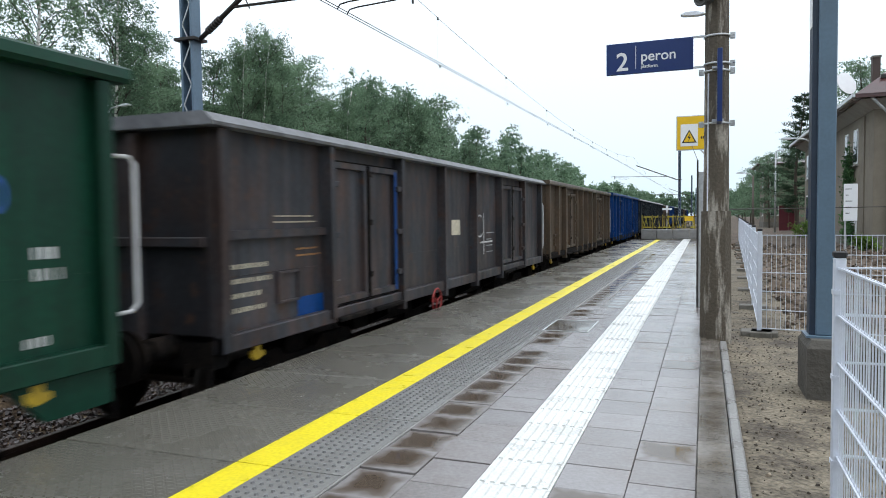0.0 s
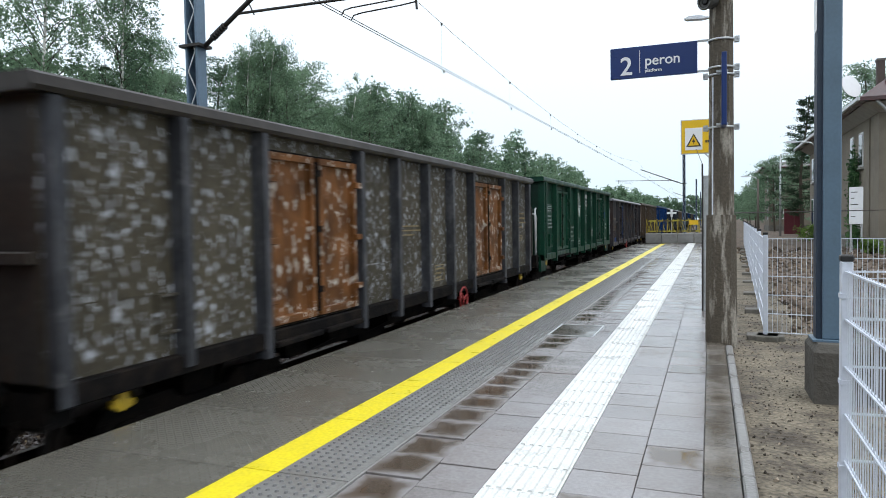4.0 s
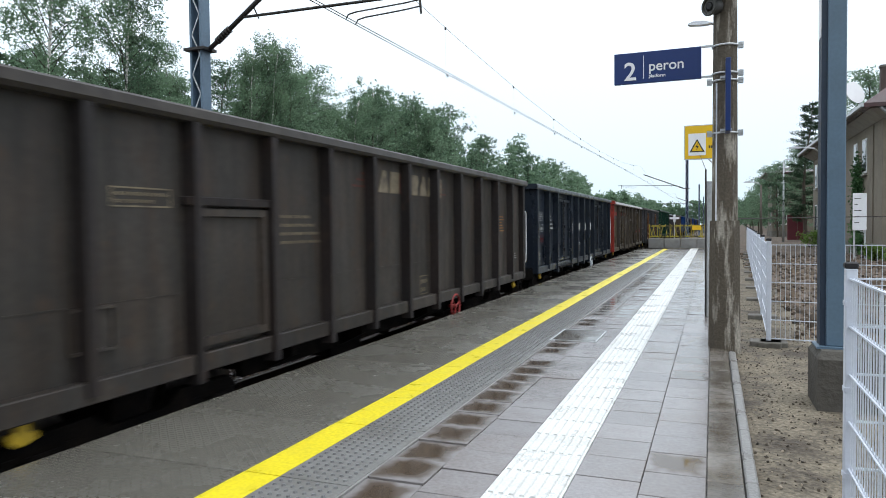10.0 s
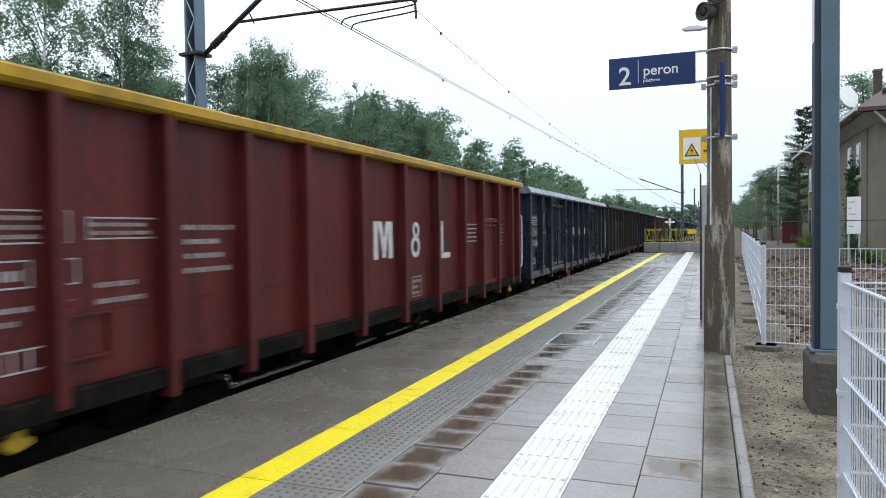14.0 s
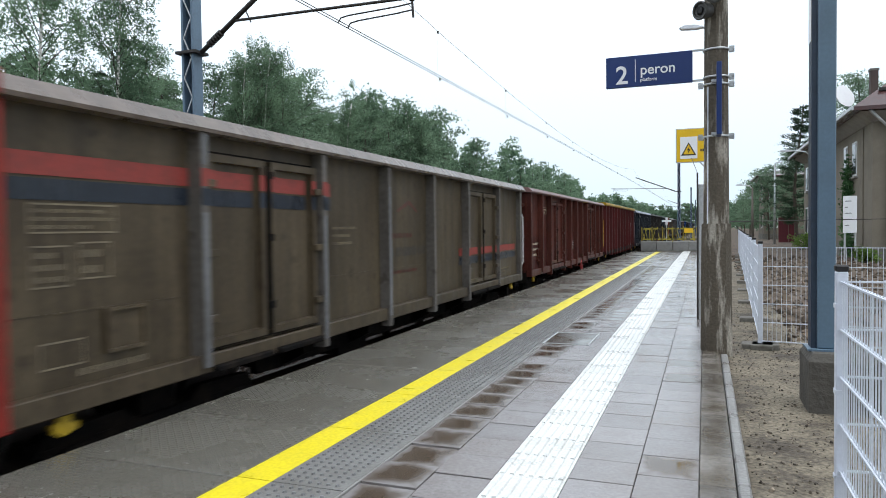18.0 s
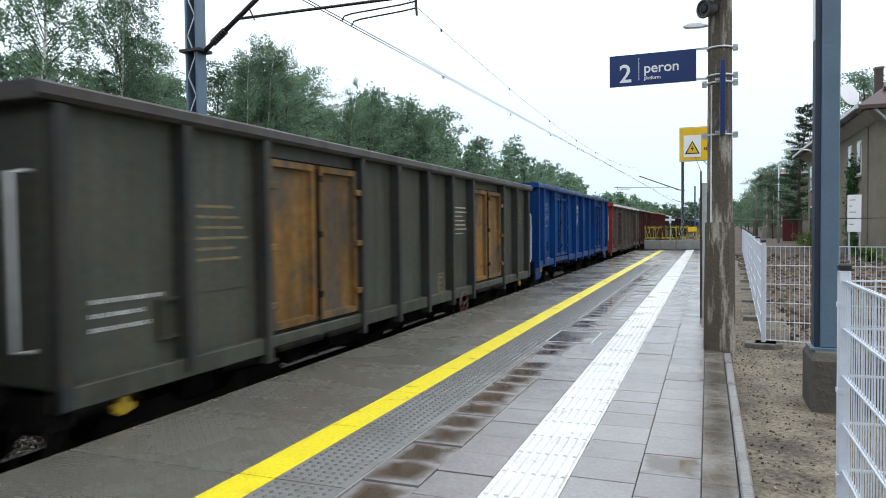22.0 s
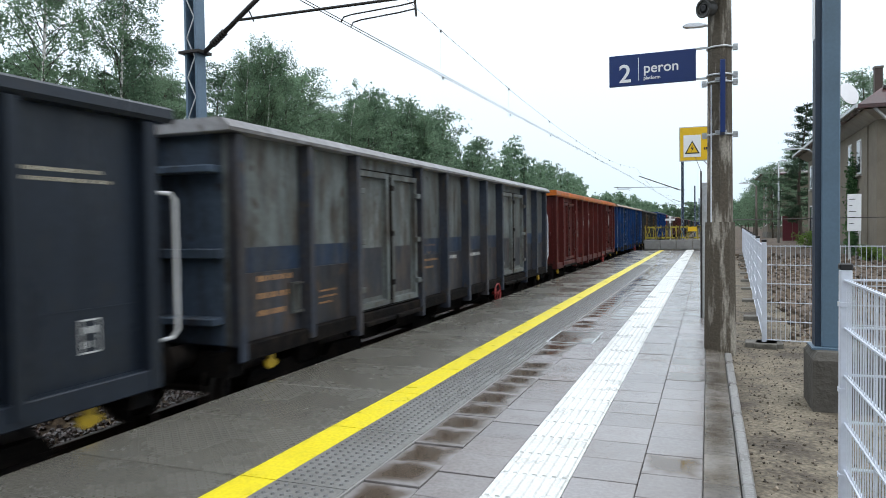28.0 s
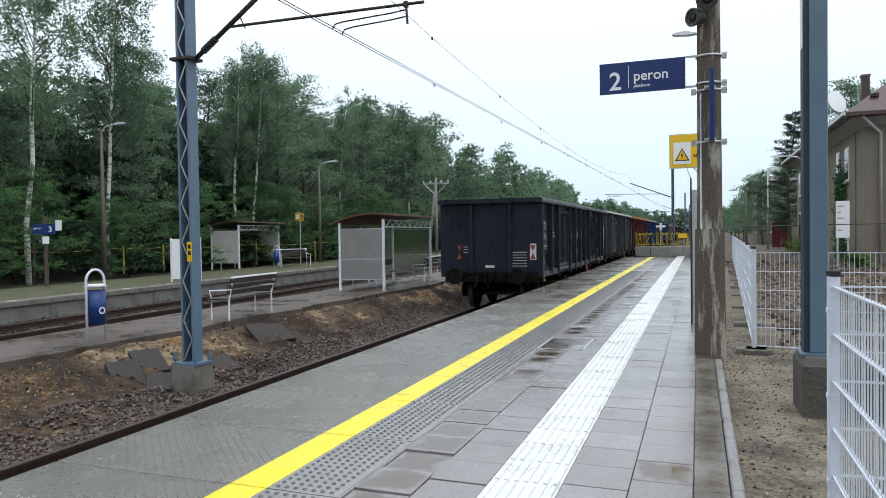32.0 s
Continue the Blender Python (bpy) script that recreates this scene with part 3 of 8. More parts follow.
def mesh_wheel():
    """Flanged wheel turned from one profile; its outer face looks along +x."""
    bm = bmesh.new()
    rows = []
    for x, r in ((0.69, 0.06), (0.69, 0.12), (0.73, 0.15), (0.73, 0.40), (0.69, 0.41), (0.69, 0.48), (0.715, 0.485), (0.73, 0.46), (0.83, 0.455), (0.83, 0.40), (0.80, 0.38), (0.79, 0.17), (0.86, 0.15), (0.86, 0.06)):
        rows.append([bm.verts.new((x, r * math.cos(a), r * math.sin(a))) for a in (2 * math.pi * k / 24 for k in range(24))])
    for u, v in zip(rows, rows[1:]):
        for k in range(24):
            bm.faces.new((u[k], u[(k + 1) % 24], v[(k + 1) % 24], v[k])).smooth = False
    return finish("wheel", bm, tread)


def mesh_wheelset():
    """Two wheels pressed on one axle."""
    bm = bmesh.new()
    wheel = mesh_wheel()
    for turn in (0, math.pi):
        bm.from_mesh(wheel)
        if turn:
            for v in bm.verts[-len(wheel.vertices):]:
                v.co.x, v.co.y = -v.co.x, -v.co.y
    tube(bm, [(-0.95, 0, 0), (0.95, 0, 0)], 0.08, 10)
    return finish("wheelset", bm, tread)


def mesh_bogie():
    """Side frames with axle boxes and springs, and the cross beam."""
    bm = bmesh.new()
    for s in (-1, 1):
        prism(bm, [(-1.25, 0.58), (-1.15, 0.72), (-0.45, 0.74), (-0.3, 0.62), (0.3, 0.62), (0.45, 0.74), (1.15, 0.72), (1.25, 0.58),
                   (0.62, 0.56), (0.4, 0.40), (-0.4, 0.40), (-0.62, 0.56)], "x", s * 0.97, s * 1.07)
        for y in (-0.9, 0.9):
            box(bm, s * 1.0 - 0.12, s * 1.0 + 0.12, y - 0.13, y + 0.13, 0.33, 0.6, 0.02)
            for d in (-0.24, 0.24):
                tube(bm, [(s * 1.02, y + d, 0.36), (s * 1.02, y + d, 0.62)], 0.07, 10)
            tube(bm, [(s * 1.06, y, 0.46), (s * 1.15, y, 0.46)], 0.1, 12)
        box(bm, s * 1.0 - 0.04, s * 1.0 + 0.08, -0.09, 0.09, 0.3, 0.44)
    box(bm, -1.0, 1.0, -0.2, 0.2, 0.55, 0.82, 0.02)
    for y in (-1.2, 1.2):
        box(bm, -1.0, 1.0, y - 0.05, y + 0.05, 0.55, 0.66)
    return finish("bogie_frame", bm, under)


def mesh_buffer():
    bm = bmesh.new()
    tube(bm, [(0, 0, 0), (0, 0.3, 0)], 0.11, 14)
    tube(bm, [(0, 0.28, 0), (0, 0.50, 0)], 0.085, 14)
    tube(bm, [(0, 0.50, 0), (0, 0.535, 0)], 0.225, 24)
    return finish("buffer", bm, under)


def mesh_coupling():
    bm = bmesh.new()
    box(bm, -0.12, 0.12, 0.0, 0.25, -0.12, 0.12, 0.02)
    tube(bm, [(0, 0.22, 0), (0, 0.36, 0.02), (0, 0.42, 0.1), (0, 0.34, 0.13)], 0.035, 8)
    tube(bm, [(0.05, 0.2, 0), (0.06, 0.3, -0.2), (0, 0.33, -0.34), (-0.06, 0.3, -0.2), (-0.05, 0.2, 0)], 0.025, 6)
    tube(bm, [(0.35, 0.05, -0.05), (0.36, 0.3, -0.25), (0.3, 0.5, -0.3)], 0.03, 6)
    return finish("coupling", bm, under)


def mesh_hook():
    """Rope hook under the sill."""
    bm = bmesh.new()
    prism(bm, [(-0.05, 0.1), (0.05, 0.1), (0.045, -0.04), (0.1, -0.06), (0.1, -0.1), (-0.02, -0.13), (-0.09, -0.09), (-0.1, -0.03), (-0.06, -0.03), (-0.045, -0.07)], "x", 0, 0.035)
    return finish("rope_hook", bm, mark_yellow)


def mesh_brake_wheel(m):
    bm = bmesh.new()
    ring = [(0, 0.19 * math.cos(a), 0.19 * math.sin(a)) for a in (2 * math.pi * k / 20 for k in range(21))]
    tube(bm, ring, 0.016, 6)
    for a in (0.3, 2.4, 4.5):
        tube(bm, [(0, 0, 0), (0, 0.19 * math.cos(a), 0.19 * math.sin(a))], 0.012, 6)
    tube(bm, [(-0.12, 0, 0), (0.02, 0, 0)], 0.03, 8)
    return finish("brake_wheel", bm, m)


def bars(lines, h, gap, seed, x, solid=False):
    """Rows of writing too small to read: short bars of its size, starting at y, downwards from z. lines: (y, z, width)."""
    bm = bmesh.new()
    rng = random.Random(seed)
    for y, z, w in lines:
        p, run = 0.0, rng.randint(2, 6)
        while p < w - 0.01:
            k = w if solid else min(w - p, rng.choice((0.3, 0.4, 0.5)) * h)
            box(bm, x, x + 0.003, y + p, y + p + k, z, z + h)
            run -= 1
            p += k + (gap if run else h * 0.8)
            run = run or rng.randint(2, 7)
    return bm


def ring_bm(y, z, r, w, x, seg=28, a0=0.0, a1=2 * math.pi):
    bm = bmesh.new()
    n = seg
    rows = []
    for k in range(n + 1):
        a = a0 + (a1 - a0) * k / n
        rows.append([bm.verts.new((x + d, y + q * math.cos(a), z + q * math.sin(a))) for d in (0, 0.003) for q in (r - w, r)])
    for u, v in zip(rows, rows[1:]):
        for i, j in ((0, 1), (1, 3), (3, 2), (2, 0)):
            bm.faces.new((u[i], u[j], v[j], v[i]))
    return bm


def plates(polys, x, t=0.003):
    """Flat painted shapes given as outlines in (y, z)."""
    bm = bmesh.new()
    for p in polys:
        prism(bm, p, "x", x, x + t)
    return bm


def wagon(label, side, ribs, rim=None, end=None, frame_m=None, top=3.2, bottom=0.94, doors=(), door_m=None, hatch=None, braces=(),
          rim_h=0.12, cap=False, platform=0.0, rail_m=None, wheel_m=None, wheel_y=0.0, kick=True, sill_m=None, shelf=False, beam=True, gusset=0.0, rear_rail=False):
    """An open four-axle freight wagon; ribs: where the side posts stand along it; doors: pairs of bays with two leaves."""
    end, rim, frame_m, sill_m, door_m = end or side, rim or side, frame_m or side, sill_m or under, door_m or side
    w = thing("freight_wagon", (TRACK, 0, RAIL), label, "freight wagon", "wagons of the train")
    h = BODY / 2
    y_back = -h + platform
    t0 = top - rim_h
    for name, s in (("side_wall", 1), ("side_wall", -1)):
        bm = bmesh.new()
        box(bm, s * WX - (0.05 if s > 0 else 0), s * WX + (0.05 if s < 0 else 0), y_back, h, bottom + 0.12, t0)
        part(name, bm, side, w)
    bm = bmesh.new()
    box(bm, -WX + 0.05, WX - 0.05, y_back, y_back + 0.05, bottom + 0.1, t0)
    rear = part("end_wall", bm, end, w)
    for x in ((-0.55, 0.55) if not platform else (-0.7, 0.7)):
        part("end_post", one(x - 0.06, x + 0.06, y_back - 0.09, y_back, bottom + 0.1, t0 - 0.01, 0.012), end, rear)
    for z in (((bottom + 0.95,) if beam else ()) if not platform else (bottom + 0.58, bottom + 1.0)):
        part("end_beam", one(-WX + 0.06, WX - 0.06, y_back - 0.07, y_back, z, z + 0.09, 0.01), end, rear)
    if shelf:
        for z in (bottom + 1.72, bottom + 0.35):
            part("end_shelf", one(-WX + 0.06, WX - 0.06, y_back - 0.16, y_back, z, z + 0.07, 0.01), end, rear)
    bm = bmesh.new()
    box(bm, -WX + 0.05, WX - 0.05, h - 0.05, h, bottom + 0.1, t0)
    part("end_wall", bm, end, w)
    part("floor_plate", one(-WX + 0.05, WX - 0.05, y_back + 0.05, h - 0.05, bottom + 0.1, bottom + 0.18), under, w)
    rims = bmesh.new()
    o = 0.145 if not cap else 0.155
    pr = [(WX - 0.07, t0), (WX + o - 0.03, t0), (WX + o, t0 + 0.03), (WX + o - 0.01, top - 0.02), (WX + o - 0.035, top), (WX - 0.07, top)]
    if cap:
        pr = [(WX - 0.07, t0), (WX + o, t0), (WX + o + 0.01, t0 + 0.03), (WX + 0.08, top - 0.01), (WX + 0.04, top), (WX - 0.07, top)]
    for s in (1, -1):
        prism(rims, [(s * a, b) for a, b in pr], "y", y_back - o, h + o)
    for y0, y1 in ((y_back - o, y_back + 0.07), (h - 0.07, h + o)):
        box(rims, -WX + 0.07, WX - 0.07, y0, y1, t0, top)
    part("top_rim", rims, rim, w)
    for s, nm in ((1, "side_sill"), (-1, "side_sill")):
        part(nm, one(s * (WX + 0.03) - 0.07, s * (WX + 0.03) + 0.07, y_back, h, bottom, bottom + 0.16, 0.01), sill_m, w)
    for i, y in enumerate(ribs):
        wd = 0.055
        for s in (1, -1):
            bm = bmesh.new()
            lo = bottom - 0.14 if kick and 0 < i < len(ribs) - 1 else bottom
            x0, x1 = s * WX, s * (WX + 0.135)
            prism(bm, [(x0, y - wd), (x1, y - wd * 0.8), (x1, y + wd * 0.8), (x0, y + wd)], "z", lo + 0.06, t0 - 0.005)
            part("side_post", bm, frame_m, w)
    for s in (1, -1):
        for yy in (y_back + 0.06, h - 0.06):
            part("corner_post", one(s * (WX + 0.05) - 0.06, s * (WX + 0.05) + 0.06, yy - 0.06, yy + 0.06, bottom, t0 - 0.005, 0.012), frame_m, w)
    for d0, d1 in doors:
        mid = (d0 + d1) / 2
        # near-black sheet behind the leaves, painting the shade of the gaps around them
        part("door_seal", one(WX + 0.001, WX + 0.004, d0 + 0.05, d1 - 0.05, bottom + 0.17, t0 - 0.13), under, w)
        for a, b in ((d0 + 0.095, mid - 0.05), (mid + 0.05, d1 - 0.095)):
            x = WX + 0.002
            bm = one(x, x + 0.078, a, b, bottom + 0.2, t0 - 0.16)
            bm.faces.ensure_lookup_table()
            front = max(bm.faces, key=lambda f: f.calc_center_median().x)
            bmesh.ops.inset_individual(bm, faces=[front], thickness=0.095, depth=0.0)
            bmesh.ops.inset_individual(bm, faces=[front], thickness=0.014, depth=-0.059)
            for f in bm.faces:
                c = f.calc_center_median()
                f.material_index = 1 if WX + 0.03 < c.x < x + 0.07 and abs(c.y - (a + b) / 2) < (b - a) / 2 - 0.05 and bottom + 0.25 < c.z < t0 - 0.2 else 0
            leaf = part("side_door", bm, door_m, w)
            leaf.data.materials.append(door_m)
            part("door_step", one(x, x + 0.16, a, b, bottom + 0.0, bottom + 0.055, 0.01), under, leaf)
            outer = a if a < mid - 0.3 and b < mid else b
            for z in (bottom + 0.45, (bottom + t0) / 2, t0 - 0.42):
                part("hinge", one(x + 0.06, x + 0.12, outer - 0.07, outer + 0.07, z - 0.035, z + 0.035, 0.008), door_m, leaf)
        lock = rod([(WX + 0.075, mid, bottom + 0.25), (WX + 0.075, mid, t0 - 0.2)], 0.022, 6)
        for z in (0.45, 1.1, 1.7):
            box(lock, WX + 0.03, WX + 0.11, mid - 0.05, mid + 0.05, bottom + z, bottom + z + 0.07)
        part("door_bolt", lock, under, w)
    for (y, z), (y2, z2) in braces:
        d = Vector((0, y2 - y, z2 - z)).normalized()
        n = Vector((0, -d.z, d.y)) * 0.055
        a, b = Vector((0, y, z)), Vector((0, y2, z2))
        part("diagonal_brace", plates([[tuple(q)[1:] for q in (a - n, b - n, b + n, a + n)]], WX, 0.085), frame_m, w)
    if hatch:
        y0, y1, z0, z1 = hatch
        bm = one(WX + 0.002, WX + 0.08, y0, y1, z0, z1)
        bm.faces.ensure_lookup_table()
        front = max(bm.faces, key=lambda f: f.calc_center_median().x)
        bmesh.ops.inset_individual(bm, faces=[front], thickness=0.09, depth=0.0)
        bmesh.ops.inset_individual(bm, faces=[front], thickness=0.015, depth=-0.05)
        for f in bm.faces:
            c = f.calc_center_median()
            f.material_index = 1 if WX + 0.04 < c.x < WX + 0.07 and y0 + 0.05 < c.y < y1 - 0.05 and z0 + 0.05 < c.z < z1 - 0.05 else 0
        ht = part("hatch", bm, door_m, w)
        ht.data.materials.append(door_m)
        part("lintel", one(WX, WX + 0.1, y0 - 0.12, y1 + 0.12, z1 + 0.02, z1 + 0.1, 0.01), frame_m, w)
    for s in (1, -1):
        part("weld_seam", one(s * WX - 0.004, s * WX + 0.004, y_back + 0.12, h - 0.12, bottom + 0.66, bottom + 0.672), side, w)
    if gusset:
        for s in (1, -1):
            x0, x1 = s * (WX - 0.05), s * (WX + 0.012)
            for e in (1, -1):
                yy = h if e > 0 else -y_back
                bm = bmesh.new()
                prism(bm, [(e * yy, gusset), (e * (yy - 0.55), gusset), (e * (yy - 0.85), bottom + 0.02), (e * yy, bottom + 0.02)], "x", min(x0, x1), max(x0, x1))
                part("corner_gusset", bm, side, w)
    # small inspection box and rope hooks low on the side
    bm = one(WX + 0.002, WX + 0.045, y_back + 0.95, y_back + 1.32, bottom + 0.34, bottom + 0.66)
    front = max(bm.faces, key=lambda f: f.calc_center_median().x)
    bmesh.ops.inset_individual(bm, faces=[front], thickness=0.03, depth=0.0)
    bmesh.ops.inset_individual(bm, faces=[front], thickness=0.006, depth=-0.03)
    part("label_holder", bm, side, w)
    for y in (y_back + 0.6, h - 0.6):
        piece("rope_hook", shared("hook", mesh_hook), w, (WX - 0.02, y, bottom - 0.03))
    # underframe and running gear
    bm = bmesh.new()
    box(bm, -0.5, 0.5, -h, h, bottom - 0.12, bottom + 0.1)
    for y in (-h + 0.1, h - 0.1):
        box(bm, -WX + 0.02, WX - 0.02, y - 0.1, y + 0.1, bottom - 0.14, bottom + 0.16)
    part("underframe", bm, under, w)
    bm = bmesh.new()
    for x in (-0.35, 0.35):
        tube(bm, [(x, -2.6, bottom - 0.2), (x, 2.6, bottom - 0.2)], 0.03, 6)
    tube(bm, [(-0.55, 0.6, bottom - 0.35), (-0.55, 1.5, bottom - 0.35)], 0.2, 14)
    box(bm, 0.5, 0.95, -1.3, -0.5, bottom - 0.42, bottom - 0.05)
    part("brake_gear", bm, under, w)
    for y in (-2.6, -1.06, 1.06, 2.6):
        bm = bmesh.new()
        prism(bm, [(-1.3, bottom + 0.08), (1.3, bottom + 0.08), (1.3, bottom - 0.14), (0.9, bottom - 0.34), (-0.9, bottom - 0.34), (-1.3, bottom - 0.14)], "y", y - 0.06, y + 0.06)
        part("cross_member", bm, under, w)
    for x in (-0.95, 0.95):
        part("inner_sill", one(x - 0.05, x + 0.05, -3.1, 3.1, bottom - 0.3, bottom + 0.06), under, w)
    for y in (-4.5, 4.5):
        bg = piece("bogie", shared("bogie", mesh_bogie), w, (0, y, 0))
        for d in (-0.9, 0.9):
            WHEELSETS.append((piece("wheelset", shared("wheelset", mesh_wheelset), bg, (0, d, 0.46)), d))
    for x in (-0.875, 0.875):
        piece("buffer", shared("buffer", mesh_buffer), w, (x, h, 0.99))
        piece("buffer", shared("buffer", mesh_buffer), w, (x, -h, 0.99), math.pi)
    piece("coupling", shared("coupling", mesh_coupling), w, (0, h, 1.0))
    piece("coupling", shared("coupling", mesh_coupling), w, (0, -h, 1.0), math.pi)
    rm = rail_m or rail_grey
    if platform:
        bm = one(-WX + 0.1, WX - 0.1, -h, y_back - 0.1, bottom + 0.1, bottom + 0.15)
        plat = part("end_platform", bm, under, w)
        for x in (-0.9, 0.75):
            part("handrail", rod([(x, -h + 0.05, bottom + 0.15), (x, -h + 0.05, bottom + 1.15), (x + 0.06, -h + 0.1, bottom + 1.2), (x + 0.5, -h + 0.1, bottom + 1.2), (x + 0.56, -h + 0.1, bottom + 1.15), (x + 0.56, -h + 0.05, bottom + 0.15)], 0.023, 8), rm, plat)
        part("grab_rail", rod([(WX - 0.1, y_back - 0.02, bottom + 1.34), (WX - 0.1, y_back - 0.14, bottom + 1.32), (WX - 0.1, y_back - 0.14, bottom + 0.26), (WX - 0.1, y_back - 0.02, bottom + 0.24)], 0.02, 8), rm, w)
    part("grab_rail", rod([(WX + 0.02, h, bottom + 1.5), (WX + 0.07, h + 0.16, bottom + 1.5), (WX + 0.08, h + 0.2, bottom + 1.45), (WX + 0.08, h + 0.2, bottom + 0.42), (WX + 0.07, h + 0.15, bottom + 0.36), (WX + 0.02, h, bottom + 0.35)], 0.017, 8), rm, w)
    if rear_rail:
        part("grab_rail", rod([(WX - 0.12, -h, bottom + 1.6), (WX - 0.12, -h - 0.15, bottom + 1.58), (WX - 0.12, -h - 0.15, bottom + 0.42), (WX - 0.12, -h, bottom + 0.4)], 0.018, 8), rm, w)
    part("shunter_step", rod([(WX - 0.3, h + 0.02, bottom - 0.1), (WX - 0.3, h + 0.06, bottom - 0.42), (WX - 0.02, h + 0.06, bottom - 0.42), (WX - 0.02, h + 0.02, bottom - 0.1)], 0.016, 6), under, w)
    part("shunter_step", rod([(WX - 0.3, -h - 0.02, bottom - 0.1), (WX - 0.3, -h - 0.06, bottom - 0.42), (WX - 0.02, -h - 0.06, bottom - 0.42), (WX - 0.02, -h - 0.02, bottom - 0.1)], 0.016, 6), under, w)
    if wheel_m:
        piece("brake_wheel", shared("bw" + wheel_m.name, lambda: mesh_brake_wheel(wheel_m)), w, (WX + 0.1, wheel_y, bottom - 0.12))
    return w


STD = [-5.15, -4.08, -2.12, -1.06, 0.0, 1.06, 2.12, 4.08, 5.15]      # posts of the usual wagon, two door bays a side
SBAY = ((-4.08, -2.12), (2.12, 4.08))
LONG = [-5.8, -4.5, -2.55, -1.28, 0.03, 1.3, 2.58, 4.5]              # posts of the tall green and blue wagons
LBAY = ((-4.5, -2.55), (2.58, 4.5))
WIDE = [-4.45, -2.5, -0.82, 0.82, 2.5, 4.45]                         # posts of the brown and the dark grey wagons
WBAY = ((-4.45, -2.5), (2.5, 4.45))
EVEN = [-5.3 + 1.06 * k for k in range(11)]                          # posts of the doorless wagon
OFF = 0.18                    # markings stand this much further along the sheet
# how far each wagon stands off an even spacing
SHIFT = {0: 0.1, 3: 0.22, 4: 0.2, 6: -0.1, 8: 0.1, 9: 0.2, 11: 0.1, 12: 0.25, 13: 0.3, 14: 0.1, 15: 0.2}

green = paint("green", (0.0045, 0.037, 0.021), (0.006, 0.021, 0.014), 0.45)
charcoal = paint("charcoal", (0.035, 0.037, 0.043), (0.065, 0.036, 0.026), 0.6, streak=0.3)
drab = mat("paint_drab", (0.062, 0.054, 0.038), 0.6, 0.0, (0.42, 0.44, 0.48), 0.85, 17.0, (1.0, 1.2, 0.55), bump=0.15, bump_scale=25, grain=0.2, spread=0.10, fine=14, spec=0.15, thr=0.585, streak=0.22)
tan = paint("tan", (0.070, 0.054, 0.034), (0.040, 0.029, 0.02), 0.5, streak=0.22)
navy = paint("navy", (0.0125, 0.0178, 0.0275), (0.017, 0.020, 0.0255), 0.4, rough=0.42, spec=0.28, streak=0.12)
slate = paint("slate", (0.017, 0.0225, 0.034), (0.018, 0.021, 0.027), 0.4, rough=0.4, spec=0.34, streak=0.12)
umber = paint("umber", (0.042, 0.038, 0.0345), (0.055, 0.038, 0.028), 0.5, streak=0.25)
crimson = paint("crimson", (0.084, 0.0115, 0.012), (0.045, 0.012, 0.011), 0.5, spec=0.28)
rustred = paint("rustred", (0.075, 0.02, 0.014), (0.038, 0.015, 0.012), 0.55)
endred = paint("endred", (0.27, 0.03, 0.022), (0.11, 0.024, 0.018), 0.5)
royal = paint("royal", (0.002, 0.0385, 0.162), (0.004, 0.022, 0.08), 0.45, spec=0.2)
olive = paint("olive", (0.054, 0.058, 0.047), (0.07, 0.052, 0.033), 0.35, streak=0.2)
patched = paint("patched", (0.005, 0.044, 0.15), (0.018, 0.023, 0.033), 0.75, 1.6, streak=0.34)
brick_red = paint("brick_red", (0.074, 0.0125, 0.0105), (0.042, 0.0115, 0.010), 0.5)
pale_worn = paint("pale_worn", (0.125, 0.14, 0.138), (0.05, 0.038, 0.028), 0.85, 3.6, streak=0.32)
band_blue = paint("band_blue", (0.02, 0.034, 0.062), (0.05, 0.048, 0.045), 0.6, 3.0)
band_dark = paint("band_dark", (0.028, 0.031, 0.038), (0.065, 0.046, 0.033), 0.6, 3.5, streak=0.3)
rim_light = paint("rim_light", (0.27, 0.27, 0.28), (0.17, 0.16, 0.155), 0.7)
rim_brown = paint("rim_brown", (0.048, 0.042, 0.038), (0.03, 0.026, 0.024), 0.6)
rim_dust = paint("rim_dust", (0.135, 0.108, 0.09), (0.085, 0.066, 0.054), 0.6, rough=0.38, spec=0.5)
rim_beige = paint("rim_beige", (0.30, 0.20, 0.125), (0.17, 0.105, 0.07), 0.6, spec=0.4)
rim_yellow = paint("rim_yellow", (0.36, 0.22, 0.012), (0.2, 0.11, 0.02), 0.5)
rim_orange = paint("rim_orange", (0.44, 0.115, 0.015), (0.26, 0.075, 0.02), 0.5)
rust_door = mat("paint_rust_door", (0.185, 0.10, 0.03), 0.6, 0.0, (0.07, 0.062, 0.05), 0.9, 1.3, (1.0, 1.6, 0.6), bump=0.12, bump_scale=25, grain=0.2, spread=0.4, fine=12, spec=0.14, thr=0.50, streak=0.25)
fleck_door = mat("paint_fleck_door", (0.12, 0.05, 0.016), 0.6, 0.0, (0.5, 0.47, 0.42), 0.85, 14.0, (1.0, 1.0, 0.5), bump=0.15, bump_scale=25, grain=0.6, spread=0.10, fine=3, spec=0.15, thr=0.582)

crimson_dull = paint("crimson_dull", (0.055, 0.012, 0.011), (0.035, 0.012, 0.01), 0.5)

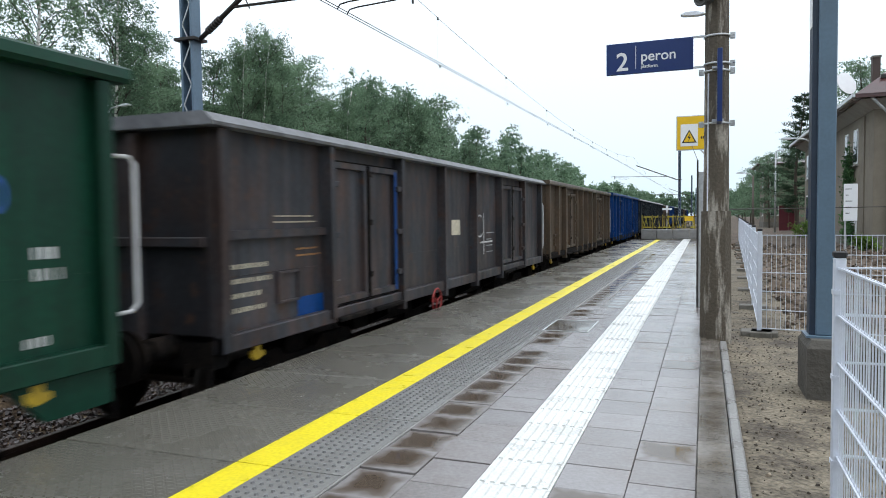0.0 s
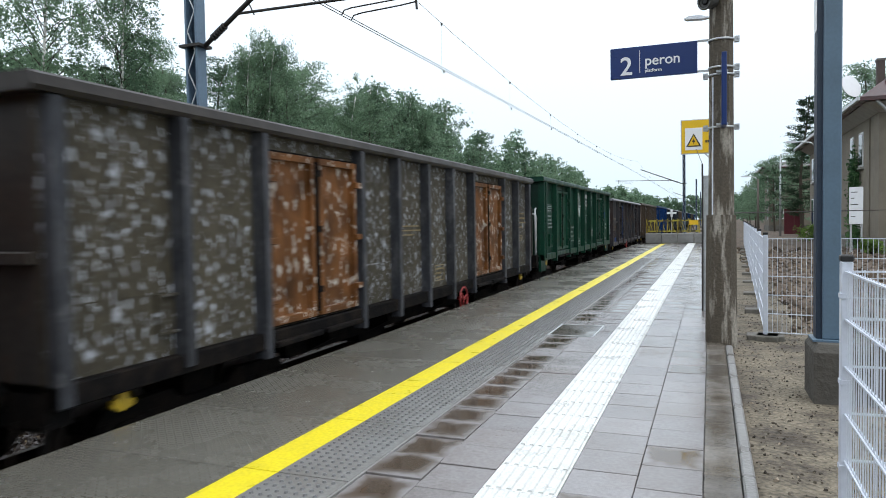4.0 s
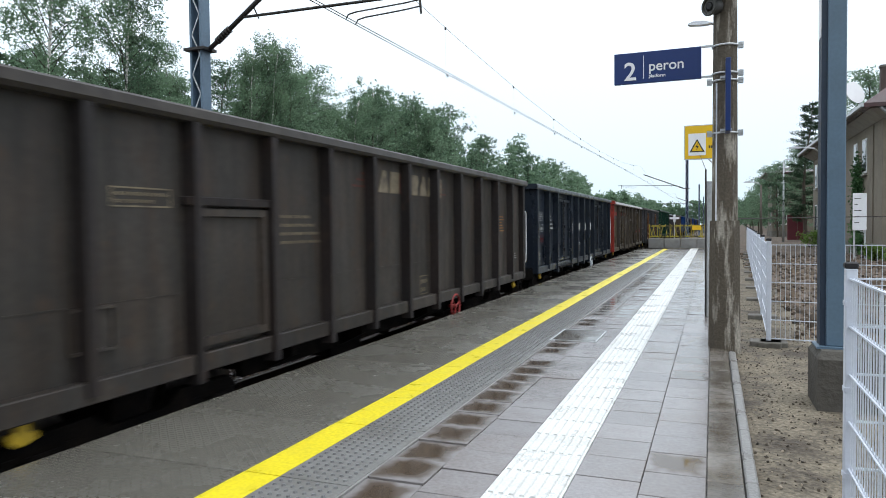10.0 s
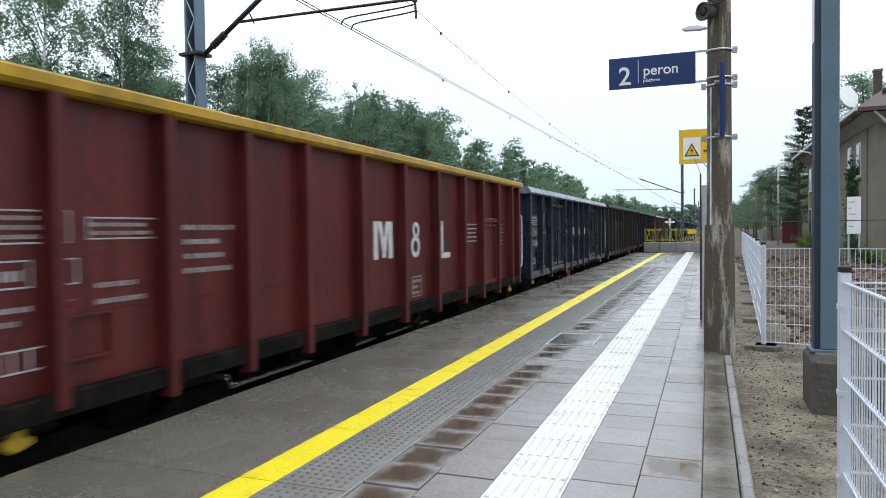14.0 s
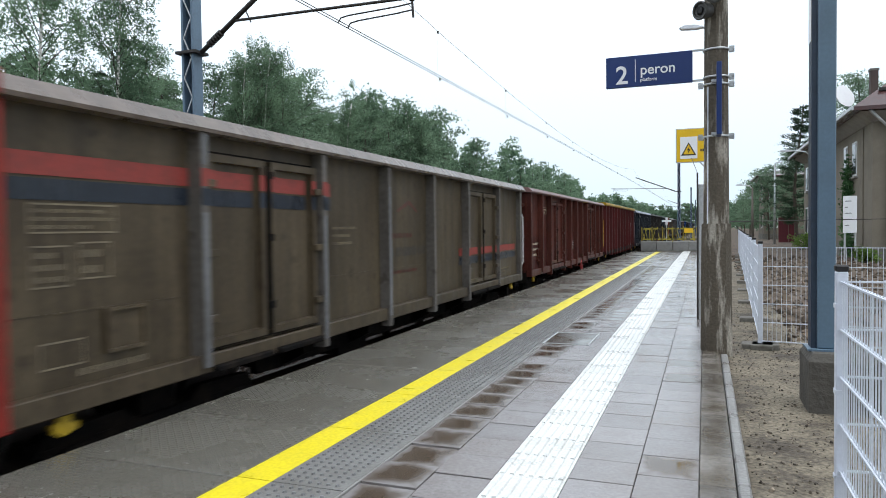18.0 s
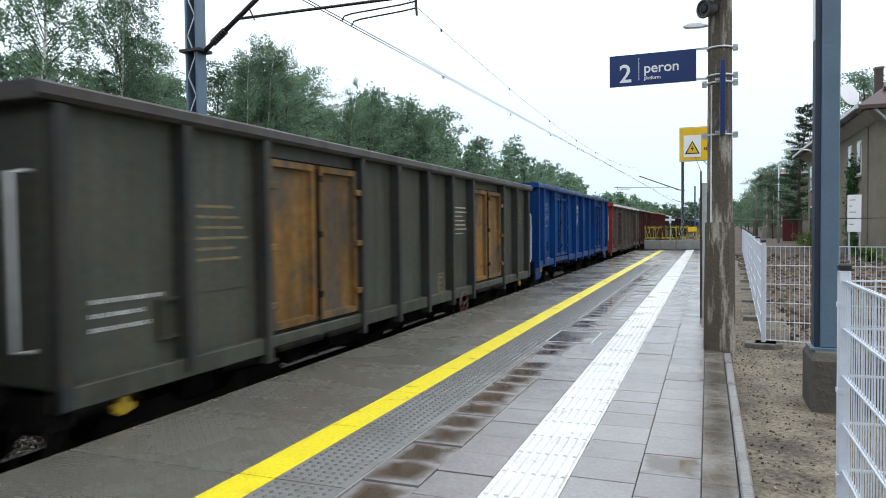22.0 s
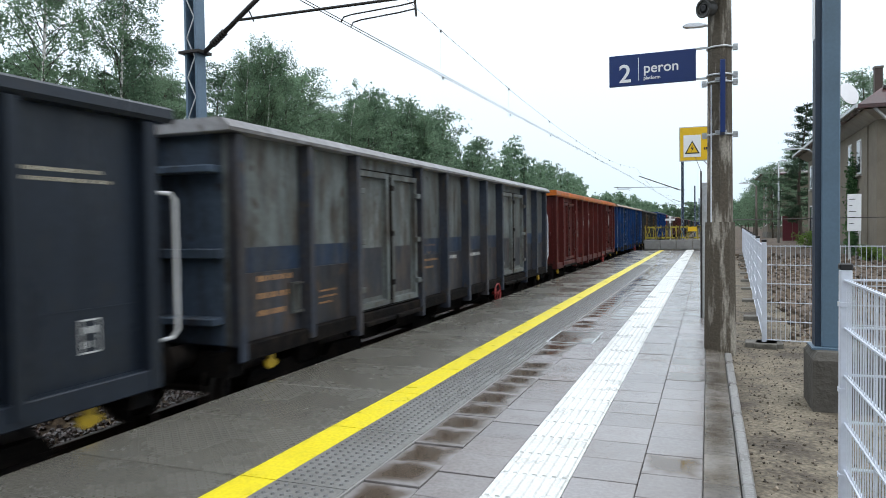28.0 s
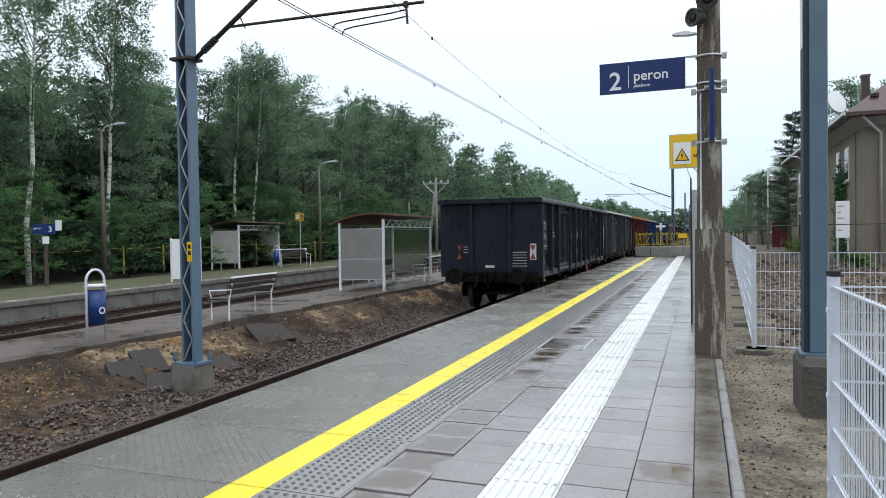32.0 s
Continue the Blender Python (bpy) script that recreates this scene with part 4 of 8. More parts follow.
W = {}
# end paint is a darker copy of the green, with the shade between wagons in it
W[1] = wagon("tall dark green freight wagon with white markings and end platform", green, LONG, doors=LBAY, platform=0.38, end=paint("green_end_shaded", (0.003, 0.02, 0.012), (0.006, 0.010, 0.008), 0.6), gusset=0.82, bottom=1.10, top=3.24, sill_m=green)
W[2] = wagon("weathered grey-brown freight wagon with peeling white flecks and rusty doors", drab, STD, rim=rim_brown, frame_m=paint("drab_post", (0.032, 0.034, 0.04), (0.10, 0.10, 0.105), 0.5, 5.0), end=umber, doors=SBAY, door_m=fleck_door, top=3.12, wheel_m=wheel_red, wheel_y=1.55, rail_m=umber)
W[3] = wagon("dusty brown freight wagon with a faded red stripe and diagonal braces", tan, WIDE, rim=rim_dust, end=endred, frame_m=paint("tan_post", (0.064, 0.053, 0.043), (0.038, 0.031, 0.026)), doors=WBAY, top=3.12, cap=True, rim_h=0.15, sill_m=tan,
             braces=(((-2.4, 1.15), (-0.9, 2.9)), ((2.4, 1.15), (0.9, 2.9))))
W[4] = wagon("dark navy open freight wagon with large white markings", navy, STD, doors=SBAY, sill_m=navy, top=3.12, wheel_m=white_paint, wheel_y=1.54, beam=False)
W[5] = wagon("dark brown ribbed freight wagon with faded cream markings", umber, EVEN, sill_m=umber, frame_m=paint("umber_post", (0.024, 0.021, 0.021), (0.04, 0.028, 0.024), 0.4), rim=rim_brown, hatch=(-4.2, -3.25, 1.15, 2.3), top=3.12, wheel_m=wheel_red, wheel_y=1.84, rear_rail=True)
W[6] = wagon("dark slate freight wagon with a pale cap rail and white markings", slate, STD, rim=paint("rim_slate", (0.12, 0.155, 0.215), (0.085, 0.105, 0.14), 0.5, rough=0.38, spec=0.5), cap=True, rim_h=0.17, doors=SBAY, sill_m=slate, top=3.15, wheel_m=wheel_red, wheel_y=-1.6, beam=False)
W[7] = wagon("dark red ribbed freight wagon with a yellow top rim", crimson, [-5.5, -4.5, -3.5, -2.5, -1.27, 0.0, 1.27, 2.53, 3.57, 4.6, 5.6], rim=rim_yellow, hatch=(3.64, 4.54, 1.1, 2.25), top=3.18, wheel_m=under, wheel_y=0.3)
W[8] = wagon("rusty red-brown freight wagon with side doors", rustred, STD, rim=paint("rim_rust", (0.16, 0.1, 0.095), (0.1, 0.05, 0.045)), doors=SBAY, top=3.12, cap=True, shelf=True, wheel_m=wheel_red, wheel_y=1.0, rail_m=mark_yellow, sill_m=rustred)
W[9] = wagon("dusty brown freight wagon with red stripes and red ends", tan, WIDE, rim=rim_dust, end=endred, frame_m=paint("tan_post_grey", (0.12, 0.11, 0.10), (0.06, 0.05, 0.045)), doors=WBAY, top=3.12, cap=True, rim_h=0.15, shelf=True, sill_m=tan)
W[10] = wagon("tall bright blue freight wagon with white markings", royal, LONG, doors=LBAY, top=3.22, bottom=1.10, gusset=0.8, sill_m=royal)
W[11] = wagon("grey-olive freight wagon with rusty orange doors", olive, STD, rim=rim_brown, doors=SBAY, door_m=rust_door, top=3.1, wheel_m=wheel_rust, wheel_y=1.6, beam=False, sill_m=olive, rear_rail=True, frame_m=paint("olive_post", (0.03, 0.033, 0.033), (0.055, 0.042, 0.03), 0.4))
W[12] = wagon("patched blue freight wagon with pale repaired panels", patched, STD, end=paint("patched_end", (0.006, 0.024, 0.065), (0.014, 0.014, 0.017), 0.85, 1.8), rim=rim_beige, frame_m=paint("patched_post", (0.005, 0.044, 0.165), (0.02, 0.022, 0.03), 0.6), doors=SBAY, top=3.14, wheel_m=wheel_red, wheel_y=1.96, cap=True, beam=False, rear_rail=True)
W[13] = wagon("brick red freight wagon with an orange rim and white discs", brick_red, [-5.45, -3.4, -2.25, -1.12, 0.0, 1.12, 2.25, 3.4, 5.45], rim=rim_orange, doors=((-5.45, -3.4), (3.4, 5.45)), top=3.14, rim_h=0.15, wheel_m=wheel_red, wheel_y=2.6, sill_m=brick_red, rail_m=brick_red)
W[14] = wagon("worn pale grey freight wagon with a dark blue lower band", pale_worn, STD, rim=rim_light, cap=True, frame_m=paint("worn_post", (0.03, 0.038, 0.055), (0.06, 0.048, 0.038), 0.6), end=paint("worn_end", (0.05, 0.07, 0.10), (0.024, 0.022, 0.024), 0.85, 3.0), doors=SBAY, top=3.14, wheel_m=wheel_red, wheel_y=1.8, shelf=True)
W[15] = wagon("dark slate last freight wagon with cream markings and red tail boards", navy, STD, doors=SBAY, sill_m=navy, top=3.1, wheel_m=wheel_red, wheel_y=1.5, beam=False)
W[0] = wagon("rusty dark grey freight wagon with a pale worn cap rail", charcoal, WIDE, rim=paint("rim_grey", (0.15, 0.155, 0.165), (0.09, 0.09, 0.095), 0.6), cap=True, sill_m=charcoal, doors=WBAY, top=3.06, wheel_m=wheel_red, wheel_y=-1.2)
W[-1] = wagon("weathered brown freight wagon further up the train", paint("brown_far", (0.075, 0.06, 0.045), (0.10, 0.06, 0.035)), STD, doors=SBAY, top=3.1)
W[-2] = wagon("blue freight wagon further up the train", royal, STD, doors=SBAY, top=3.16)
W[-3] = wagon("dark blue freight wagon with a pale rim", navy, STD, rim=rim_light, cap=True, doors=SBAY, top=3.16)
for k, src in ((-4, -3), (-5, -1), (-6, -2), (-7, -3), (-8, -2), (-9, -3), (-10, -1), (-11, -3), (-12, -2)):
    W[k] = copy_thing(W[src], pose(TRACK, 0, RAIL))

# ---- markings of the wagons: places as (along, height) on the side sheet ----
X1 = WX + 0.003


def rect(k, y0, y1, z0, z1, m, name="painted_field", label="", x=X1, t=0.003):
    return part(name, one(x, x + t, y0 - SHIFT.get(k, 0.0) + OFF, y1 - SHIFT.get(k, 0.0) + OFF, z0, z1), m, W[k], label)


def words(k, y0, y1, z0, z1, rows, m=None, fill=0.55, seed=0, name="small_writing"):
    """A block of writing too small to read."""
    step = (z1 - z0) / rows
    h = step * fill * 0.8
    o = SHIFT.get(k, 0.0) - OFF
    lines = [(y0 - o, z1 - (i + 1) * step + step * 0.2, (y1 - y0) * (1 - 0.3 * ((i * 3 + seed) % 4) / 3)) for i in range(rows)]
    return tagged(part(name, bars(lines, h, h * 0.42, seed + k, X1), m or mark_faint, W[k]), kind="stuff")


def frame_box(k, y0, y1, z0, z1, m=None, rows=2, seed=0):
    """A small outlined table of load limits."""
    o = SHIFT.get(k, 0.0) - OFF
    bm = bmesh.new()
    e = 0.012
    for q in ((y0, y1, z0, z0 + e), (y0, y1, z1 - e, z1), (y0, y0 + e, z0 + e, z1 - e), (y1 - e, y1, z0 + e, z1 - e)):
        box(bm, X1, X1 + 0.003, q[0] - o, q[1] - o, q[2], q[3])
    part("load_table", bm, m or mark_faint, W[k])
    if rows:
        words(k, y0 + 0.03, y1 - 0.03, z0 + 0.02, z1 - 0.02, rows, m, 0.6, seed)


def disc(k, y, z, r, m, name="painted_disc"):
    o = SHIFT.get(k, 0.0) - OFF
    return part(name, plates([[(y - o + r * math.cos(a), z + r * math.sin(a)) for a in (2 * math.pi * i / 28 for i in range(28))]], X1), m, W[k])


def blocks(k, y0, y1, z0, z1, shapes, m, gap=0.16, name="brand_shape", x=X1, lean=0.0):
    """A brand name as plain filled shapes of its size and colour: b block, u rounded below, r rounded above, a wedge, w wide wedge upside down, n slanted, o and c rings."""
    o = SHIFT.get(k, 0.0) - OFF
    if isinstance(shapes, int):
        shapes = "b" * shapes
    wide = {"w": 1.35, "o": 1.08, "c": 1.0, "a": 1.05, "i": 0.4, "m": 1.25}
    unit = (y1 - y0) / (sum(wide.get(c, 0.9) for c in shapes) + gap * (len(shapes) - 1))
    at, h = y0 - o, z1 - z0
    for c in shapes:
        w = unit * wide.get(c, 0.9)
        if c in "oc":
            bm = ring_bm(0, 0, 0.5, 0.17, x, 24, 0.0 if c == "o" else 0.7, 2 * math.pi if c == "o" else 5.9)
            for v in bm.verts:
                v.co.y, v.co.z = at + w * (0.5 + v.co.y), z0 + h * (0.5 + v.co.z)
        else:
            pts = {"b": ((0, 0), (1, 0), (1, 1), (0, 1)), "i": ((0, 0), (1, 0), (1, 1), (0, 1)), "m": ((0, 0), (1, 0), (1, 1), (0.75, 1), (0.5, 0.7), (0.25, 1), (0, 1)),
                   "u": ((0.25, 0), (0.75, 0), (0.94, 0.1), (1, 0.3), (1, 1), (0, 1), (0, 0.3), (0.06, 0.1)),
                   "r": ((0, 0), (1, 0), (0.85, 0.42), (1, 0.62), (0.97, 0.85), (0.8, 1), (0, 1)), "a": ((0, 0), (1, 0), (0.64, 1), (0.36, 1)),
                   "w": ((0.18, 0), (0.4, 0), (0.5, 0.3), (0.6, 0), (0.82, 0), (1, 1), (0, 1)), "n": ((0, 0), (0.9, 0), (1, 0.06), (1, 1), (0.1, 1), (0, 0.94))}[c]
            bm = plates([[(at + w * p + lean * q * h, z0 + h * q) for p, q in pts]], x)
        part(name, bm, m, W[k])
        at += w + gap * unit


def emblem(k, y, z, r, m):
    """Ring-shaped emblem with plain slanted strokes."""
    o = SHIFT.get(k, 0.0) - OFF
    part("emblem_ring", ring_bm(y - o, z, r, r * 0.2, X1, 28, 0.85, 6.35), m, W[k])
    for d, e in ((-0.5, 0.5), (-0.05, 0.3), (0.2, -0.28), (0.75, -0.42)):
        yy, hi = y - o + d * r, 0.36 * r
        part("emblem_stroke", plates([[(yy - 0.1 * r, z + hi), (yy + 0.1 * r, z + hi), (yy + 0.1 * r + e * 0.8 * r, z - 0.55 * r), (yy - 0.1 * r + e * 0.8 * r, z - 0.55 * r)]], X1), m, W[k])


def table_set(k, m=None, y=-5.95, top=2.46):
    """The usual markings near the rear corner: limits, lengths and notes."""
    frame_box(k, y, y + 0.55, top - 0.22, top, m, 3, 1)
    frame_box(k, y - 0.05, y + 0.25, top - 0.5, top - 0.32, m, 1, 2)
    frame_box(k, y + 0.33, y + 0.6, top - 0.5, top - 0.32, m, 1, 3)
    words(k, y, y + 0.24, top - 0.75, top - 0.58, 2, m, 0.5, 4)
    frame_box(k, y + 0.33, y + 0.6, top - 0.76, top - 0.6, mark_red if m is None else m, 1, 5)
    frame_box(k, y, y + 0.35, 1.27, 1.42, m, 0)
    part("mark_divider", bars([(y + 0.1 - SHIFT.get(k, 0) + OFF, 1.27, 0.012), (y + 0.22 - SHIFT.get(k, 0) + OFF, 1.27, 0.012)], 0.15, 0.01, 1, X1, True), m or mark_white, W[k])


for k, m in ((4, mark_white), (6, mark_white), (15, mark_cream)):
    table_set(k, None if k == 4 else m, {4: -5.95, 6: -6.1, 15: -5.95}[k])
    o = {4: 0.0, 6: -0.4, 15: 0.05}[k]
    words(k, -4.93 + o, -4.2 + o, 2.0, 2.42, 4, m, 0.5, 3)
    emblem(k, -1.57 + o * 0.9, 2.07, 0.28, m)
    for (y0, y1), shapes in zip({4: ((-0.9, 0.0), (0.22, 1.06), (1.33, 2.14))}.get(k, ((-0.88, 0.08), (0.27, 1.2), (1.4, 2.3))), ("bur", "owa", "uon")):
        blocks(k, y0 + o * 0.8, y1 + o * 0.8, 1.94, 2.18, shapes, m, 0.22)
    frame_box(k, -0.3 + o, -0.06 + o, 1.28, 1.55, m, 3)
    words(k, 5.3, 6.1, 2.47, 2.6, 2, m, 0.5, 2)
    words(k, -5.3, -4.6, 1.05, 1.2, 2, m, 0.5, 6)
    words(k, 2.3, 3.0, 1.02, 1.08, 1, m, 0.7, 7)
frame_box(15, 5.72, 5.88, 1.3, 1.54, mark_white, 2)
frame_box(6, -5.36, -4.7, 2.36, 2.51, mark_white, 2, 9)

# green wagon
part("emblem_arch", ring_bm(-0.62, 2.62, 0.42, 0.035, X1, 20, 0.0, math.pi), mark_white, W[1])
part("emblem_sun", ring_bm(-0.62, 2.62, 0.16, 0.15, X1, 14, 0.0, math.pi), mark_white, W[1])
for a in (0.45, 0.85, 1.25, 1.9, 2.3, 2.7):
    c, s = math.cos(a), math.sin(a)
    part("emblem_ray", plates([[(-0.62 + 0.2 * c - 0.014 * s, 2.62 + 0.2 * s + 0.014 * c), (-0.62 + 0.38 * c - 0.014 * s, 2.62 + 0.38 * s + 0.014 * c), (-0.62 + 0.38 * c + 0.014 * s, 2.62 + 0.38 * s - 0.014 * c), (-0.62 + 0.2 * c + 0.014 * s, 2.62 + 0.2 * s - 0.014 * c)]], X1), mark_white, W[1])
rect(1, -1.1, -0.18, 2.56, 2.6, mark_white, "emblem_bar")
for y0, y1 in ((-1.1, -0.86), (-0.84, -0.42), (-0.4, -0.18)):
    part("emblem_wedge", plates([[(y0, 2.53), (y1, 2.53), (y1 - 0.06, 2.25), ((y0 + y1) / 2, 2.21), (y0 + 0.06, 2.25)]], X1), mark_white, W[1])
blocks(1, 0.22, 1.1, 2.87, 3.0, "bubbbrbi", mark_white, 0.2), blocks(1, 1.42, 2.05, 2.88, 3.0, "wbcibb", mark_white, 0.2)
blocks(1, 0.24, 1.1, 2.58, 2.8, "iboco", mark_white, 0.16), blocks(1, 1.42, 2.04, 2.6, 2.8, "nbai", mark_white, 0.16)
words(1, 0.24, 1.1, 2.46, 2.56, 1, None, 0.7, 2), words(1, 1.42, 2.05, 2.46, 2.56, 1, None, 0.7, 3)
words(1, 0.26, 1.08, 2.02, 2.32, 4, None, 0.5, 4)
frame_box(1, 2.02, 2.3, 1.55, 1.8, None, 3), frame_box(1, -0.76, -0.42, 1.34, 1.52, None, 1)
blocks(1, 4.64, 5.42, 2.18, 2.42, "wcnoo", mark_blue, 0.14), words(1, 4.62, 5.3, 1.78, 2.02, 2, None, 0.6, 5)
frame_box(1, -5.3, -4.65, 2.35, 2.55, None, 3, 1), words(1, -5.25, -4.7, 1.9, 2.3, 4, None, 0.5, 7), frame_box(1, -5.0, -4.65, 1.4, 1.52, None, 0)
words(1, -2.1, -1.45, 1.43, 1.98, 4, None, 0.45, 8)
words(1, 0.1, 1.0, 1.3, 1.38, 1, None, 0.6, 9), words(1, 5.58, 5.82, 1.72, 2.0, 2, mark_white, 0.7, 14), words(1, 5.5, 5.75, 1.3, 1.4, 1, mark_white, 0.8, 15)

# flecked wagon
words(2, -0.98, -0.26, 1.93, 2.12, 3, mark_tan, 0.4, 1), words(2, 5.1, 6.1, 1.95, 2.36, 4, mark_tan, 0.35, 2), frame_box(2, 5.4, 5.75, 1.68, 1.8, mark_tan, 1)
frame_box(2, 0.3, 0.7, 1.2, 1.45, mark_tan, 3)

# brown wagons with red stripes
for k in (3, 9):
    o = SHIFT[k]
    rect(k, -6.1, -2.0 if k == 3 else -2.15, 2.52, 2.67, mark_red, "red_stripe"), rect(k, -6.1, -2.0 if k == 3 else -2.15, 2.36, 2.50, slate, "dark_stripe")
    y0 = 2.3
    rect(k, y0, 6.1, 1.66, 1.79, mark_red, "red_stripe"), rect(k, y0, 6.1, 1.5, 1.63, slate, "dark_stripe")
    frame_box(k, -5.95, -5.25, 2.14, 2.34, mark_dull, 3, 1), frame_box(k, -5.95, -5.65, 1.78, 2.06, mark_dull, 3, 2), frame_box(k, -5.58, -5.3, 1.82, 2.08, mark_dull, 2, 3)
    words(k, -2.1, -1.5, 1.95, 2.22, 3, mark_dull, 0.45, 4), frame_box(k, -5.9, -5.55, 1.24, 1.42, mark_dull, 0)
    words(k, -5.6, -4.9, 1.14, 1.24, 1, mark_dull, 0.6, 5)
    for e in (-1,):
        y0, y1 = sorted((e * (BODY / 2 + 0.012), e * (BODY / 2 - 0.135)))
        part("corner_trim", one(WX - 0.06, WX + 0.118, y0, y1, 0.93, 2.965, 0.008), endred, W[k], "red painted corner post")
        y0, y1 = sorted((e * (BODY / 2 + 0.17), e * (BODY / 2 - 0.1)))
        part("rim_end", one(WX - 0.08, WX + 0.172, y0, y1, 2.966, 3.126, 0.012), endred, W[k], "red painted end of the rim")
for k in (3, 9):
    for y0, y1 in ((-4.24, -3.64), (-3.31, -2.71)):
        rect(k, y0, y1, 2.52, 2.67, mark_red, "red_stripe", x=WX + 0.0235), rect(k, y0, y1, 2.36, 2.50, slate, "dark_stripe", x=WX + 0.0235)
for k in (3, 9):
    for y0, y1 in ((2.72, 3.30), (3.66, 4.22)):
        rect(k, y0, y1, 1.66, 1.79, mark_red, "red_stripe", x=WX + 0.0235), rect(k, y0, y1, 1.5, 1.63, slate, "dark_stripe", x=WX + 0.0235)
for k in (3, 9):
    for a, b, z, m in ((-4.45, -2.5, 2.36, 1), (2.5, 4.45, 1.5, 1)):
        mid = (a + b) / 2
        for y0, y1, x in ((a + 0.095, a + 0.185, WX + 0.0805), (mid - 0.14, mid - 0.05, WX + 0.0805), (mid + 0.05, mid + 0.14, WX + 0.0805), (b - 0.185, b - 0.095, WX + 0.0805), (a - 0.044, a + 0.044, WX + 0.1355), (b - 0.044, b + 0.044, WX + 0.1355)):
            o = SHIFT[k] - OFF
            rect(k, y0 + o, y1 + o, z + 0.16, z + (0.31 if z > 2 else 0.29), mark_red, "red_stripe", x=x, t=0.002), rect(k, y0 + o, y1 + o, z, z + 0.14, slate, "dark_stripe", x=x, t=0.002)
for y0, z0, z1, m in ((-2.5, 0.95, 1.75, navy), (-2.5, 2.15, 2.36, navy), (-3.475, 1.05, 2.8, navy)):
    part("dark_strip", one(WX + 0.136, WX + 0.139, y0 - 0.042, y0 + 0.042, z0, z1), m, W[3], "dark worn strip on the post")
for k, y0, z0, z1 in ((3, -4.45, 1.1, 2.3), (3, -4.45, 2.7, 2.95), (9, -4.45, 1.0, 2.3), (9, -2.5, 0.95, 2.3), (9, -0.82, 1.0, 2.7), (9, -4.45, 2.7, 2.95)):
    part("worn_strip", one(WX + 0.136, WX + 0.139, y0 - 0.03, y0 + 0.03, z0, z1), MATS["paint_rim_grey"], W[k], "pale worn edge of the post")
words(9, -0.6, 0.6, 2.0, 2.1, 1, mark_rust, 0.8, 11), words(9, -0.7, 0.75, 1.72, 1.92, 1, grey_faded, 0.8, 12), words(9, -0.5, 0.5, 1.5, 1.6, 1, mark_rust, 0.6, 13)
rect(3, -0.5, 1.0, 2.28, 2.38, MATS["paint_tan_post"], "cross_bar", t=0.07)
words(3, -1.55, -1.15, 1.2, 1.5, 4, mark_dull, 0.3, 6)
part("red_arrow", plates([[(-0.3, 2.42), (0.1, 2.56), (0.4, 2.42), (0.4, 2.38), (0.1, 2.5), (-0.3, 2.38)]], X1), mark_rust, W[9])
words(9, 4.6, 5.6, 1.2, 1.32, 2, mark_dull, 0.5, 8), words(9, 5.3, 5.9, 1.5, 1.62, 3, mark_dull, 0.4, 9)

# dark brown wagon
blocks(5, -0.93, -0.3, 2.58, 2.87, "ab", mark_dull, 0.12, lean=0.1), rect(5, -0.27, -0.1, 2.58, 2.86, mark_rust, "brand_shape"), blocks(5, 0.12, 1.3, 2.58, 2.87, "ranb", mark_dull, 0.12, lean=0.1)
for i in range(3):
    rect(5, -1.62 + 0.12 * i, -0.97, 2.62 + 0.08 * i, 2.645 + 0.08 * i, mark_rust, "red_line"), rect(5, 1.2, 1.5 - 0.08 * i, 2.62 + 0.08 * i, 2.645 + 0.08 * i, mark_rust, "red_line")
words(5, 4.3, 4.85, 2.0, 2.34, 6, mark_orange, 0.45, 1), frame_box(5, 0.42, 0.7, 1.12, 1.4, mark_dull, 2), words(5, 5.4, 5.8, 1.4, 1.55, 3, mark_white, 0.4, 2)
frame_box(5, -5.2, -4.6, 2.3, 2.45, mark_dull, 2), words(5, -3.1, -2.3, 1.95, 2.3, 4, mark_dull, 0.45, 3)

# dark red wagon
table_set(7, None, -6.05, 2.3)
frame_box(7, -5.36, -4.68, 2.1, 2.26, None, 2, 2), words(7, -5.3, -4.75, 1.62, 1.85, 2, None, 0.4, 3), words(7, -4.42, -3.75, 1.78, 2.26, 4, None, 0.45, 4)
rect(7, -0.95, -0.83, 1.76, 2.26, mark_white, "brand_shape"), rect(7, -0.5, -0.38, 1.76, 2.26, mark_white, "brand_shape")
part("brand_shape", plates([[(-0.65, 2.26), (-0.53, 2.26), (-0.4, 1.78), (-0.5, 1.78)], [(-0.52, 1.78), (-0.42, 1.78), (-0.30, 2.26), (-0.41, 2.26)]], X1 + 0.001), mark_white, W[7])
part("brand_shape", ring_bm(0.6, 1.9, 0.16, 0.07, X1), mark_white, W[7]), part("brand_shape", ring_bm(0.62, 2.14, 0.12, 0.06, X1 + 0.001), mark_white, W[7])
rect(7, 1.42, 1.56, 1.78, 2.28, mark_white, "brand_shape"), rect(7, 1.42, 1.88, 1.68, 1.77, mark_white, "brand_shape", x=X1 + 0.001)
frame_box(7, 0.28, 0.62, 1.16, 1.46, None, 3), words(7, 2.66, 3.5, 1.9, 2.28, 5, None, 0.4, 5), words(7, 4.68, 5.1, 1.8, 2.28, 6, None, 0.4, 6), words(7, 5.75, 6.0, 1.5, 1.75, 2, None, 0.4, 7)
for yy in (-4.9, -3.1, -0.6, 1.6, 4.9):
    words(7, yy, yy + 0.5, 1.0, 1.06, 1, None, 0.8, int(yy * 3))

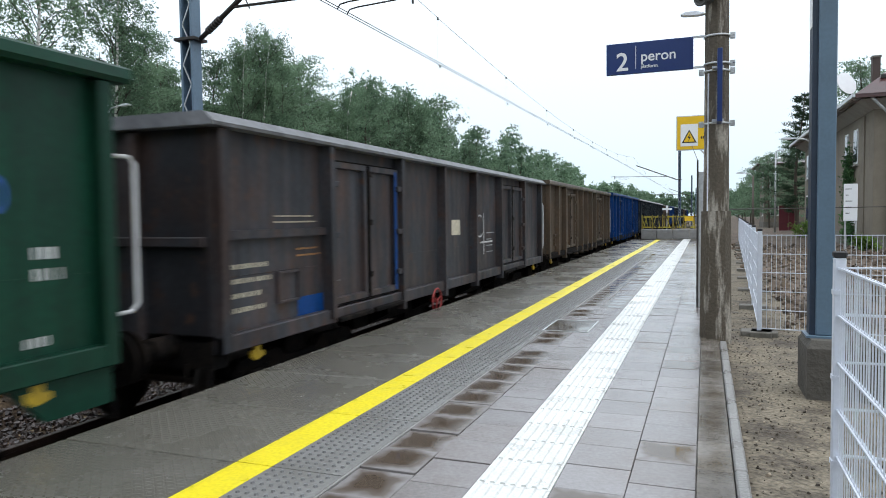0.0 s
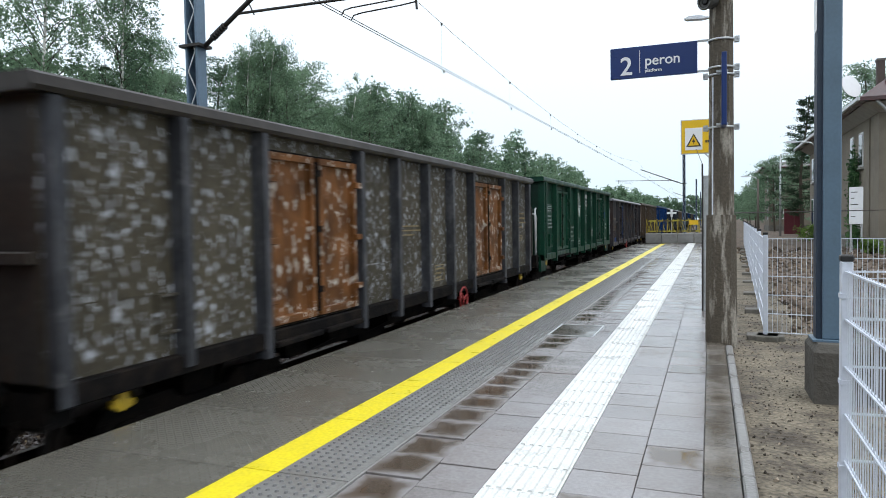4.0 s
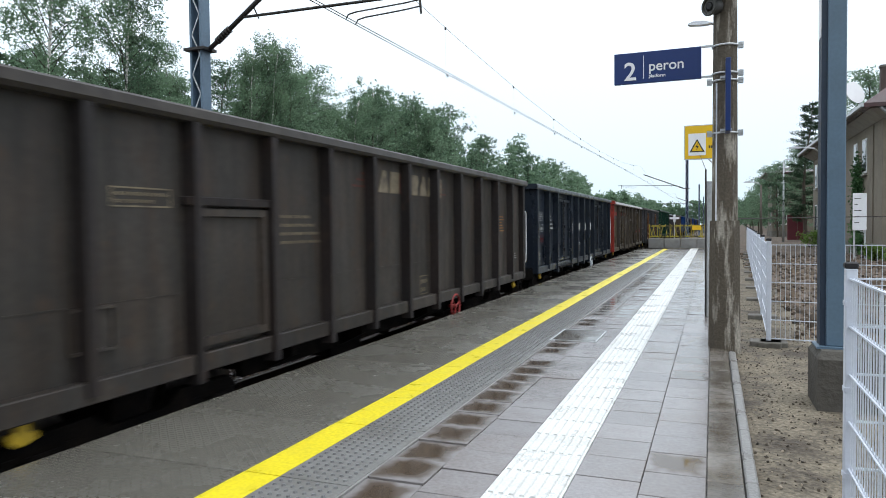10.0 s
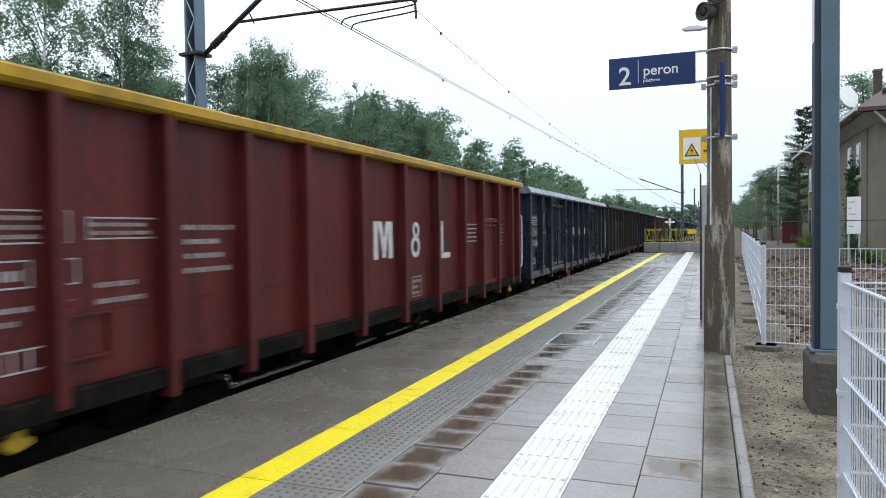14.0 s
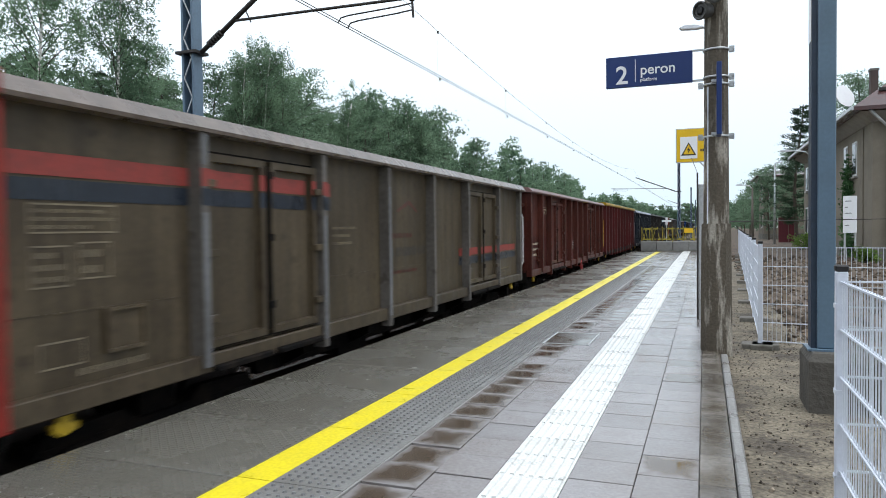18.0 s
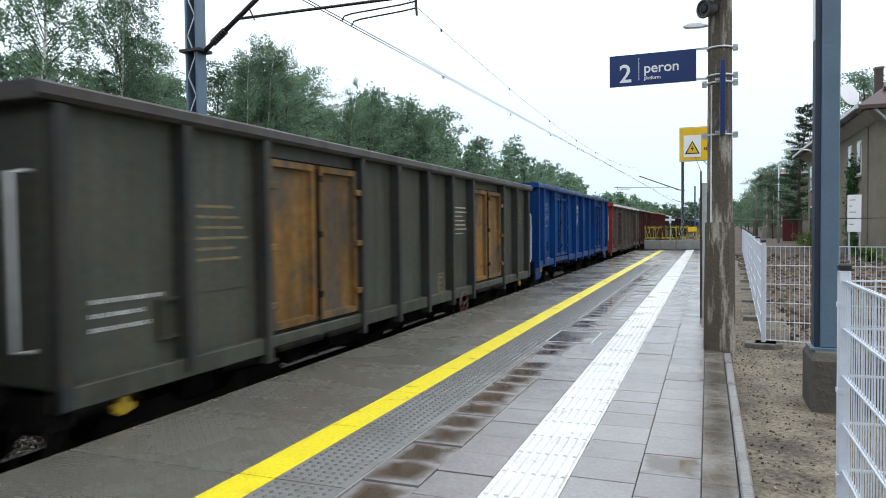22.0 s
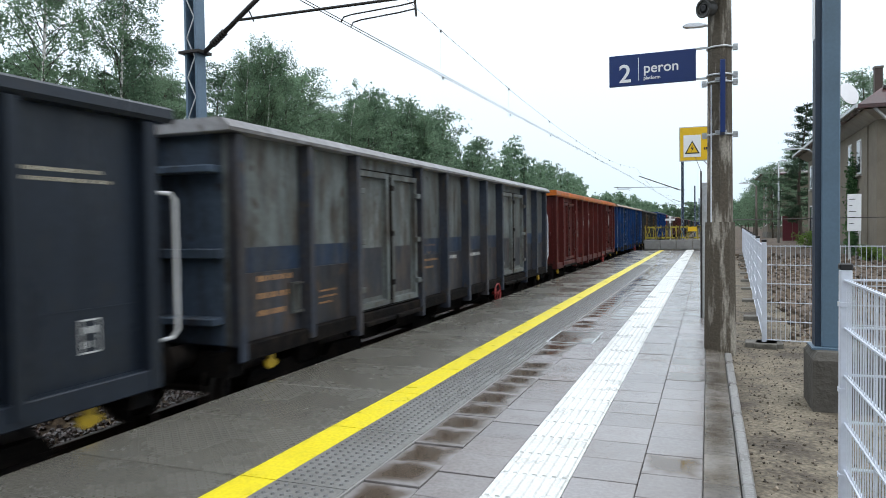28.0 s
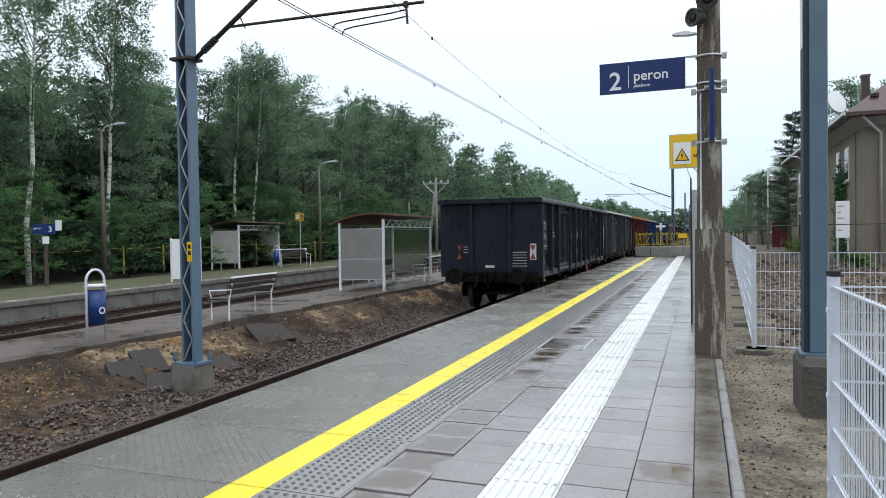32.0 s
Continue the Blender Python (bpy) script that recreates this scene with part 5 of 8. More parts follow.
# rust-red wagon
words(8, -5.92, -5.25, 1.4, 1.82, 3, mark_cream, 0.45, 1), frame_box(8, -4.87, -4.25, 2.5, 2.68, mark_cream, 2), words(8, -4.87, -4.6, 2.0, 2.4, 4, mark_cream, 0.4, 2), frame_box(8, -4.89, -4.67, 1.4, 1.86, None, 3), frame_box(8, -0.3, 0.0, 1.45, 1.7, None, 3)
words(8, 5.3, 6.0, 1.3, 1.6, 3, None, 0.4, 4), frame_box(8, -1.9, -1.6, 1.5, 1.75, None, 2)

for y0, y1 in zip([-6.28] + STD, STD + [6.28]):
    if (y0, y1) not in SBAY:
        part("lower_field", one(X1 - 0.001, X1 + 0.001, y0 + 0.06, y1 - 0.06, 1.06, 1.9), crimson_dull, W[8], "darker red lower field")

# blue wagon
frame_box(10, -5.62, -4.96, 2.56, 2.76, None, 3), frame_box(10, -5.62, -5.32, 2.28, 2.46, None, 2), frame_box(10, -5.2, -4.9, 2.3, 2.46, None, 1), words(10, -5.58, -4.95, 2.1, 2.2, 1, None, 0.6, 2)
frame_box(10, -6.28, -5.95, 1.7, 1.84, None, 0), words(10, -2.48, -1.95, 2.32, 2.76, 4, None, 0.45, 3), words(10, 0.12, 0.85, 2.28, 2.74, 6, None, 0.45, 4), frame_box(10, 1.58, 1.86, 1.66, 1.92, None, 3)
blocks(10, -1.02, -0.72, 2.55, 2.8, "n", mark_cream, 0.1), rect(10, -0.7, -0.48, 2.67, 2.8, mark_cream, "emblem_bar"), rect(10, -0.62, -0.46, 2.55, 2.64, mark_cream, "emblem_bar")
part("emblem_ring", ring_bm(-0.58, 2.46, 0.3, 0.05, X1, 20, math.pi, 2 * math.pi), mark_white, W[10]), rect(10, -1.05, -0.46, 2.35, 2.37, mark_white, "emblem_bar"), rect(10, -1.02, -0.5, 2.3, 2.32, mark_white, "emblem_bar"), words(10, -1.0, -0.52, 2.4, 2.52, 2, None, 0.6, 5)
words(10, 4.75, 5.5, 1.3, 1.42, 2, None, 0.5, 6), words(10, -5.2, -4.7, 1.25, 1.32, 1, None, 0.6, 7), words(10, 5.6, 5.8, 1.6, 2.0, 3, None, 0.5, 8)

# olive wagon
words(11, 1.28, 2.0, 2.0, 2.52, 7, mark_cream, 0.4, 1), frame_box(11, 0.57, 0.83, 1.1, 1.4, mark_tan, 3), words(11, 5.45, 5.92, 2.2, 2.55, 4, mark_tan, 0.4, 2), words(11, -5.0, -4.3, 1.85, 2.4, 6, mark_tan, 0.35, 3), words(11, -6.1, -5.4, 1.4, 1.7, 3, mark_white, 0.4, 4)

# patched wagon
pale = paint("pale_patch", (0.30, 0.32, 0.35), (0.16, 0.17, 0.19), 0.5, 4.0)
bright = paint("bright_patch", (0.006, 0.075, 0.31), (0.01, 0.06, 0.25), 0.4)
for y0, y1, z0, z1 in ((-2.03, -1.12, 2.37, 2.6), (-2.0, -1.14, 1.94, 2.36), (4.6, 5.33, 2.05, 2.65), (-5.88, -5.2, 1.12, 2.12), (-5.04, -4.22, 1.72, 2.07)):
    rect(12, y0, y1, z0, z1, pale, "repaired_panel", "pale grey repaired panel")
for y0, y1, z0, z1 in ((-2.95, -2.42, 2.45, 2.62), (-2.86, -2.32, 1.28, 1.56), (2.62, 3.17, 2.48, 2.82), (3.62, 4.05, 2.45, 2.82)):
    rect(12, y0, y1, z0, z1, pale, "repaired_panel", x=WX + 0.0235)
grime = paint("grime", (0.026, 0.03, 0.036), (0.05, 0.034, 0.026), 0.5, 3.0)
rusty = paint("rusty", (0.13, 0.06, 0.025), (0.05, 0.035, 0.028), 0.7, 5.0)
for y0, y1, z0, z1 in ((-6.2, -5.32, 2.13, 2.95), (-5.02, -4.2, 2.28, 2.94), (-2.0, -1.14, 2.61, 2.95), (4.6, 5.3, 2.66, 2.95), (-0.98, -0.1, 2.8, 2.95), (1.2, 2.0, 2.46, 2.9), (-5.02, -4.2, 1.1, 1.32)):
    rect(12, y0, y1, z0, z1, grime, "grimy_panel", "dark grimy repainted panel")
for y0, y1, z0, z1 in ((-5.02, -4.5, 1.62, 1.70), (-4.45, -4.3, 2.28, 2.5), (-5.7, -5.3, 1.13, 1.17), (-1.9, -1.6, 1.9, 1.93), (0.5, 1.1, 1.35, 1.4)):
    rect(12, y0, y1, z0, z1, rusty, "rust_patch", x=X1 + 0.004)
rect(12, 0.32, 0.76, 1.98, 2.28, bright, "bright_patch"), rect(12, 0.76, 1.2, 2.28, 2.42, bright, "bright_patch"), rect(12, -0.9, -0.42, 1.4, 2.26, bright, "bright_patch")
for y0, y1, z0, z1 in ((-0.92, 0.1, 2.29, 2.35), (-0.46, -0.4, 1.32, 2.29), (0.04, 0.1, 1.4, 2.29), (-0.4, 0.04, 1.6, 1.66), (0.3, 0.34, 1.95, 2.3), (0.34, 0.78, 1.93, 1.98), (0.74, 0.78, 1.98, 2.44), (0.78, 1.22, 2.42, 2.46), (1.18, 1.22, 2.26, 2.42), (0.78, 1.18, 2.25, 2.28)):
    rect(12, y0, y1, z0, z1, pale, "pale_tape_line")
blocks(12, -0.92, -0.08, 2.6, 2.78, "riwibnbrb", mark_cream, 0.2), blocks(12, 0.22, 1.04, 2.62, 2.8, "bomrranb", mark_cream, 0.16)
words(12, 1.45, 2.0, 1.95, 2.2, 4, None, 0.4, 1), words(12, -2.0, -1.5, 1.78, 1.9, 1, None, 0.6, 2), words(12, -5.0, -4.45, 2.12, 2.26, 2, mark_cream, 0.5, 3), rect(12, -5.72, -5.4, 1.28, 1.58, navy, "label_field", x=X1 + 0.004), words(12, 5.6, 6.0, 1.3, 1.42, 2, None, 0.5, 5)
disc(12, -1.45, 1.62, 0.05, mark_red, "red_lamp_bracket")

# brick-red wagon
for yy, r in ((1.72, 0.25), (2.9, 0.25), (5.95, 0.22)):
    disc(13, yy, 2.35, r, mark_white)
for yy in (4.05, 5.0):
    part("painted_disc", plates([[(yy - SHIFT[13] + OFF + 0.23 * math.cos(a), 2.36 + 0.23 * math.sin(a)) for a in (2 * math.pi * i / 28 for i in range(28))]], WX + 0.025), mark_white, W[13])
blocks(13, -0.67, 0.06, 2.19, 2.38, "ruba", mark_white, 0.14), blocks(13, 0.3, 0.93, 2.19, 2.38, "mar", mark_white, 0.14), blocks(13, 0.36, 0.93, 2.09, 2.16, "croub", mark_white, 0.15)
for i in range(5):
    disc(13, -0.62 + i * 0.15, 2.12, 0.04, mark_white)
arch = [(-1.15 + 2.05 * i / 12, 2.28 + 0.3 * math.sin(math.pi * (0.12 + 0.6 * i / 12)) ** 0.8) for i in range(13)]
part("brand_arch", plates([[(a - SHIFT[13] + OFF, b) for a, b in arch] + [(a - SHIFT[13] + OFF, b - 0.045) for a, b in arch[::-1]]], X1), mark_white, W[13])
part("brand_ring", ring_bm(-1.17 - SHIFT[13] + OFF, 2.22, 0.07, 0.035, X1), mark_white, W[13]), part("brand_ring", ring_bm(0.92 - SHIFT[13] + OFF, 2.47, 0.06, 0.03, X1), mark_white, W[13])
part("wing_mark", plates([[(2.62 - SHIFT[13] + OFF, 1.85), (2.85 - SHIFT[13] + OFF, 1.80), (3.05 - SHIFT[13] + OFF, 1.80), (3.27 - SHIFT[13] + OFF, 1.85), (3.12 - SHIFT[13] + OFF, 1.7), (2.78 - SHIFT[13] + OFF, 1.7)]], X1), mark_white, W[13])
words(13, 2.72, 3.2, 1.08, 1.6, 7, None, 0.4, 1), frame_box(13, -0.52, -0.12, 1.22, 1.54, None, 4), frame_box(13, -3.08, -2.33, 2.1, 2.3, None, 3), frame_box(13, -2.98, -2.72, 1.75, 1.98, None, 2), frame_box(13, -2.6, -2.3, 1.78, 1.95, None, 1), words(13, -3.0, -2.35, 1.35, 1.65, 3, None, 0.35, 3), words(13, 5.85, 6.15, 1.3, 1.5, 3, None, 0.4, 4)

# worn wagon: dark blue band over darker sheets
for y0, y1 in zip([-6.28] + STD, STD + [6.28]):
    if (y0, y1) not in SBAY:
        part("blue_band", one(X1, X1 + 0.003, y0 + 0.06, y1 - 0.06, 1.74, 1.98), band_blue, W[14])
        part("dark_sheet", one(X1, X1 + 0.002, y0 + 0.06, y1 - 0.06, 1.06, 1.735), band_dark, W[14])
words(14, -6.02, -5.35, 1.28, 1.78, 3, mark_orange, 0.4, 1), words(14, -1.9, -1.3, 1.5, 1.95, 4, mark_orange, 0.35, 2), words(14, -0.9, -0.2, 1.6, 1.72, 1, mark_white, 0.6, 3), words(14, 0.3, 0.9, 1.6, 1.72, 1, mark_white, 0.6, 4), words(14, -4.9, -4.5, 1.3, 1.5, 3, mark_orange, 0.4, 5)

# dark grey wagon
words(0, -6.2, -5.55, 1.24, 1.78, 4, mark_cream, 0.42, 1), words(0, -5.5, -4.6, 2.08, 2.2, 2, mark_cream, 0.35, 2), rect(0, -0.3, 0.12, 1.82, 2.08, mark_cream, "cream_plate"), words(0, -5.1, -4.5, 1.72, 1.86, 2, mark_orange, 0.35, 3)
part("white_scrawl", ring_bm(1.35, 1.95, 0.22, 0.03, X1, 16, 1.0, 5.5), mark_white, W[0]), rect(0, 1.3, 2.1, 1.62, 1.65, mark_white, "white_scrawl"), rect(0, 1.5, 1.53, 1.4, 2.2, mark_white, "white_scrawl"), words(0, 1.7, 2.2, 1.4, 1.9, 4, None, 0.2, 4)
rect(0, -5.1, -4.55, 1.05, 1.3, royal, "blue_patch")
part("waist_beam", one(WX, WX + 0.07, -BODY / 2 + 0.1, -4.5, 1.95, 2.03), charcoal, W[0])

bm = bmesh.new()
for i in range(5):
    box(bm, 0.15, 0.5, -BODY / 2 + 0.374, -BODY / 2 + 0.379, 2.32 + i * 0.1, 2.36 + i * 0.1)
tagged(part("end_table", bm, mark_faint, W[1]), kind="stuff")
for d0, d1 in SBAY:
    mid = (d0 + d1) / 2
    for a, b in ((d0 + 0.095, mid - 0.05), (mid + 0.05, d1 - 0.095)):
        for z in (1.62, 2.3):
            part("door_rail", one(WX + 0.022, WX + 0.06, a + 0.1, b - 0.1, z, z + 0.07, 0.008), MATS["paint_patched_post"], W[12])
        part("grimy_panel", one(WX + 0.0222, WX + 0.0245, a + 0.12, b - 0.12, 2.4, 2.83), grime, W[12])
        part("band_field", one(WX + 0.0222, WX + 0.0245, a + 0.12, b - 0.12, 1.27, 1.9), band_dark, W[14])
rect(0, -2.79, -2.71, 1.15, 2.75, royal, "blue_strip", x=WX + 0.0805)

# tail boards and notes on the last wagon's end
for x, m in ((-0.9, navy), (1.2, mark_white)):
    tb = part("tail_board", one(x - 0.085, x + 0.085, -BODY / 2 - 0.02, -BODY / 2 - 0.002, 1.42, 1.86), m, W[15], "tail board with red triangles")
    for z0, z1 in ((1.44, 1.63), (1.82, 1.65)):
        bm = bmesh.new()
        prism(bm, [(x - 0.075, z0), (x + 0.075, z0), (x, z1)], "y", -BODY / 2 - 0.026, -BODY / 2 - 0.021)
        part("red_triangle", bm, mark_red, tb)
for y0, n, x0, x1 in ((1.24, 6, 0.62, 1.02), (1.62, 3, -0.78, -0.5)):
    bm = bmesh.new()
    for i in range(n):
        box(bm, x0, x1, -BODY / 2 - 0.006, -BODY / 2 - 0.002, y0 + i * 0.075, y0 + 0.022 + i * 0.075)
    tagged(part("end_table", bm, mark_faint, W[15]), kind="stuff")
part("end_plate", one(-0.15, 0.1, -BODY / 2 - 0.01, -BODY / 2 - 0.002, 1.2, 1.27), mark_white, W[15])
bm = bmesh.new()
for i in range(7):
    box(bm, 0.55, 0.95, -BODY / 2 - 0.006, -BODY / 2 - 0.002, 1.3 + i * 0.09, 1.33 + i * 0.09)
tagged(part("end_table", bm, mark_faint, W[6]), kind="stuff")

# ---- platform furniture ----
def poly_text(text, size, m, parent, at, rot, name="letter"):
    """Lettering as a thin mesh."""
    cu = bpy.data.curves.new("text", "FONT")
    cu.body, cu.size, cu.extrude, cu.offset = text, size, 0.002, size * 0.012
    tmp = new("text", cu)
    me = bpy.data.meshes.new_from_object(tmp.evaluated_get(bpy.context.evaluated_depsgraph_get()))
    bpy.data.objects.remove(tmp)
    bpy.data.curves.remove(cu)
    me.materials.clear()
    me.materials.append(m)
    ob = new(name, me)
    ob.parent = parent
    ob.location, ob.rotation_euler = at, rot
    return ob


sign_blue = mat("sign_blue", (0.006, 0.028, 0.14), 0.35, dirt=(0.008, 0.03, 0.12), scale=4, amount=0.3, grain=0.04)
sign_white = mat("sign_white", (0.82, 0.83, 0.84), 0.4, scale=5, amount=0.1, grain=0.03)
sign_yellow = mat("sign_yellow", (0.80, 0.50, 0.01), 0.4, dirt=(0.6, 0.38, 0.02), scale=5, amount=0.3, grain=0.04)
black = mat("black_paint", (0.015, 0.015, 0.016), 0.5, scale=5)
pole_concrete = mat("pole_concrete", (0.085, 0.07, 0.05), 0.8, dirt=(0.36, 0.33, 0.28), scale=7.0, stretch=(1.3, 1.3, 0.2), amount=0.9, thr=0.556, bump=0.5, bump_scale=40, spread=0.25, grain=0.25)

# old concrete pole with steel bands, sign arms and loudspeakers
pole = thing("concrete_pole", (0.15, 8.36, -0.1), "weathered brown concrete pole with pale flaking streaks", "pole")
bm = bmesh.new()
for z0, z1, a, b in ((0, 1.5, 0.175, 0.16), (1.5, 7.5, 0.14, 0.105)):
    lo, hi = [], []
    for q in range(10):
        c, s = math.cos(math.pi * (q + .5) / 5), math.sin(math.pi * (q + .5) / 5)
        lo.append(bm.verts.new((a * c, a * s, z0)))
        hi.append(bm.verts.new((b * c, b * s, z1)))
    for q in range(10):
        bm.faces.new((lo[q], lo[(q + 1) % 10], hi[(q + 1) % 10], hi[q]))
    bm.faces.new(hi), bm.faces.new(lo[::-1])
part("shaft", bm, pole_concrete, pole)
for z, ears in ((2.45, (1, -1)), (3.02, (1, -1)), (3.10, (1,)), (3.40, (1,))):
    bm = bmesh.new()
    tube(bm, [(0, 0, z), (0, 0, z + 0.02)], 0.139, 14)
    for e in ears:
        box(bm, e * 0.16 - 0.026, e * 0.16 + 0.026, -0.03, -0.022, z - 0.018, z + 0.042)
        box(bm, e * 0.16 - 0.026, e * 0.16 + 0.026, 0.022, 0.03, z - 0.018, z + 0.042)
    bd = part("band", bm, galv, pole)
    for e in ears:
        part("clamp_bolt", rod([(e * 0.175, -0.045, z + 0.02), (e * 0.175, 0.045, z + 0.02)], 0.011, 6), galv, bd)
speaker_grey = mat("speaker_grey", (0.06, 0.06, 0.056), 0.5, dirt=(0.035, 0.033, 0.03), scale=8)
for c, d, r in (((0.01, -0.10, 4.02), (-0.10, -0.96, -0.26), 0.105), ((0.0, 0.0, 3.84), (-0.66, -0.72, -0.1), 0.088)):
    c, d = Vector(c), Vector(d).normalized()
    bm = bmesh.new()
    tube(bm, [c, c + d * 0.06, c + d * 0.12], 0.055, 18, 0.07)
    tube(bm, [c + d * 0.12, c + d * 0.2, c + d * 0.24], 0.08, 24, r)
    sp = part("loudspeaker", bm, speaker_grey, pole, "grey horn loudspeaker")
    rim = bmesh.new()
    a = d.orthogonal().normalized()
    tube(rim, [c + d * 0.245 + (a * math.cos(q) + d.cross(a) * math.sin(q)) * r for q in (2 * math.pi * k / 24 for k in range(25))], 0.014, 6)
    part("rim", rim, speaker_grey, sp)
    part("cone", rod([c + d * 0.242, c + d * 0.25], r * 0.55, 18, r * 0.3), black, sp)
    part("speaker_bracket", rod([c - d * 0.02, (0, 0, c.z)], 0.018, 6), galv, sp)
edge_sign = part("blue_plate", one(0.0, 0.05, -0.42, -0.15, 2.44, 3.2, 0.004), sign_blue, pole, "dark blue sign plate seen edge-on")
for z in (2.47, 3.04):
    part("bracket", one(-0.05, 0.07, -0.16, -0.13, z, z + 0.025), galv, edge_sign)
part("conduit", rod([(-0.09, -0.11, 1.5), (-0.085, -0.105, 3.0)], 0.008, 5), white_paint, pole)
sign = thing("platform_sign", (-0.57, 8.40, 2.99), "dark blue platform sign with white number and words", "sign")
part("panel", one(-0.475, 0.475, -0.02, 0.02, 0.0, 0.355, 0.004), sign_blue, sign)
poly_text("2", 0.29, sign_white, sign, (-0.368, -0.023, 0.042), (radians(90), 0, 0), "numeral")
part("divider", one(-0.148, -0.142, -0.024, -0.02, 0.05, 0.31), sign_white, sign)
poly_text("peron", 0.16, sign_white, sign, (-0.092, -0.023, 0.133), (radians(90), 0, 0), "word")
poly_text("platform", 0.054, sign_white, sign, (-0.09, -0.023, 0.056), (radians(90), 0, 0), "word")
for z in (0.005, 0.34):
    part("arm", one(0.475, 0.62, -0.012, 0.012, z, z + 0.02), galv, sign)

# steel post standing behind the concrete pole
post2 = thing("steel_post", (-0.03, 11.0, -0.01), "slim blue-grey steel post with a dark edge on the platform", "post")
part("shaft", one(-0.025, 0.05, -0.03, 0.03, 0.0, 2.0, 0.004), galv, post2)
part("flange", one(-0.05, -0.026, -0.05, 0.05, 0.0, 2.17, 0.003), dark_steel, post2)
part("stay_wire", rod([(-0.03, 0, 2.15), (-0.16, 2.5, 2.62)], 0.005, 5), dark_steel, post2)

# yellow warning sign on a post
warn = thing("warning_sign", (-0.12, 13.6, -0.05), "yellow warning sign with a black voltage triangle", "sign")
part("post", rod([(0.42, 0.05, 0), (0.42, 0.05, 2.55)], 0.035, 8), galv, warn)
part("brace", rod([(0.42, 0.05, 2.2), (0.05, 0.03, 2.62)], 0.012, 6), galv, warn)
part("panel", one(-0.33, 0.45, -0.015, 0.015, 2.6, 3.2, 0.005), sign_yellow, warn)
part("panel_rim", one(-0.345, 0.465, -0.012, 0.018, 2.585, 3.215, 0.004), galv, warn)
bm = one(-0.27, 0.03, -0.02, -0.016, 2.66, 3.06)
part("white_field", bm, sign_white, warn)
part("triangle", (lambda b: (prism(b, [(-0.25, 2.72), (0.01, 2.72), (-0.12, 2.96)], "y", -0.024, -0.021), b)[1])(bmesh.new()), black, warn)
part("triangle_field", (lambda b: (prism(b, [(-0.215, 2.74), (-0.025, 2.74), (-0.12, 2.925)], "y", -0.027, -0.0245), b)[1])(bmesh.new()), sign_yellow, warn)
part("bolt_mark", (lambda b: (prism(b, [(-0.105, 2.89), (-0.15, 2.81), (-0.12, 2.81), (-0.135, 2.75), (-0.09, 2.83), (-0.12, 2.83)], "y", -0.03, -0.0275), b)[1])(bmesh.new()), black, warn)
bm = bmesh.new()
for i, (x0, x1) in enumerate(((0.32, 0.36), (0.1, 0.4), (0.17, 0.38), (0.08, 0.42), (0.2, 0.4))):
    x = x0
    while x < x1:
        box(bm, x, x + 0.024, -0.02, -0.016, 3.07 - i * 0.095, 3.115 - i * 0.095)
        x += 0.034
part("writing", bm, black, warn)

# pole-top street lamp standing beyond the sign
def street_lamp(x, y, h, arm, label, m=galv):
    t = thing("street_lamp", (x, y, -0.1), label, "street lamp", "station lamps")
    part("pole", rod([(0, 0, 0), (0, 0, h)], 0.09, 10, 0.05), m, t)
    part("arm", rod([(0, 0, h - 0.1), (arm * 0.3, 0, h + 0.1), (arm, 0, h + 0.18)], 0.03, 8), galv, t)
    bm = bmesh.new()
    s = 1 if arm > 0 else -1
    prism(bm, [(arm - s * 0.06, h + 0.15), (arm + s * 0.1, h + 0.13), (arm + s * 0.42, h + 0.15), (arm + s * 0.47, h + 0.18), (arm + s * 0.36, h + 0.225), (arm + s * 0.12, h + 0.22)], "y", -0.09, 0.09)
    part("lamp_head", bm, white_paint, t)
    return t


street_lamp(0.25, 17.5, 5.95, -0.3, "grey street lamp on a thin pole beside the platform")

# blue steel mast on a concrete block
mast_blue = mat("mast_blue", (0.105, 0.165, 0.225), 0.45, dirt=(0.08, 0.12, 0.16), scale=3, amount=0.4, grain=0.06)
mast = thing("steel_mast", (0.88, 5.98, -0.15), "blue-grey steel mast bolted on a concrete block", "mast")
part("shaft", one(-0.018, 0.11, 0.25, 0.44, 0.545, 9.0, 0.008), mast_blue, mast)
# left side of the mast: a dark copy of its blue, with the shade painted in
part("channel", one(-0.06, -0.016, 0.28, 0.44, 0.545, 9.0), mat("mast_blue_shaded", (0.02, 0.035, 0.06), 0.5), mast)
part("base_plate", one(-0.09, 0.2, 0.2, 0.5, 0.53, 0.545), mast_blue, mast)
bm = bmesh.new()
lo = [bm.verts.new((x, y, 0)) for x, y in ((-0.10, 0.06), (0.46, 0.06), (0.46, 0.62), (-0.10, 0.62))]
mi = [bm.verts.new((v.co.x, v.co.y, 0.47)) for v in lo]
hi = [bm.verts.new((0.16 + (v.co.x - 0.16) * 0.86, 0.34 + (v.co.y - 0.34) * 0.86, 0.53)) for v in lo]
for u, v in ((lo, mi), (mi, hi)):
    for k in range(4):
        bm.faces.new((u[k], u[(k + 1) % 4], v[(k + 1) % 4], v[k]))
bm.faces.new(hi)
part("foundation", bm, mat("block_concrete", (0.085, 0.078, 0.066), 0.85, dirt=(0.055, 0.05, 0.042), scale=2.5, amount=0.8, bump=0.7, bump_scale=22), mast)
part("white_plate", one(-0.064, -0.0615, 0.29, 0.43, 2.98, 3.5), sign_white, mast)

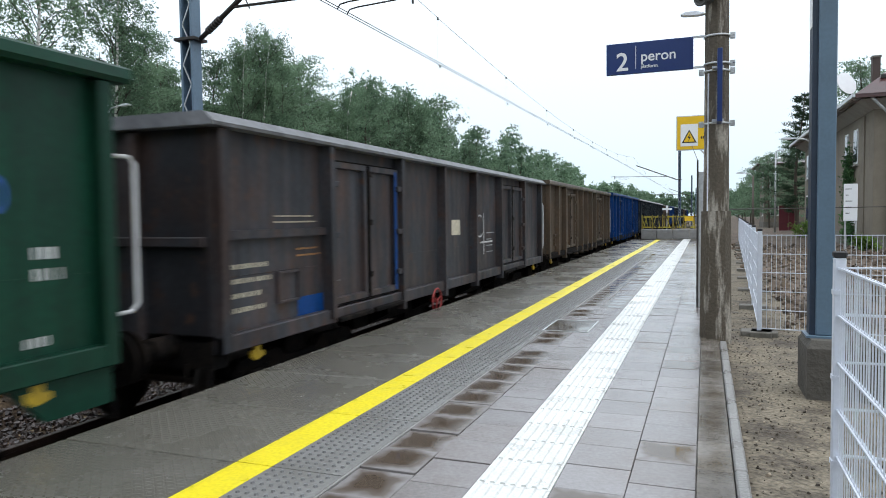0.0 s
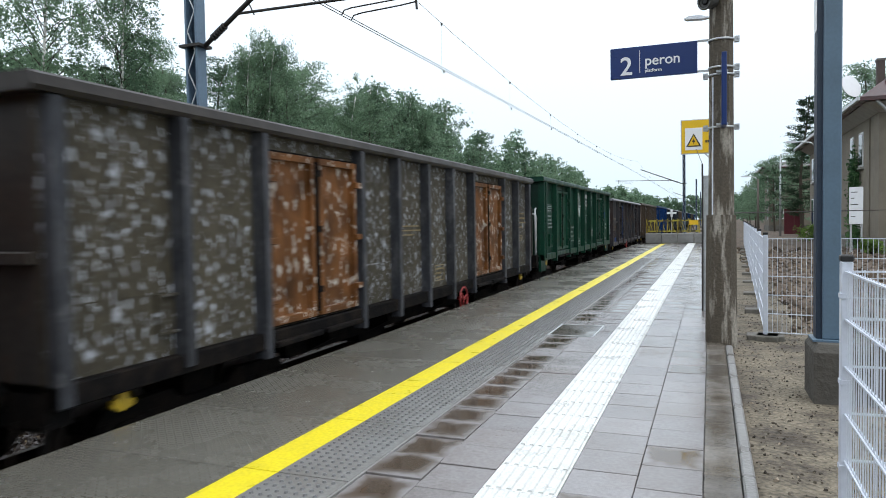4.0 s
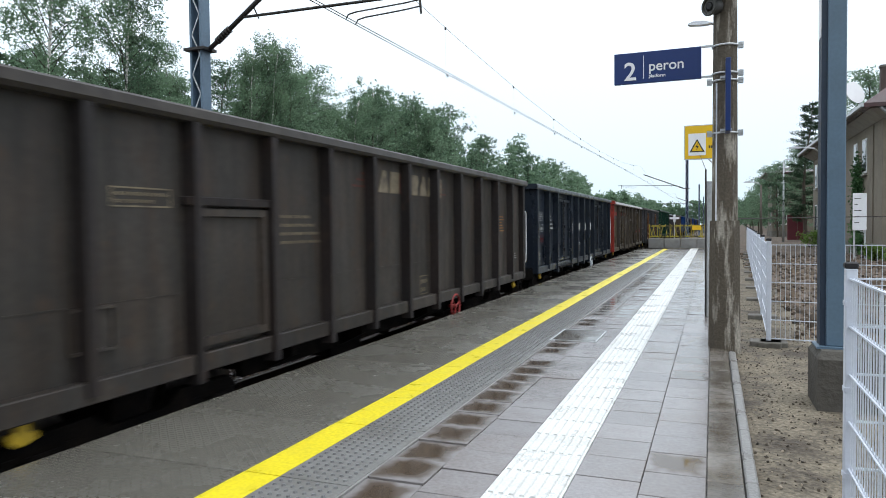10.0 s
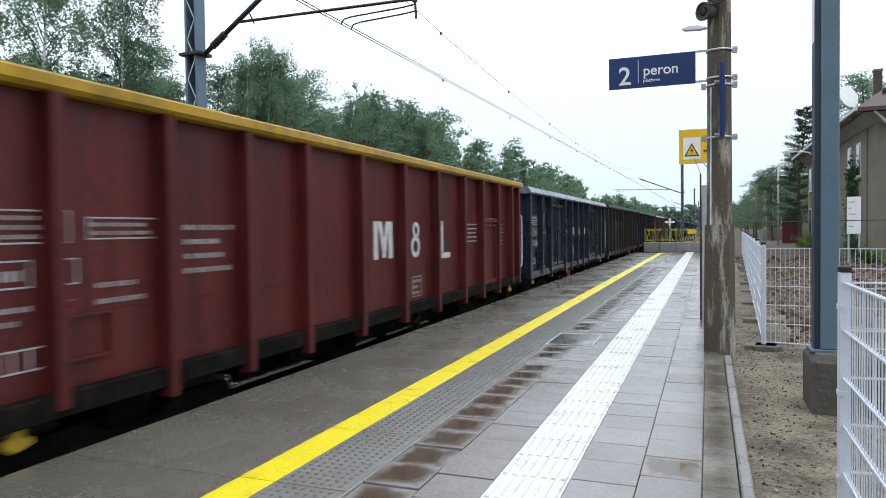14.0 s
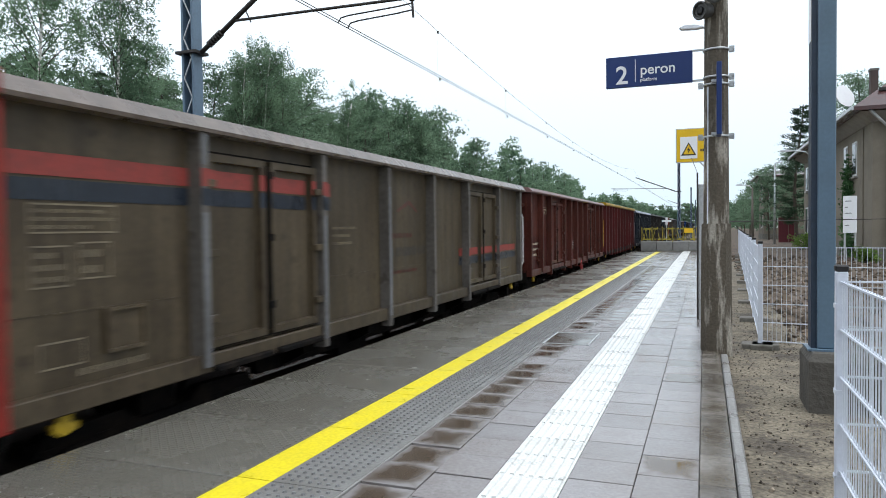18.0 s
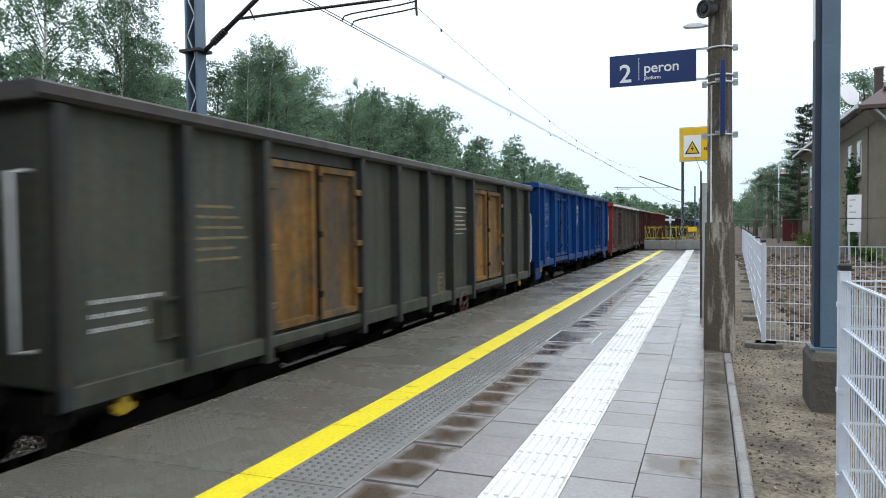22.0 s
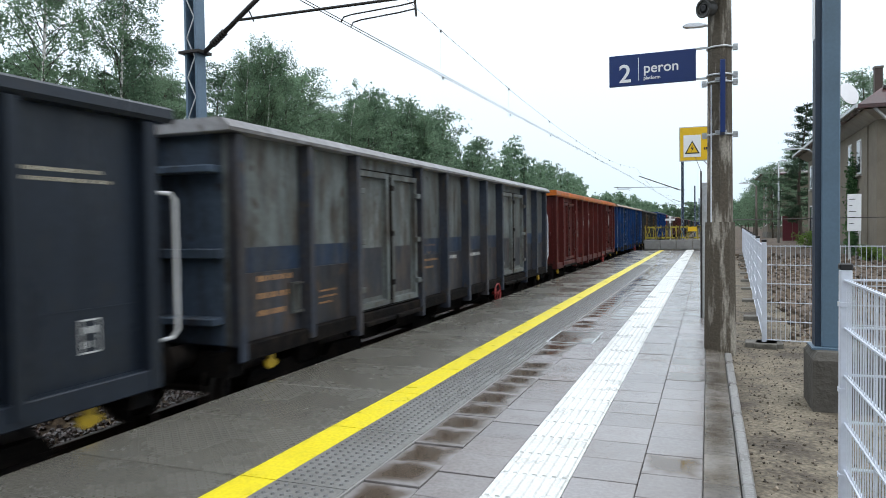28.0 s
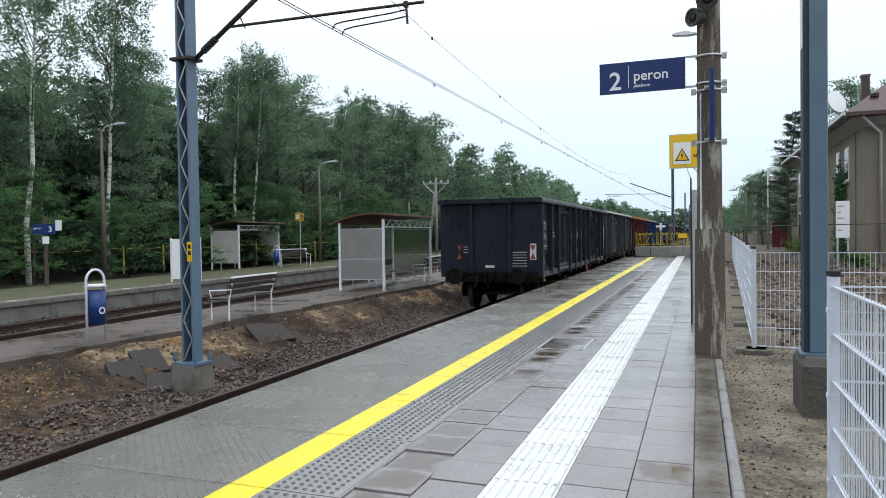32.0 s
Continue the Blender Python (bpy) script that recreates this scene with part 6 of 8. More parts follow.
# ---- mesh fences ----
fence_white = mat("fence_white", (0.68, 0.72, 0.80), 0.4, 0.1, dirt=(0.5, 0.53, 0.58), scale=5, amount=0.3, grain=0.06)
def fence_panel(t, length, h=1.12, z0=0.06):
    """Welded mesh: upright wires and paired cross wires."""
    bm = bmesh.new()
    n = int(length / 0.05)
    for i in range(n + 1):
        x = i * length / n
        box(bm, x - 0.0025, x + 0.0025, -0.0025, 0.0025, z0, z0 + h)
    tagged(part("wire_mesh", bm, fence_white, t), kind="stuff")
    bm = bmesh.new()
    for k in range(6):
        z = z0 + 0.012 + k * (h - 0.02) / 5
        for s in (-0.006, 0.006):
            box(bm, 0, length, s - 0.004, s + 0.004, z - 0.004, z + 0.004)
    tagged(part("cross_wire", bm, fence_white, t), kind="stuff")


def fence_post(t, x, h=1.22):
    p = part("post", one(x - 0.025, x + 0.025, -0.025, 0.025, -0.1, h, 0.005), fence_white, t)
    part("cap", one(x - 0.028, x + 0.028, -0.028, 0.028, h, h + 0.03, 0.006), black, p)
    for z in (0.25, 0.65, 1.05):
        part("clip", one(x - 0.0262, x + 0.03, -0.0285, 0.02, z, z + 0.022), fence_white, p)


def fence(x, y, rz, spans, label, foot=True, first=0):
    t = thing("mesh_fence", (x, y, -0.06), label, "fence", "mesh fences", rz)
    for i in range(spans):
        sub = new("fence_panel")
        sub.parent = t
        sub.location = (i * 2.5, 0, 0)
        fence_panel(sub, 2.5)
        if foot:
            part("concrete_foot", one(i * 2.5 - 0.12, i * 2.5 + 0.12, -0.2, 0.2, -0.06, 0.05, 0.01), old_concrete, t)
    for i in range(first, spans + 1):
        fence_post(t, i * 2.5)
    return t


fence(0.62, 3.72, -90, 2, "white welded mesh fence panels along the platform edge", False)
fence(0.645, 3.72, 2, 4, "white welded mesh fence running away from the platform", False, 1)
fence(0.64, 9.0, 88, 12, "white welded mesh fence along the platform edge")
fence(0.67, 9.02, -8, 4, "white welded mesh fence across the rubble strip", True, 1)

# ---- catenary ----
lat_blue = mat("lattice_blue", (0.115, 0.18, 0.25), 0.5, dirt=(0.08, 0.12, 0.17), scale=4, amount=0.4, grain=0.08)
def lattice_mast(x, y, h, label):
    t = thing("catenary_mast", (x, y, -0.98), label, "catenary mast", "catenary masts")
    bm = bmesh.new()
    lo = [bm.verts.new((sx * 0.24, sy * 0.24, 0)) for sx, sy in ((-1, -1), (1, -1), (1, 1), (-1, 1))]
    hi = [bm.verts.new((v.co.x * 0.85, v.co.y * 0.85, 0.42)) for v in lo]
    for k in range(4):
        bm.faces.new((lo[k], lo[(k + 1) % 4], hi[(k + 1) % 4], hi[k]))
    bm.faces.new(hi)
    part("foundation", bm, old_concrete, t)
    w0, w1 = 0.095, 0.09
    for sx in (-1, 1):
        bm = bmesh.new()
        v = []
        for z, w in ((0.42, w0), (h, w1)):
            for y0, y1 in ((-0.10, 0.10),):
                v += [bm.verts.new((sx * w - 0.018, y0, z)), bm.verts.new((sx * w + 0.018, y0, z)), bm.verts.new((sx * w + 0.018, y1, z)), bm.verts.new((sx * w - 0.018, y1, z))]
        for k in range(4):
            bm.faces.new((v[k], v[(k + 1) % 4], v[4 + (k + 1) % 4], v[4 + k]))
        bm.faces.new(v[4:]), bm.faces.new(v[3::-1])
        part("chord", bm, lat_blue, t)
    part("web", one(-w1 + 0.018, w1 - 0.018, 0.06, 0.066, 0.46, h), mat("web_blue", (0.03, 0.05, 0.10), 0.5, dirt=(0.02, 0.035, 0.07), scale=4), t)
    n = int((h - 0.5) / 0.3)
    for side in (-1, 1):
        bm = bmesh.new()
        for i in range(n):
            z = 0.5 + i * 0.3
            w = w0 + (w1 - w0) * z / h - 0.02
            s = 1 if i % 2 else -1
            tube(bm, [(s * w, side * 0.088, z), (-s * w, side * 0.088, z + 0.3)], 0.011, 4)
        tagged(part("lacing", bm, galv if side < 0 else lat_blue, t), kind="stuff")
    bm = bmesh.new()
    box(bm, -0.22, 0.22, -0.2, 0.2, 0.42, 0.46)
    for sx in (-0.19, 0.19):
        for sy in (-0.16, 0.16):
            tube(bm, [(sx, sy, 0.44), (sx, sy, 0.62)], 0.018, 6)
            box(bm, sx - 0.03, sx + 0.03, sy - 0.03, sy + 0.03, 0.5, 0.54)
    part("base_plate", bm, lat_blue, t)
    return t


m1 = lattice_mast(-7.3, 8.72, 8.4, "blue-grey lattice catenary mast on a concrete foundation")
part("yellow_plate", one(0.03, 0.12, -0.107, -0.102, 2.0, 2.3), sign_yellow, m1, "yellow plate with unreadable black bars")
bm = bmesh.new()
for z in (2.1, 2.2):
    box(bm, 0.05, 0.10, -0.1105, -0.1075, z, z + 0.06)
part("plate_bars", bm, black, m1)


def cantilever(t, reach, s=1):
    """Bracket tube with insulator, registration tube and steady arm; heights over the mast's foot."""
    part("collar", one(-0.19, 0.19, -0.15, 0.15, 5.06, 5.10), dark_steel, t)
    a, b = Vector((s * 0.18, 0, 5.08)), Vector((s * reach, 0, 6.3))
    d = (b - a).normalized()
    part("bracket_tube", rod([a, b], 0.036, 8), dark_steel, t)
    for k in range(6):
        c = a + d * (0.18 + k * 0.05)
        part("insulator_disc", rod([c, c + d * 0.03], 0.055, 12), dark_steel, t)
    part("registration_tube", rod([a + d * 0.72, (s * (reach + 1.98), 0, 5.46)], 0.021, 8), dark_steel, t)
    part("tube_hanger", rod([a + d * 0.98, a + d * 0.98 + Vector((s * 0.1, 0, -0.2))], 0.01, 5), dark_steel, t)
    part("steady_drop", rod([(s * (reach + 1.72), 0, 5.5), (s * (reach + 1.74), 0, 5.2)], 0.017, 6), dark_steel, t)
    part("drop_clamp", one(s * (reach + 1.72) - 0.03, s * (reach + 1.72) + 0.03, -0.03, 0.03, 5.42, 5.5, 0.006), dark_steel, t)
    for x0, z0 in ((0.6, 5.31), (0.75, 5.22)):
        part("steady_arm", rod([(s * (reach + 1.72), 0, z0 + 0.08), (s * (reach + 1.5), 0, z0 + 0.06), (s * (reach + x0 + 0.16), 0, z0 + 0.03), (s * (reach + x0 + 0.04), 0, z0 + 0.01), (s * (reach + x0), 0, z0 - 0.05)], 0.01, 6), dark_steel, t)


cantilever(m1, 1.94)
for y in (58, 112, 166):
    far = lattice_mast(-1.85, y, 8.2, "grey catenary mast far up the line")
    cantilever(far, 3.3, -1)


def wire(name, pts, r=0.009):
    return tagged(part(name, rod(pts, r, 5), dark_steel), "thin dark overhead wire above the track", "wire", "overhead wires")


def sag(f, lo=5.1, hi=6.0):
    return hi - (hi - lo) * 4 * f * (1 - f)


SPANS = [-30, 8.72, 58, 112, 166, 300]
for dx in (0.0, 0.07):
    wire("contact_wire", [(TRACK + dx + o, y, 4.60 + 0.012 * min(max(y - 20, 0), 38)) for o, y in zip((0.1, 0.05, -0.1, 0.1, -0.1, 0), SPANS)], 0.0065)
pts = []
for ya, yb in zip(SPANS, SPANS[1:]):
    pts += [(TRACK, ya + (yb - ya) * k / 8, sag(k / 8)) for k in range(8)]
wire("messenger_wire", pts, 0.0045)
bm = bmesh.new()
for ya, yb in zip(SPANS, SPANS[1:]):
    for k in range(1, 9):
        y = ya + (yb - ya) * k / 9
        z = 4.60 + 0.012 * min(max(y - 20, 0), 38)
        tube(bm, [(TRACK, y, sag(k / 9)), (TRACK - 0.02, y, z)], 0.0012, 4)
        box(bm, TRACK + 0.02, TRACK + 0.05, y - 0.02, y + 0.02, z - 0.01, z + 0.05)
        box(bm, TRACK - 0.015, TRACK + 0.015, y - 0.02, y + 0.02, sag(k / 9) - 0.04, sag(k / 9) + 0.015)
tagged(part("droppers", bm, dark_steel), "thin droppers between the overhead wires", "wire", kind="stuff")

# ---- far end of the platform ----
barrier = thing("barrier", (0, PLAT_END + 0.3, 0), "concrete barrier with yellow and black warning tape", "barrier")
for i in range(4):
    part("concrete_block", one(-3.3 + i * 0.85, -2.47 + i * 0.85, -0.2, 0.2, 0.0, 0.55, 0.03), concrete, barrier)
for i in range(7):
    part("post", rod([(-3.25 + i * 0.55, 0, 0.5), (-3.25 + i * 0.55, 0, 1.35)], 0.03, 6), mat("barrier_yellow", (0.32, 0.24, 0.03), 0.6), barrier)
tape = mat("tape_yellow", (0.36, 0.3, 0.03), 0.5, dirt=(0.02, 0.02, 0.02), scale=7, stretch=(1, 1, 0.2), amount=0.9, spread=0.15)
rng = random.Random(8)
for i in range(26):
    x = -3.2 + i * 0.13
    part("tape", rod([(x, -0.05, 0.58 + rng.random() * 0.1), (x + rng.uniform(-.25, .25), -0.06, 1.25 + rng.random() * 0.1)], 0.022, 4), tape, barrier)
part("warning_plate", one(-1.0, -0.55, -0.1, -0.08, 1.0, 1.25), sign_yellow, barrier)
bm = one(-3.2, -0.1, -0.075, -0.055, 0.62, 0.7)
box(bm, -3.2, -0.1, -0.075, -0.055, 1.2, 1.28)
part("tape", bm, tape, barrier)
cross = thing("signal_board", (-2.3, 48, -0.9), "small white cross-shaped board on a thin post", "sign")
part("post", rod([(0, 0, 0), (0, 0, 2.55)], 0.03, 6), galv, cross)
bm = one(-0.3, 0.3, -0.02, 0.02, 2.55, 2.68)
box(bm, -0.07, 0.07, -0.025, 0.015, 2.38, 2.85)
part("board", bm, sign_white, cross)

# ---- old island platform ----
asphalt = mat("asphalt_old", (0.118, 0.094, 0.08), 0.55, dirt=(0.055, 0.043, 0.036), scale=1.2, amount=0.8, bump=0.6, bump_scale=40, wet=0.35, spec=0.4)
bm = bmesh.new()
rng = random.Random(3)
n = 150
def dug_edge(y):
    return -9.05 - 0.03 * (15 - min(y, 40)) + 0.25 * noise.noise((0, y * 0.6, 1)) + 0.1 * noise.noise((0, y * 2.3, 5))


rows = []
for i in range(n + 1):
    y = -5 + i * 0.5
    rows.append([bm.verts.new(p) for p in ((dug_edge(y), y, -0.5), (dug_edge(y), y, -0.36), (-11.3, y, -0.36), (-11.3, y, -0.95))])
for u, v in zip(rows, rows[1:]):
    for k in range(4):
        bm.faces.new((u[k], u[(k + 1) % 4], v[(k + 1) % 4], v[k]))
bm.faces.new(rows[0]), bm.faces.new(rows[-1])
tagged(part("old_platform", bm, asphalt), "cracked old asphalt platform with a dug-off edge", "platform", kind="structure")

bench_wood = mat("bench_wood", (0.045, 0.032, 0.028), 0.5, dirt=(0.08, 0.06, 0.05), scale=8, stretch=(6, 1, 6), wet=0.2)
def bench(at, rz, label="slatted station bench with a pale steel frame"):
    t = thing("bench", at, label, "bench", "station benches", rz)
    for x in (-0.85, 0.85):
        bm = rod([(x, -0.2, 0), (x, -0.2, 0.43), (x, 0.24, 0.43)], 0.022, 6)
        tube(bm, [(x, 0.22, 0), (x, 0.22, 0.43), (x, 0.32, 0.88)], 0.022, 6)
        tube(bm, [(x, -0.2, 0.42), (x, -0.24, 0.62), (x, 0.26, 0.64)], 0.018, 6)
        part("side_frame", bm, white_paint, t)
    for k in range(4):
        part("seat_slat", one(-0.95, 0.95, -0.24 + k * 0.12, -0.14 + k * 0.12, 0.44, 0.47, 0.006), bench_wood, t)
    for k in range(3):
        part("back_slat", one(-0.95, 0.95, 0.235 + k * 0.035, 0.265 + k * 0.035, 0.55 + k * 0.12, 0.64 + k * 0.12, 0.006), bench_wood, t)
    part("back_rail", rod([(-0.93, 0.33, 0.9), (0.93, 0.33, 0.9)], 0.022, 6), white_paint, t)
    return t


bench((-9.45, 12.9, -0.36), -86)
bench((-9.75, 24.6, -0.36), -86)
bin_blue = mat("bin_blue", (0.012, 0.04, 0.19), 0.4, dirt=(0.01, 0.03, 0.12), scale=6, amount=0.3)
lb = thing("litter_bin", (-9.72, 9.18, -0.36), "blue litter bin hung in a white hoop frame", "litter bin", rz=92)
hoop = [(-0.2, 0, 0), (-0.2, 0, 1.02)] + [(0.2 * math.cos(a), 0, 1.02 + 0.2 * math.sin(a)) for a in (math.pi * (1 - k / 10) for k in range(1, 10))] + [(0.2, 0, 1.02), (0.2, 0, 0)]
part("hoop", rod(hoop, 0.022, 8), white_paint, lb)
bm = bmesh.new()
tube(bm, [(0, 0, 0.28), (0, 0, 0.86)], 0.165, 16)
part("bucket", bm, bin_blue, lb)
bm = rod([(0, 0, 0.93), (0, 0, 0.97)], 0.2, 16, 0.12)
part("lid", bm, white_paint, lb)
part("emblem", ring_bm(0, 0.52, 0.06, 0.022, 0.166), sign_white, lb).rotation_euler = (0, 0, radians(-100))

pane = glass("shelter_glass", (0.75, 0.78, 0.74), 0.25)
roof_brown = mat("roof_brown", (0.10, 0.05, 0.035), 0.7, dirt=(0.06, 0.035, 0.03), scale=3, bump=0.4)
panel_grey = mat("panel_grey", (0.22, 0.215, 0.205), 0.5, dirt=(0.28, 0.27, 0.25), scale=2, amount=0.5)
panel_pale = mat("panel_pale", (0.5, 0.47, 0.45), 0.5, dirt=(0.38, 0.34, 0.32), scale=2, amount=0.5)
def shelter(at, rz, length, label, clear=True):
    """Open-fronted waiting shelter: steel posts, bowed roof, lattice beam, bench."""
    t = thing("waiting_shelter", at, label, "shelter", "waiting shelters", rz)
    L = length / 2
    for x in (-L, L):
        for y in (-0.75, 0.75):
            part("post", one(x - 0.035, x + 0.035, y - 0.035, y + 0.035, 0, 2.25 if y < 0 else 2.15), white_paint, t)
    part("post", one(-0.03, 0.03, 0.72, 0.78, 0, 2.15), white_paint, t)
    bm = bmesh.new()
    top = [(-1.05, 2.4), (-0.5, 2.45), (0.1, 2.41), (0.6, 2.3), (0.95, 2.16)]
    prism(bm, top + [(y, z - 0.05) for y, z in top[::-1]], "x", -L - 0.12, L + 0.2)
    part("roof", bm, roof_brown, t)
    for y in (-0.75,):
        bm = rod([(-L, y, 2.22), (L, y, 2.22)], 0.02, 6)
        tube(bm, [(-L, y, 2.0), (L, y, 2.0)], 0.02, 6)
        k = int(length / 0.25)
        for i in range(k):
            x0 = -L + i * length / k
            s = 2.0 if i % 2 else 2.22
            tube(bm, [(x0, y, s), (x0 + length / k, y, 4.22 - s)], 0.012, 5)
        part("lattice_beam", bm, white_paint, t)
    for x in (-L, L):
        part("side_pane", one(x - 0.006, x + 0.006, -0.7, 0.7, 0.35, 1.95), pane if clear and x > 0 else panel_grey if clear else panel_pale, t)
        for z in (0.35, 1.0, 1.95):
            part("glazing_bar", one(x - 0.01, x + 0.01, -0.72, 0.72, z - 0.008, z + 0.008), white_paint, t)
    nb = 3
    for i in range(nb):
        a, b = -L + 0.05 + i * (length - 0.1) / nb, -L + 0.05 + (i + 1) * (length - 0.1) / nb - 0.03
        part("back_pane", one(a, b, 0.74, 0.755, 0.35, 2.05), pane if clear and i else panel_grey if clear else panel_pale, t)
    part("seat", one(-L + 0.3, L - 0.3, 0.3, 0.65, 0.42, 0.46, 0.008), bench_wood, t)
    part("seat_back", one(-L + 0.3, L - 0.3, 0.64, 0.67, 0.65, 0.85, 0.008), bench_wood, t)
    for x in (-L + 0.4, 0, L - 0.4):
        part("seat_leg", rod([(x, 0.5, 0), (x, 0.5, 0.42)], 0.025, 6), white_paint, t)
    return t


shelter((-10.0, 21.85, -0.36), 92, 4.4, "open waiting shelter with a brown roof on pale posts")
shelter((-22.4, 30.9, -0.25), 97, 4.3, "pale grey waiting shelter under a brown roof on the far platform", False)

# ---- far platform ----
plat3_top = mat("mossy_top", (0.095, 0.095, 0.05), 0.9, dirt=(0.045, 0.06, 0.02), scale=1.2, amount=0.8, bump=0.5, bump_scale=25)
bm = bmesh.new()
box(bm, -4.6, -0.02, -30, 90, -0.9, -0.03)
p3 = tagged(part("far_platform", bm, plat3_top), "mossy far platform with a concrete edge wall", "platform", kind="structure")
p3.matrix_basis = pose(-15.9, 0, -0.18, 0, 0, 2.9)
bm = one(0, 0.14, 0.004, 1.99, -0.85, -0.14)
wall_mesh = finish("wall_panel", bm, mat("wall_stained", (0.17, 0.165, 0.155), 0.8, dirt=(0.07, 0.066, 0.058), scale=1.5, amount=0.8, stretch=(1, 1, 0.5), bump=0.3))
bm = one(-0.3, 0.2, 0.004, 1.99, -0.14, 0.0, 0.01)
cope_mesh = finish("coping", bm, old_concrete)
bm = one(-0.02, 0.17, 0, 0.13, 0.002, 0.02)
dash_mesh = finish("white_dash", bm, mark_cream)
for k in range(40):
    piece("wall_panel", wall_mesh, p3, (0, -10 + 2 * k, 0))
    cp = piece("coping", cope_mesh, p3, (0, -10 + 2 * k, 0))
    piece("white_dash", dash_mesh, cp, (0, 0.8, 0))

s3 = thing("platform_sign", (-20.9, 17.6, -0.2), "blue platform sign with a white numeral on a brown post", "sign")
part("post", one(-0.05, 0.05, -0.05, 0.05, 0, 2.4), mat("post_brown", (0.09, 0.06, 0.05), 0.7), s3)
part("panel", one(-0.4, 0.33, -0.09, -0.06, 1.78, 2.13), sign_blue, s3)
poly_text("3", 0.26, sign_white, s3, (0.1, -0.095, 1.86), (radians(90), 0, 0), "numeral")
poly_text("peron", 0.1, sign_white, s3, (-0.35, -0.095, 1.95), (radians(90), 0, 0), "word")
part("camera_box", one(0.33, 0.5, -0.1, 0.02, 1.9, 2.25), white_paint, s3)
part("red_plate", one(-0.08, 0.12, -0.09, -0.055, 1.45, 1.7), sign_white, s3)
s3.rotation_euler = (0, 0, radians(35))
board = thing("notice_board", (-17.4, 20.4, -0.2), "white notice board on two posts", "notice board", rz=35)
for x in (-0.5, 0.5):
    part("post", one(x - 0.03, x + 0.03, -0.03, 0.03, 0, 1.6), white_paint, board)
part("panel", one(-0.47, 0.47, -0.02, 0.02, 0.1, 1.55, 0.006), sign_white, board)
ys3 = thing("warning_sign", (-20.6, 33.2, -0.2), "small yellow warning sign on a thin post", "sign", rz=30)
part("post", rod([(0.03, 0.04, 0), (0.03, 0.04, 2.75), (-0.08, 0.04, 2.95)], 0.03, 6), galv, ys3)
part("panel", one(-0.24, 0.24, -0.02, 0.02, 2.45, 2.87), mat("sign_ochre", (0.45, 0.27, 0.015), 0.5, dirt=(0.3, 0.18, 0.02), scale=6), ys3)
part("white_field", one(-0.17, 0.02, -0.03, -0.02, 2.53, 2.78), mark_cream, ys3)
bm = bmesh.new()
for i in range(4):
    box(bm, 0.06, 0.2, -0.03, -0.021, 2.52 + i * 0.07, 2.55 + i * 0.07)
part("writing", bm, black, ys3)
wood_pole = mat("pole_dark", (0.14, 0.12, 0.10), 0.8, dirt=(0.08, 0.07, 0.06), scale=3, stretch=(4, 4, 0.5))
street_lamp(-22.3, 21.4, 5.85, 0.75, "tall dark lamp post beside the far platform", wood_pole)
street_lamp(-19.9, 34.2, 5.45, 0.7, "tall dark lamp post further along the far platform", wood_pole)
bench((-20.2, 32.0, -0.2), 60, "slatted bench on the far platform")
lb2 = thing("litter_bin", (-19.7, 29.6, -0.2), "small blue litter bin with a white hoop", "litter bin")
part("hoop", rod([(-0.18, 0, 0), (-0.18, 0, 1.0), (0, 0, 1.15), (0.18, 0, 1.0), (0.18, 0, 0)], 0.03, 8), white_paint, lb2)
part("bucket", rod([(0, 0, 0.3), (0, 0, 0.85)], 0.17, 12), bin_blue, lb2)
tp = thing("warning_tape", (0, 0, 0), "yellow and black warning tape strung between striped posts", "tape")
q = [(-22.6, 9), (-22.8, 17), (-22.9, 23.0), (-22.6, 25), (-21.9, 31), (-21.9, 37), (-22, 45)]
for x, y in q[1:]:
    part("striped_post", rod([(x, y, -0.1), (x, y, 1.1)], 0.04, 6), tape, tp)
for (a, b), (c, d) in zip(q, q[1:]):
    part("tape", rod([(a, b, 1.0), ((a + c) / 2, (b + d) / 2, 0.9), (c, d, 1.0)], 0.014, 5), tape, tp)

# two-pole power line post at the wood's edge
pp = thing("power_pole", (-20.8, 55, -0.3), "grey concrete power pole with cross arms and a stay", "power pole")
part("pole", rod([(0, 0, 0), (0, 0, 6.5)], 0.16, 8, 0.1), concrete, pp)
part("stay", rod([(-0.75, 0, 0), (-0.06, 0, 5.4)], 0.11, 8), concrete, pp)
for e in (-1, 1):
    part("strut", rod([(0, -0.05, 5.0), (e * 1.0, -0.05, 5.95)], 0.035, 6), galv, pp)
for z, w in ((5.95, 1.15),):
    part("cross_arm", one(-w, w, -0.05, 0.05, z, z + 0.1), galv, pp)
    for k in (-1, -0.45, 0.45, 1):
        part("insulator", rod([(w * k * 0.95, 0, z + 0.1), (w * k * 0.95, 0, z + 0.3)], 0.05, 8), white_paint, pp)

# loose slabs on the bank
for x, y, rz, tilt, s in ((-8.25, 8.35, -28, 28, 0.33), (-8.4, 8.98, -30, 24, 0.34), (-7.75, 8.5, -50, 18, 0.27), (-8.25, 11.9, -22, 30, 0.33), (-8.2, 12.45, -18, 28, 0.3), (-7.75, 10.0, -25, 18, 0.3)):
    bm = one(-s, s, -s * 0.7, s * 0.7, -0.04, 0.04, 0.008)
    sl = tagged(part("broken_slab", bm, mat("slab_dark", (0.042, 0.035, 0.031), 0.7, dirt=(0.024, 0.02, 0.017), scale=4, bump=0.3, spec=0.3)), "broken dark paving slab lying on the bank", "slab", "broken slabs")
    sl.matrix_basis = pose(x, y, ground_height(x, y) + 0.06, 0, tilt, rz)

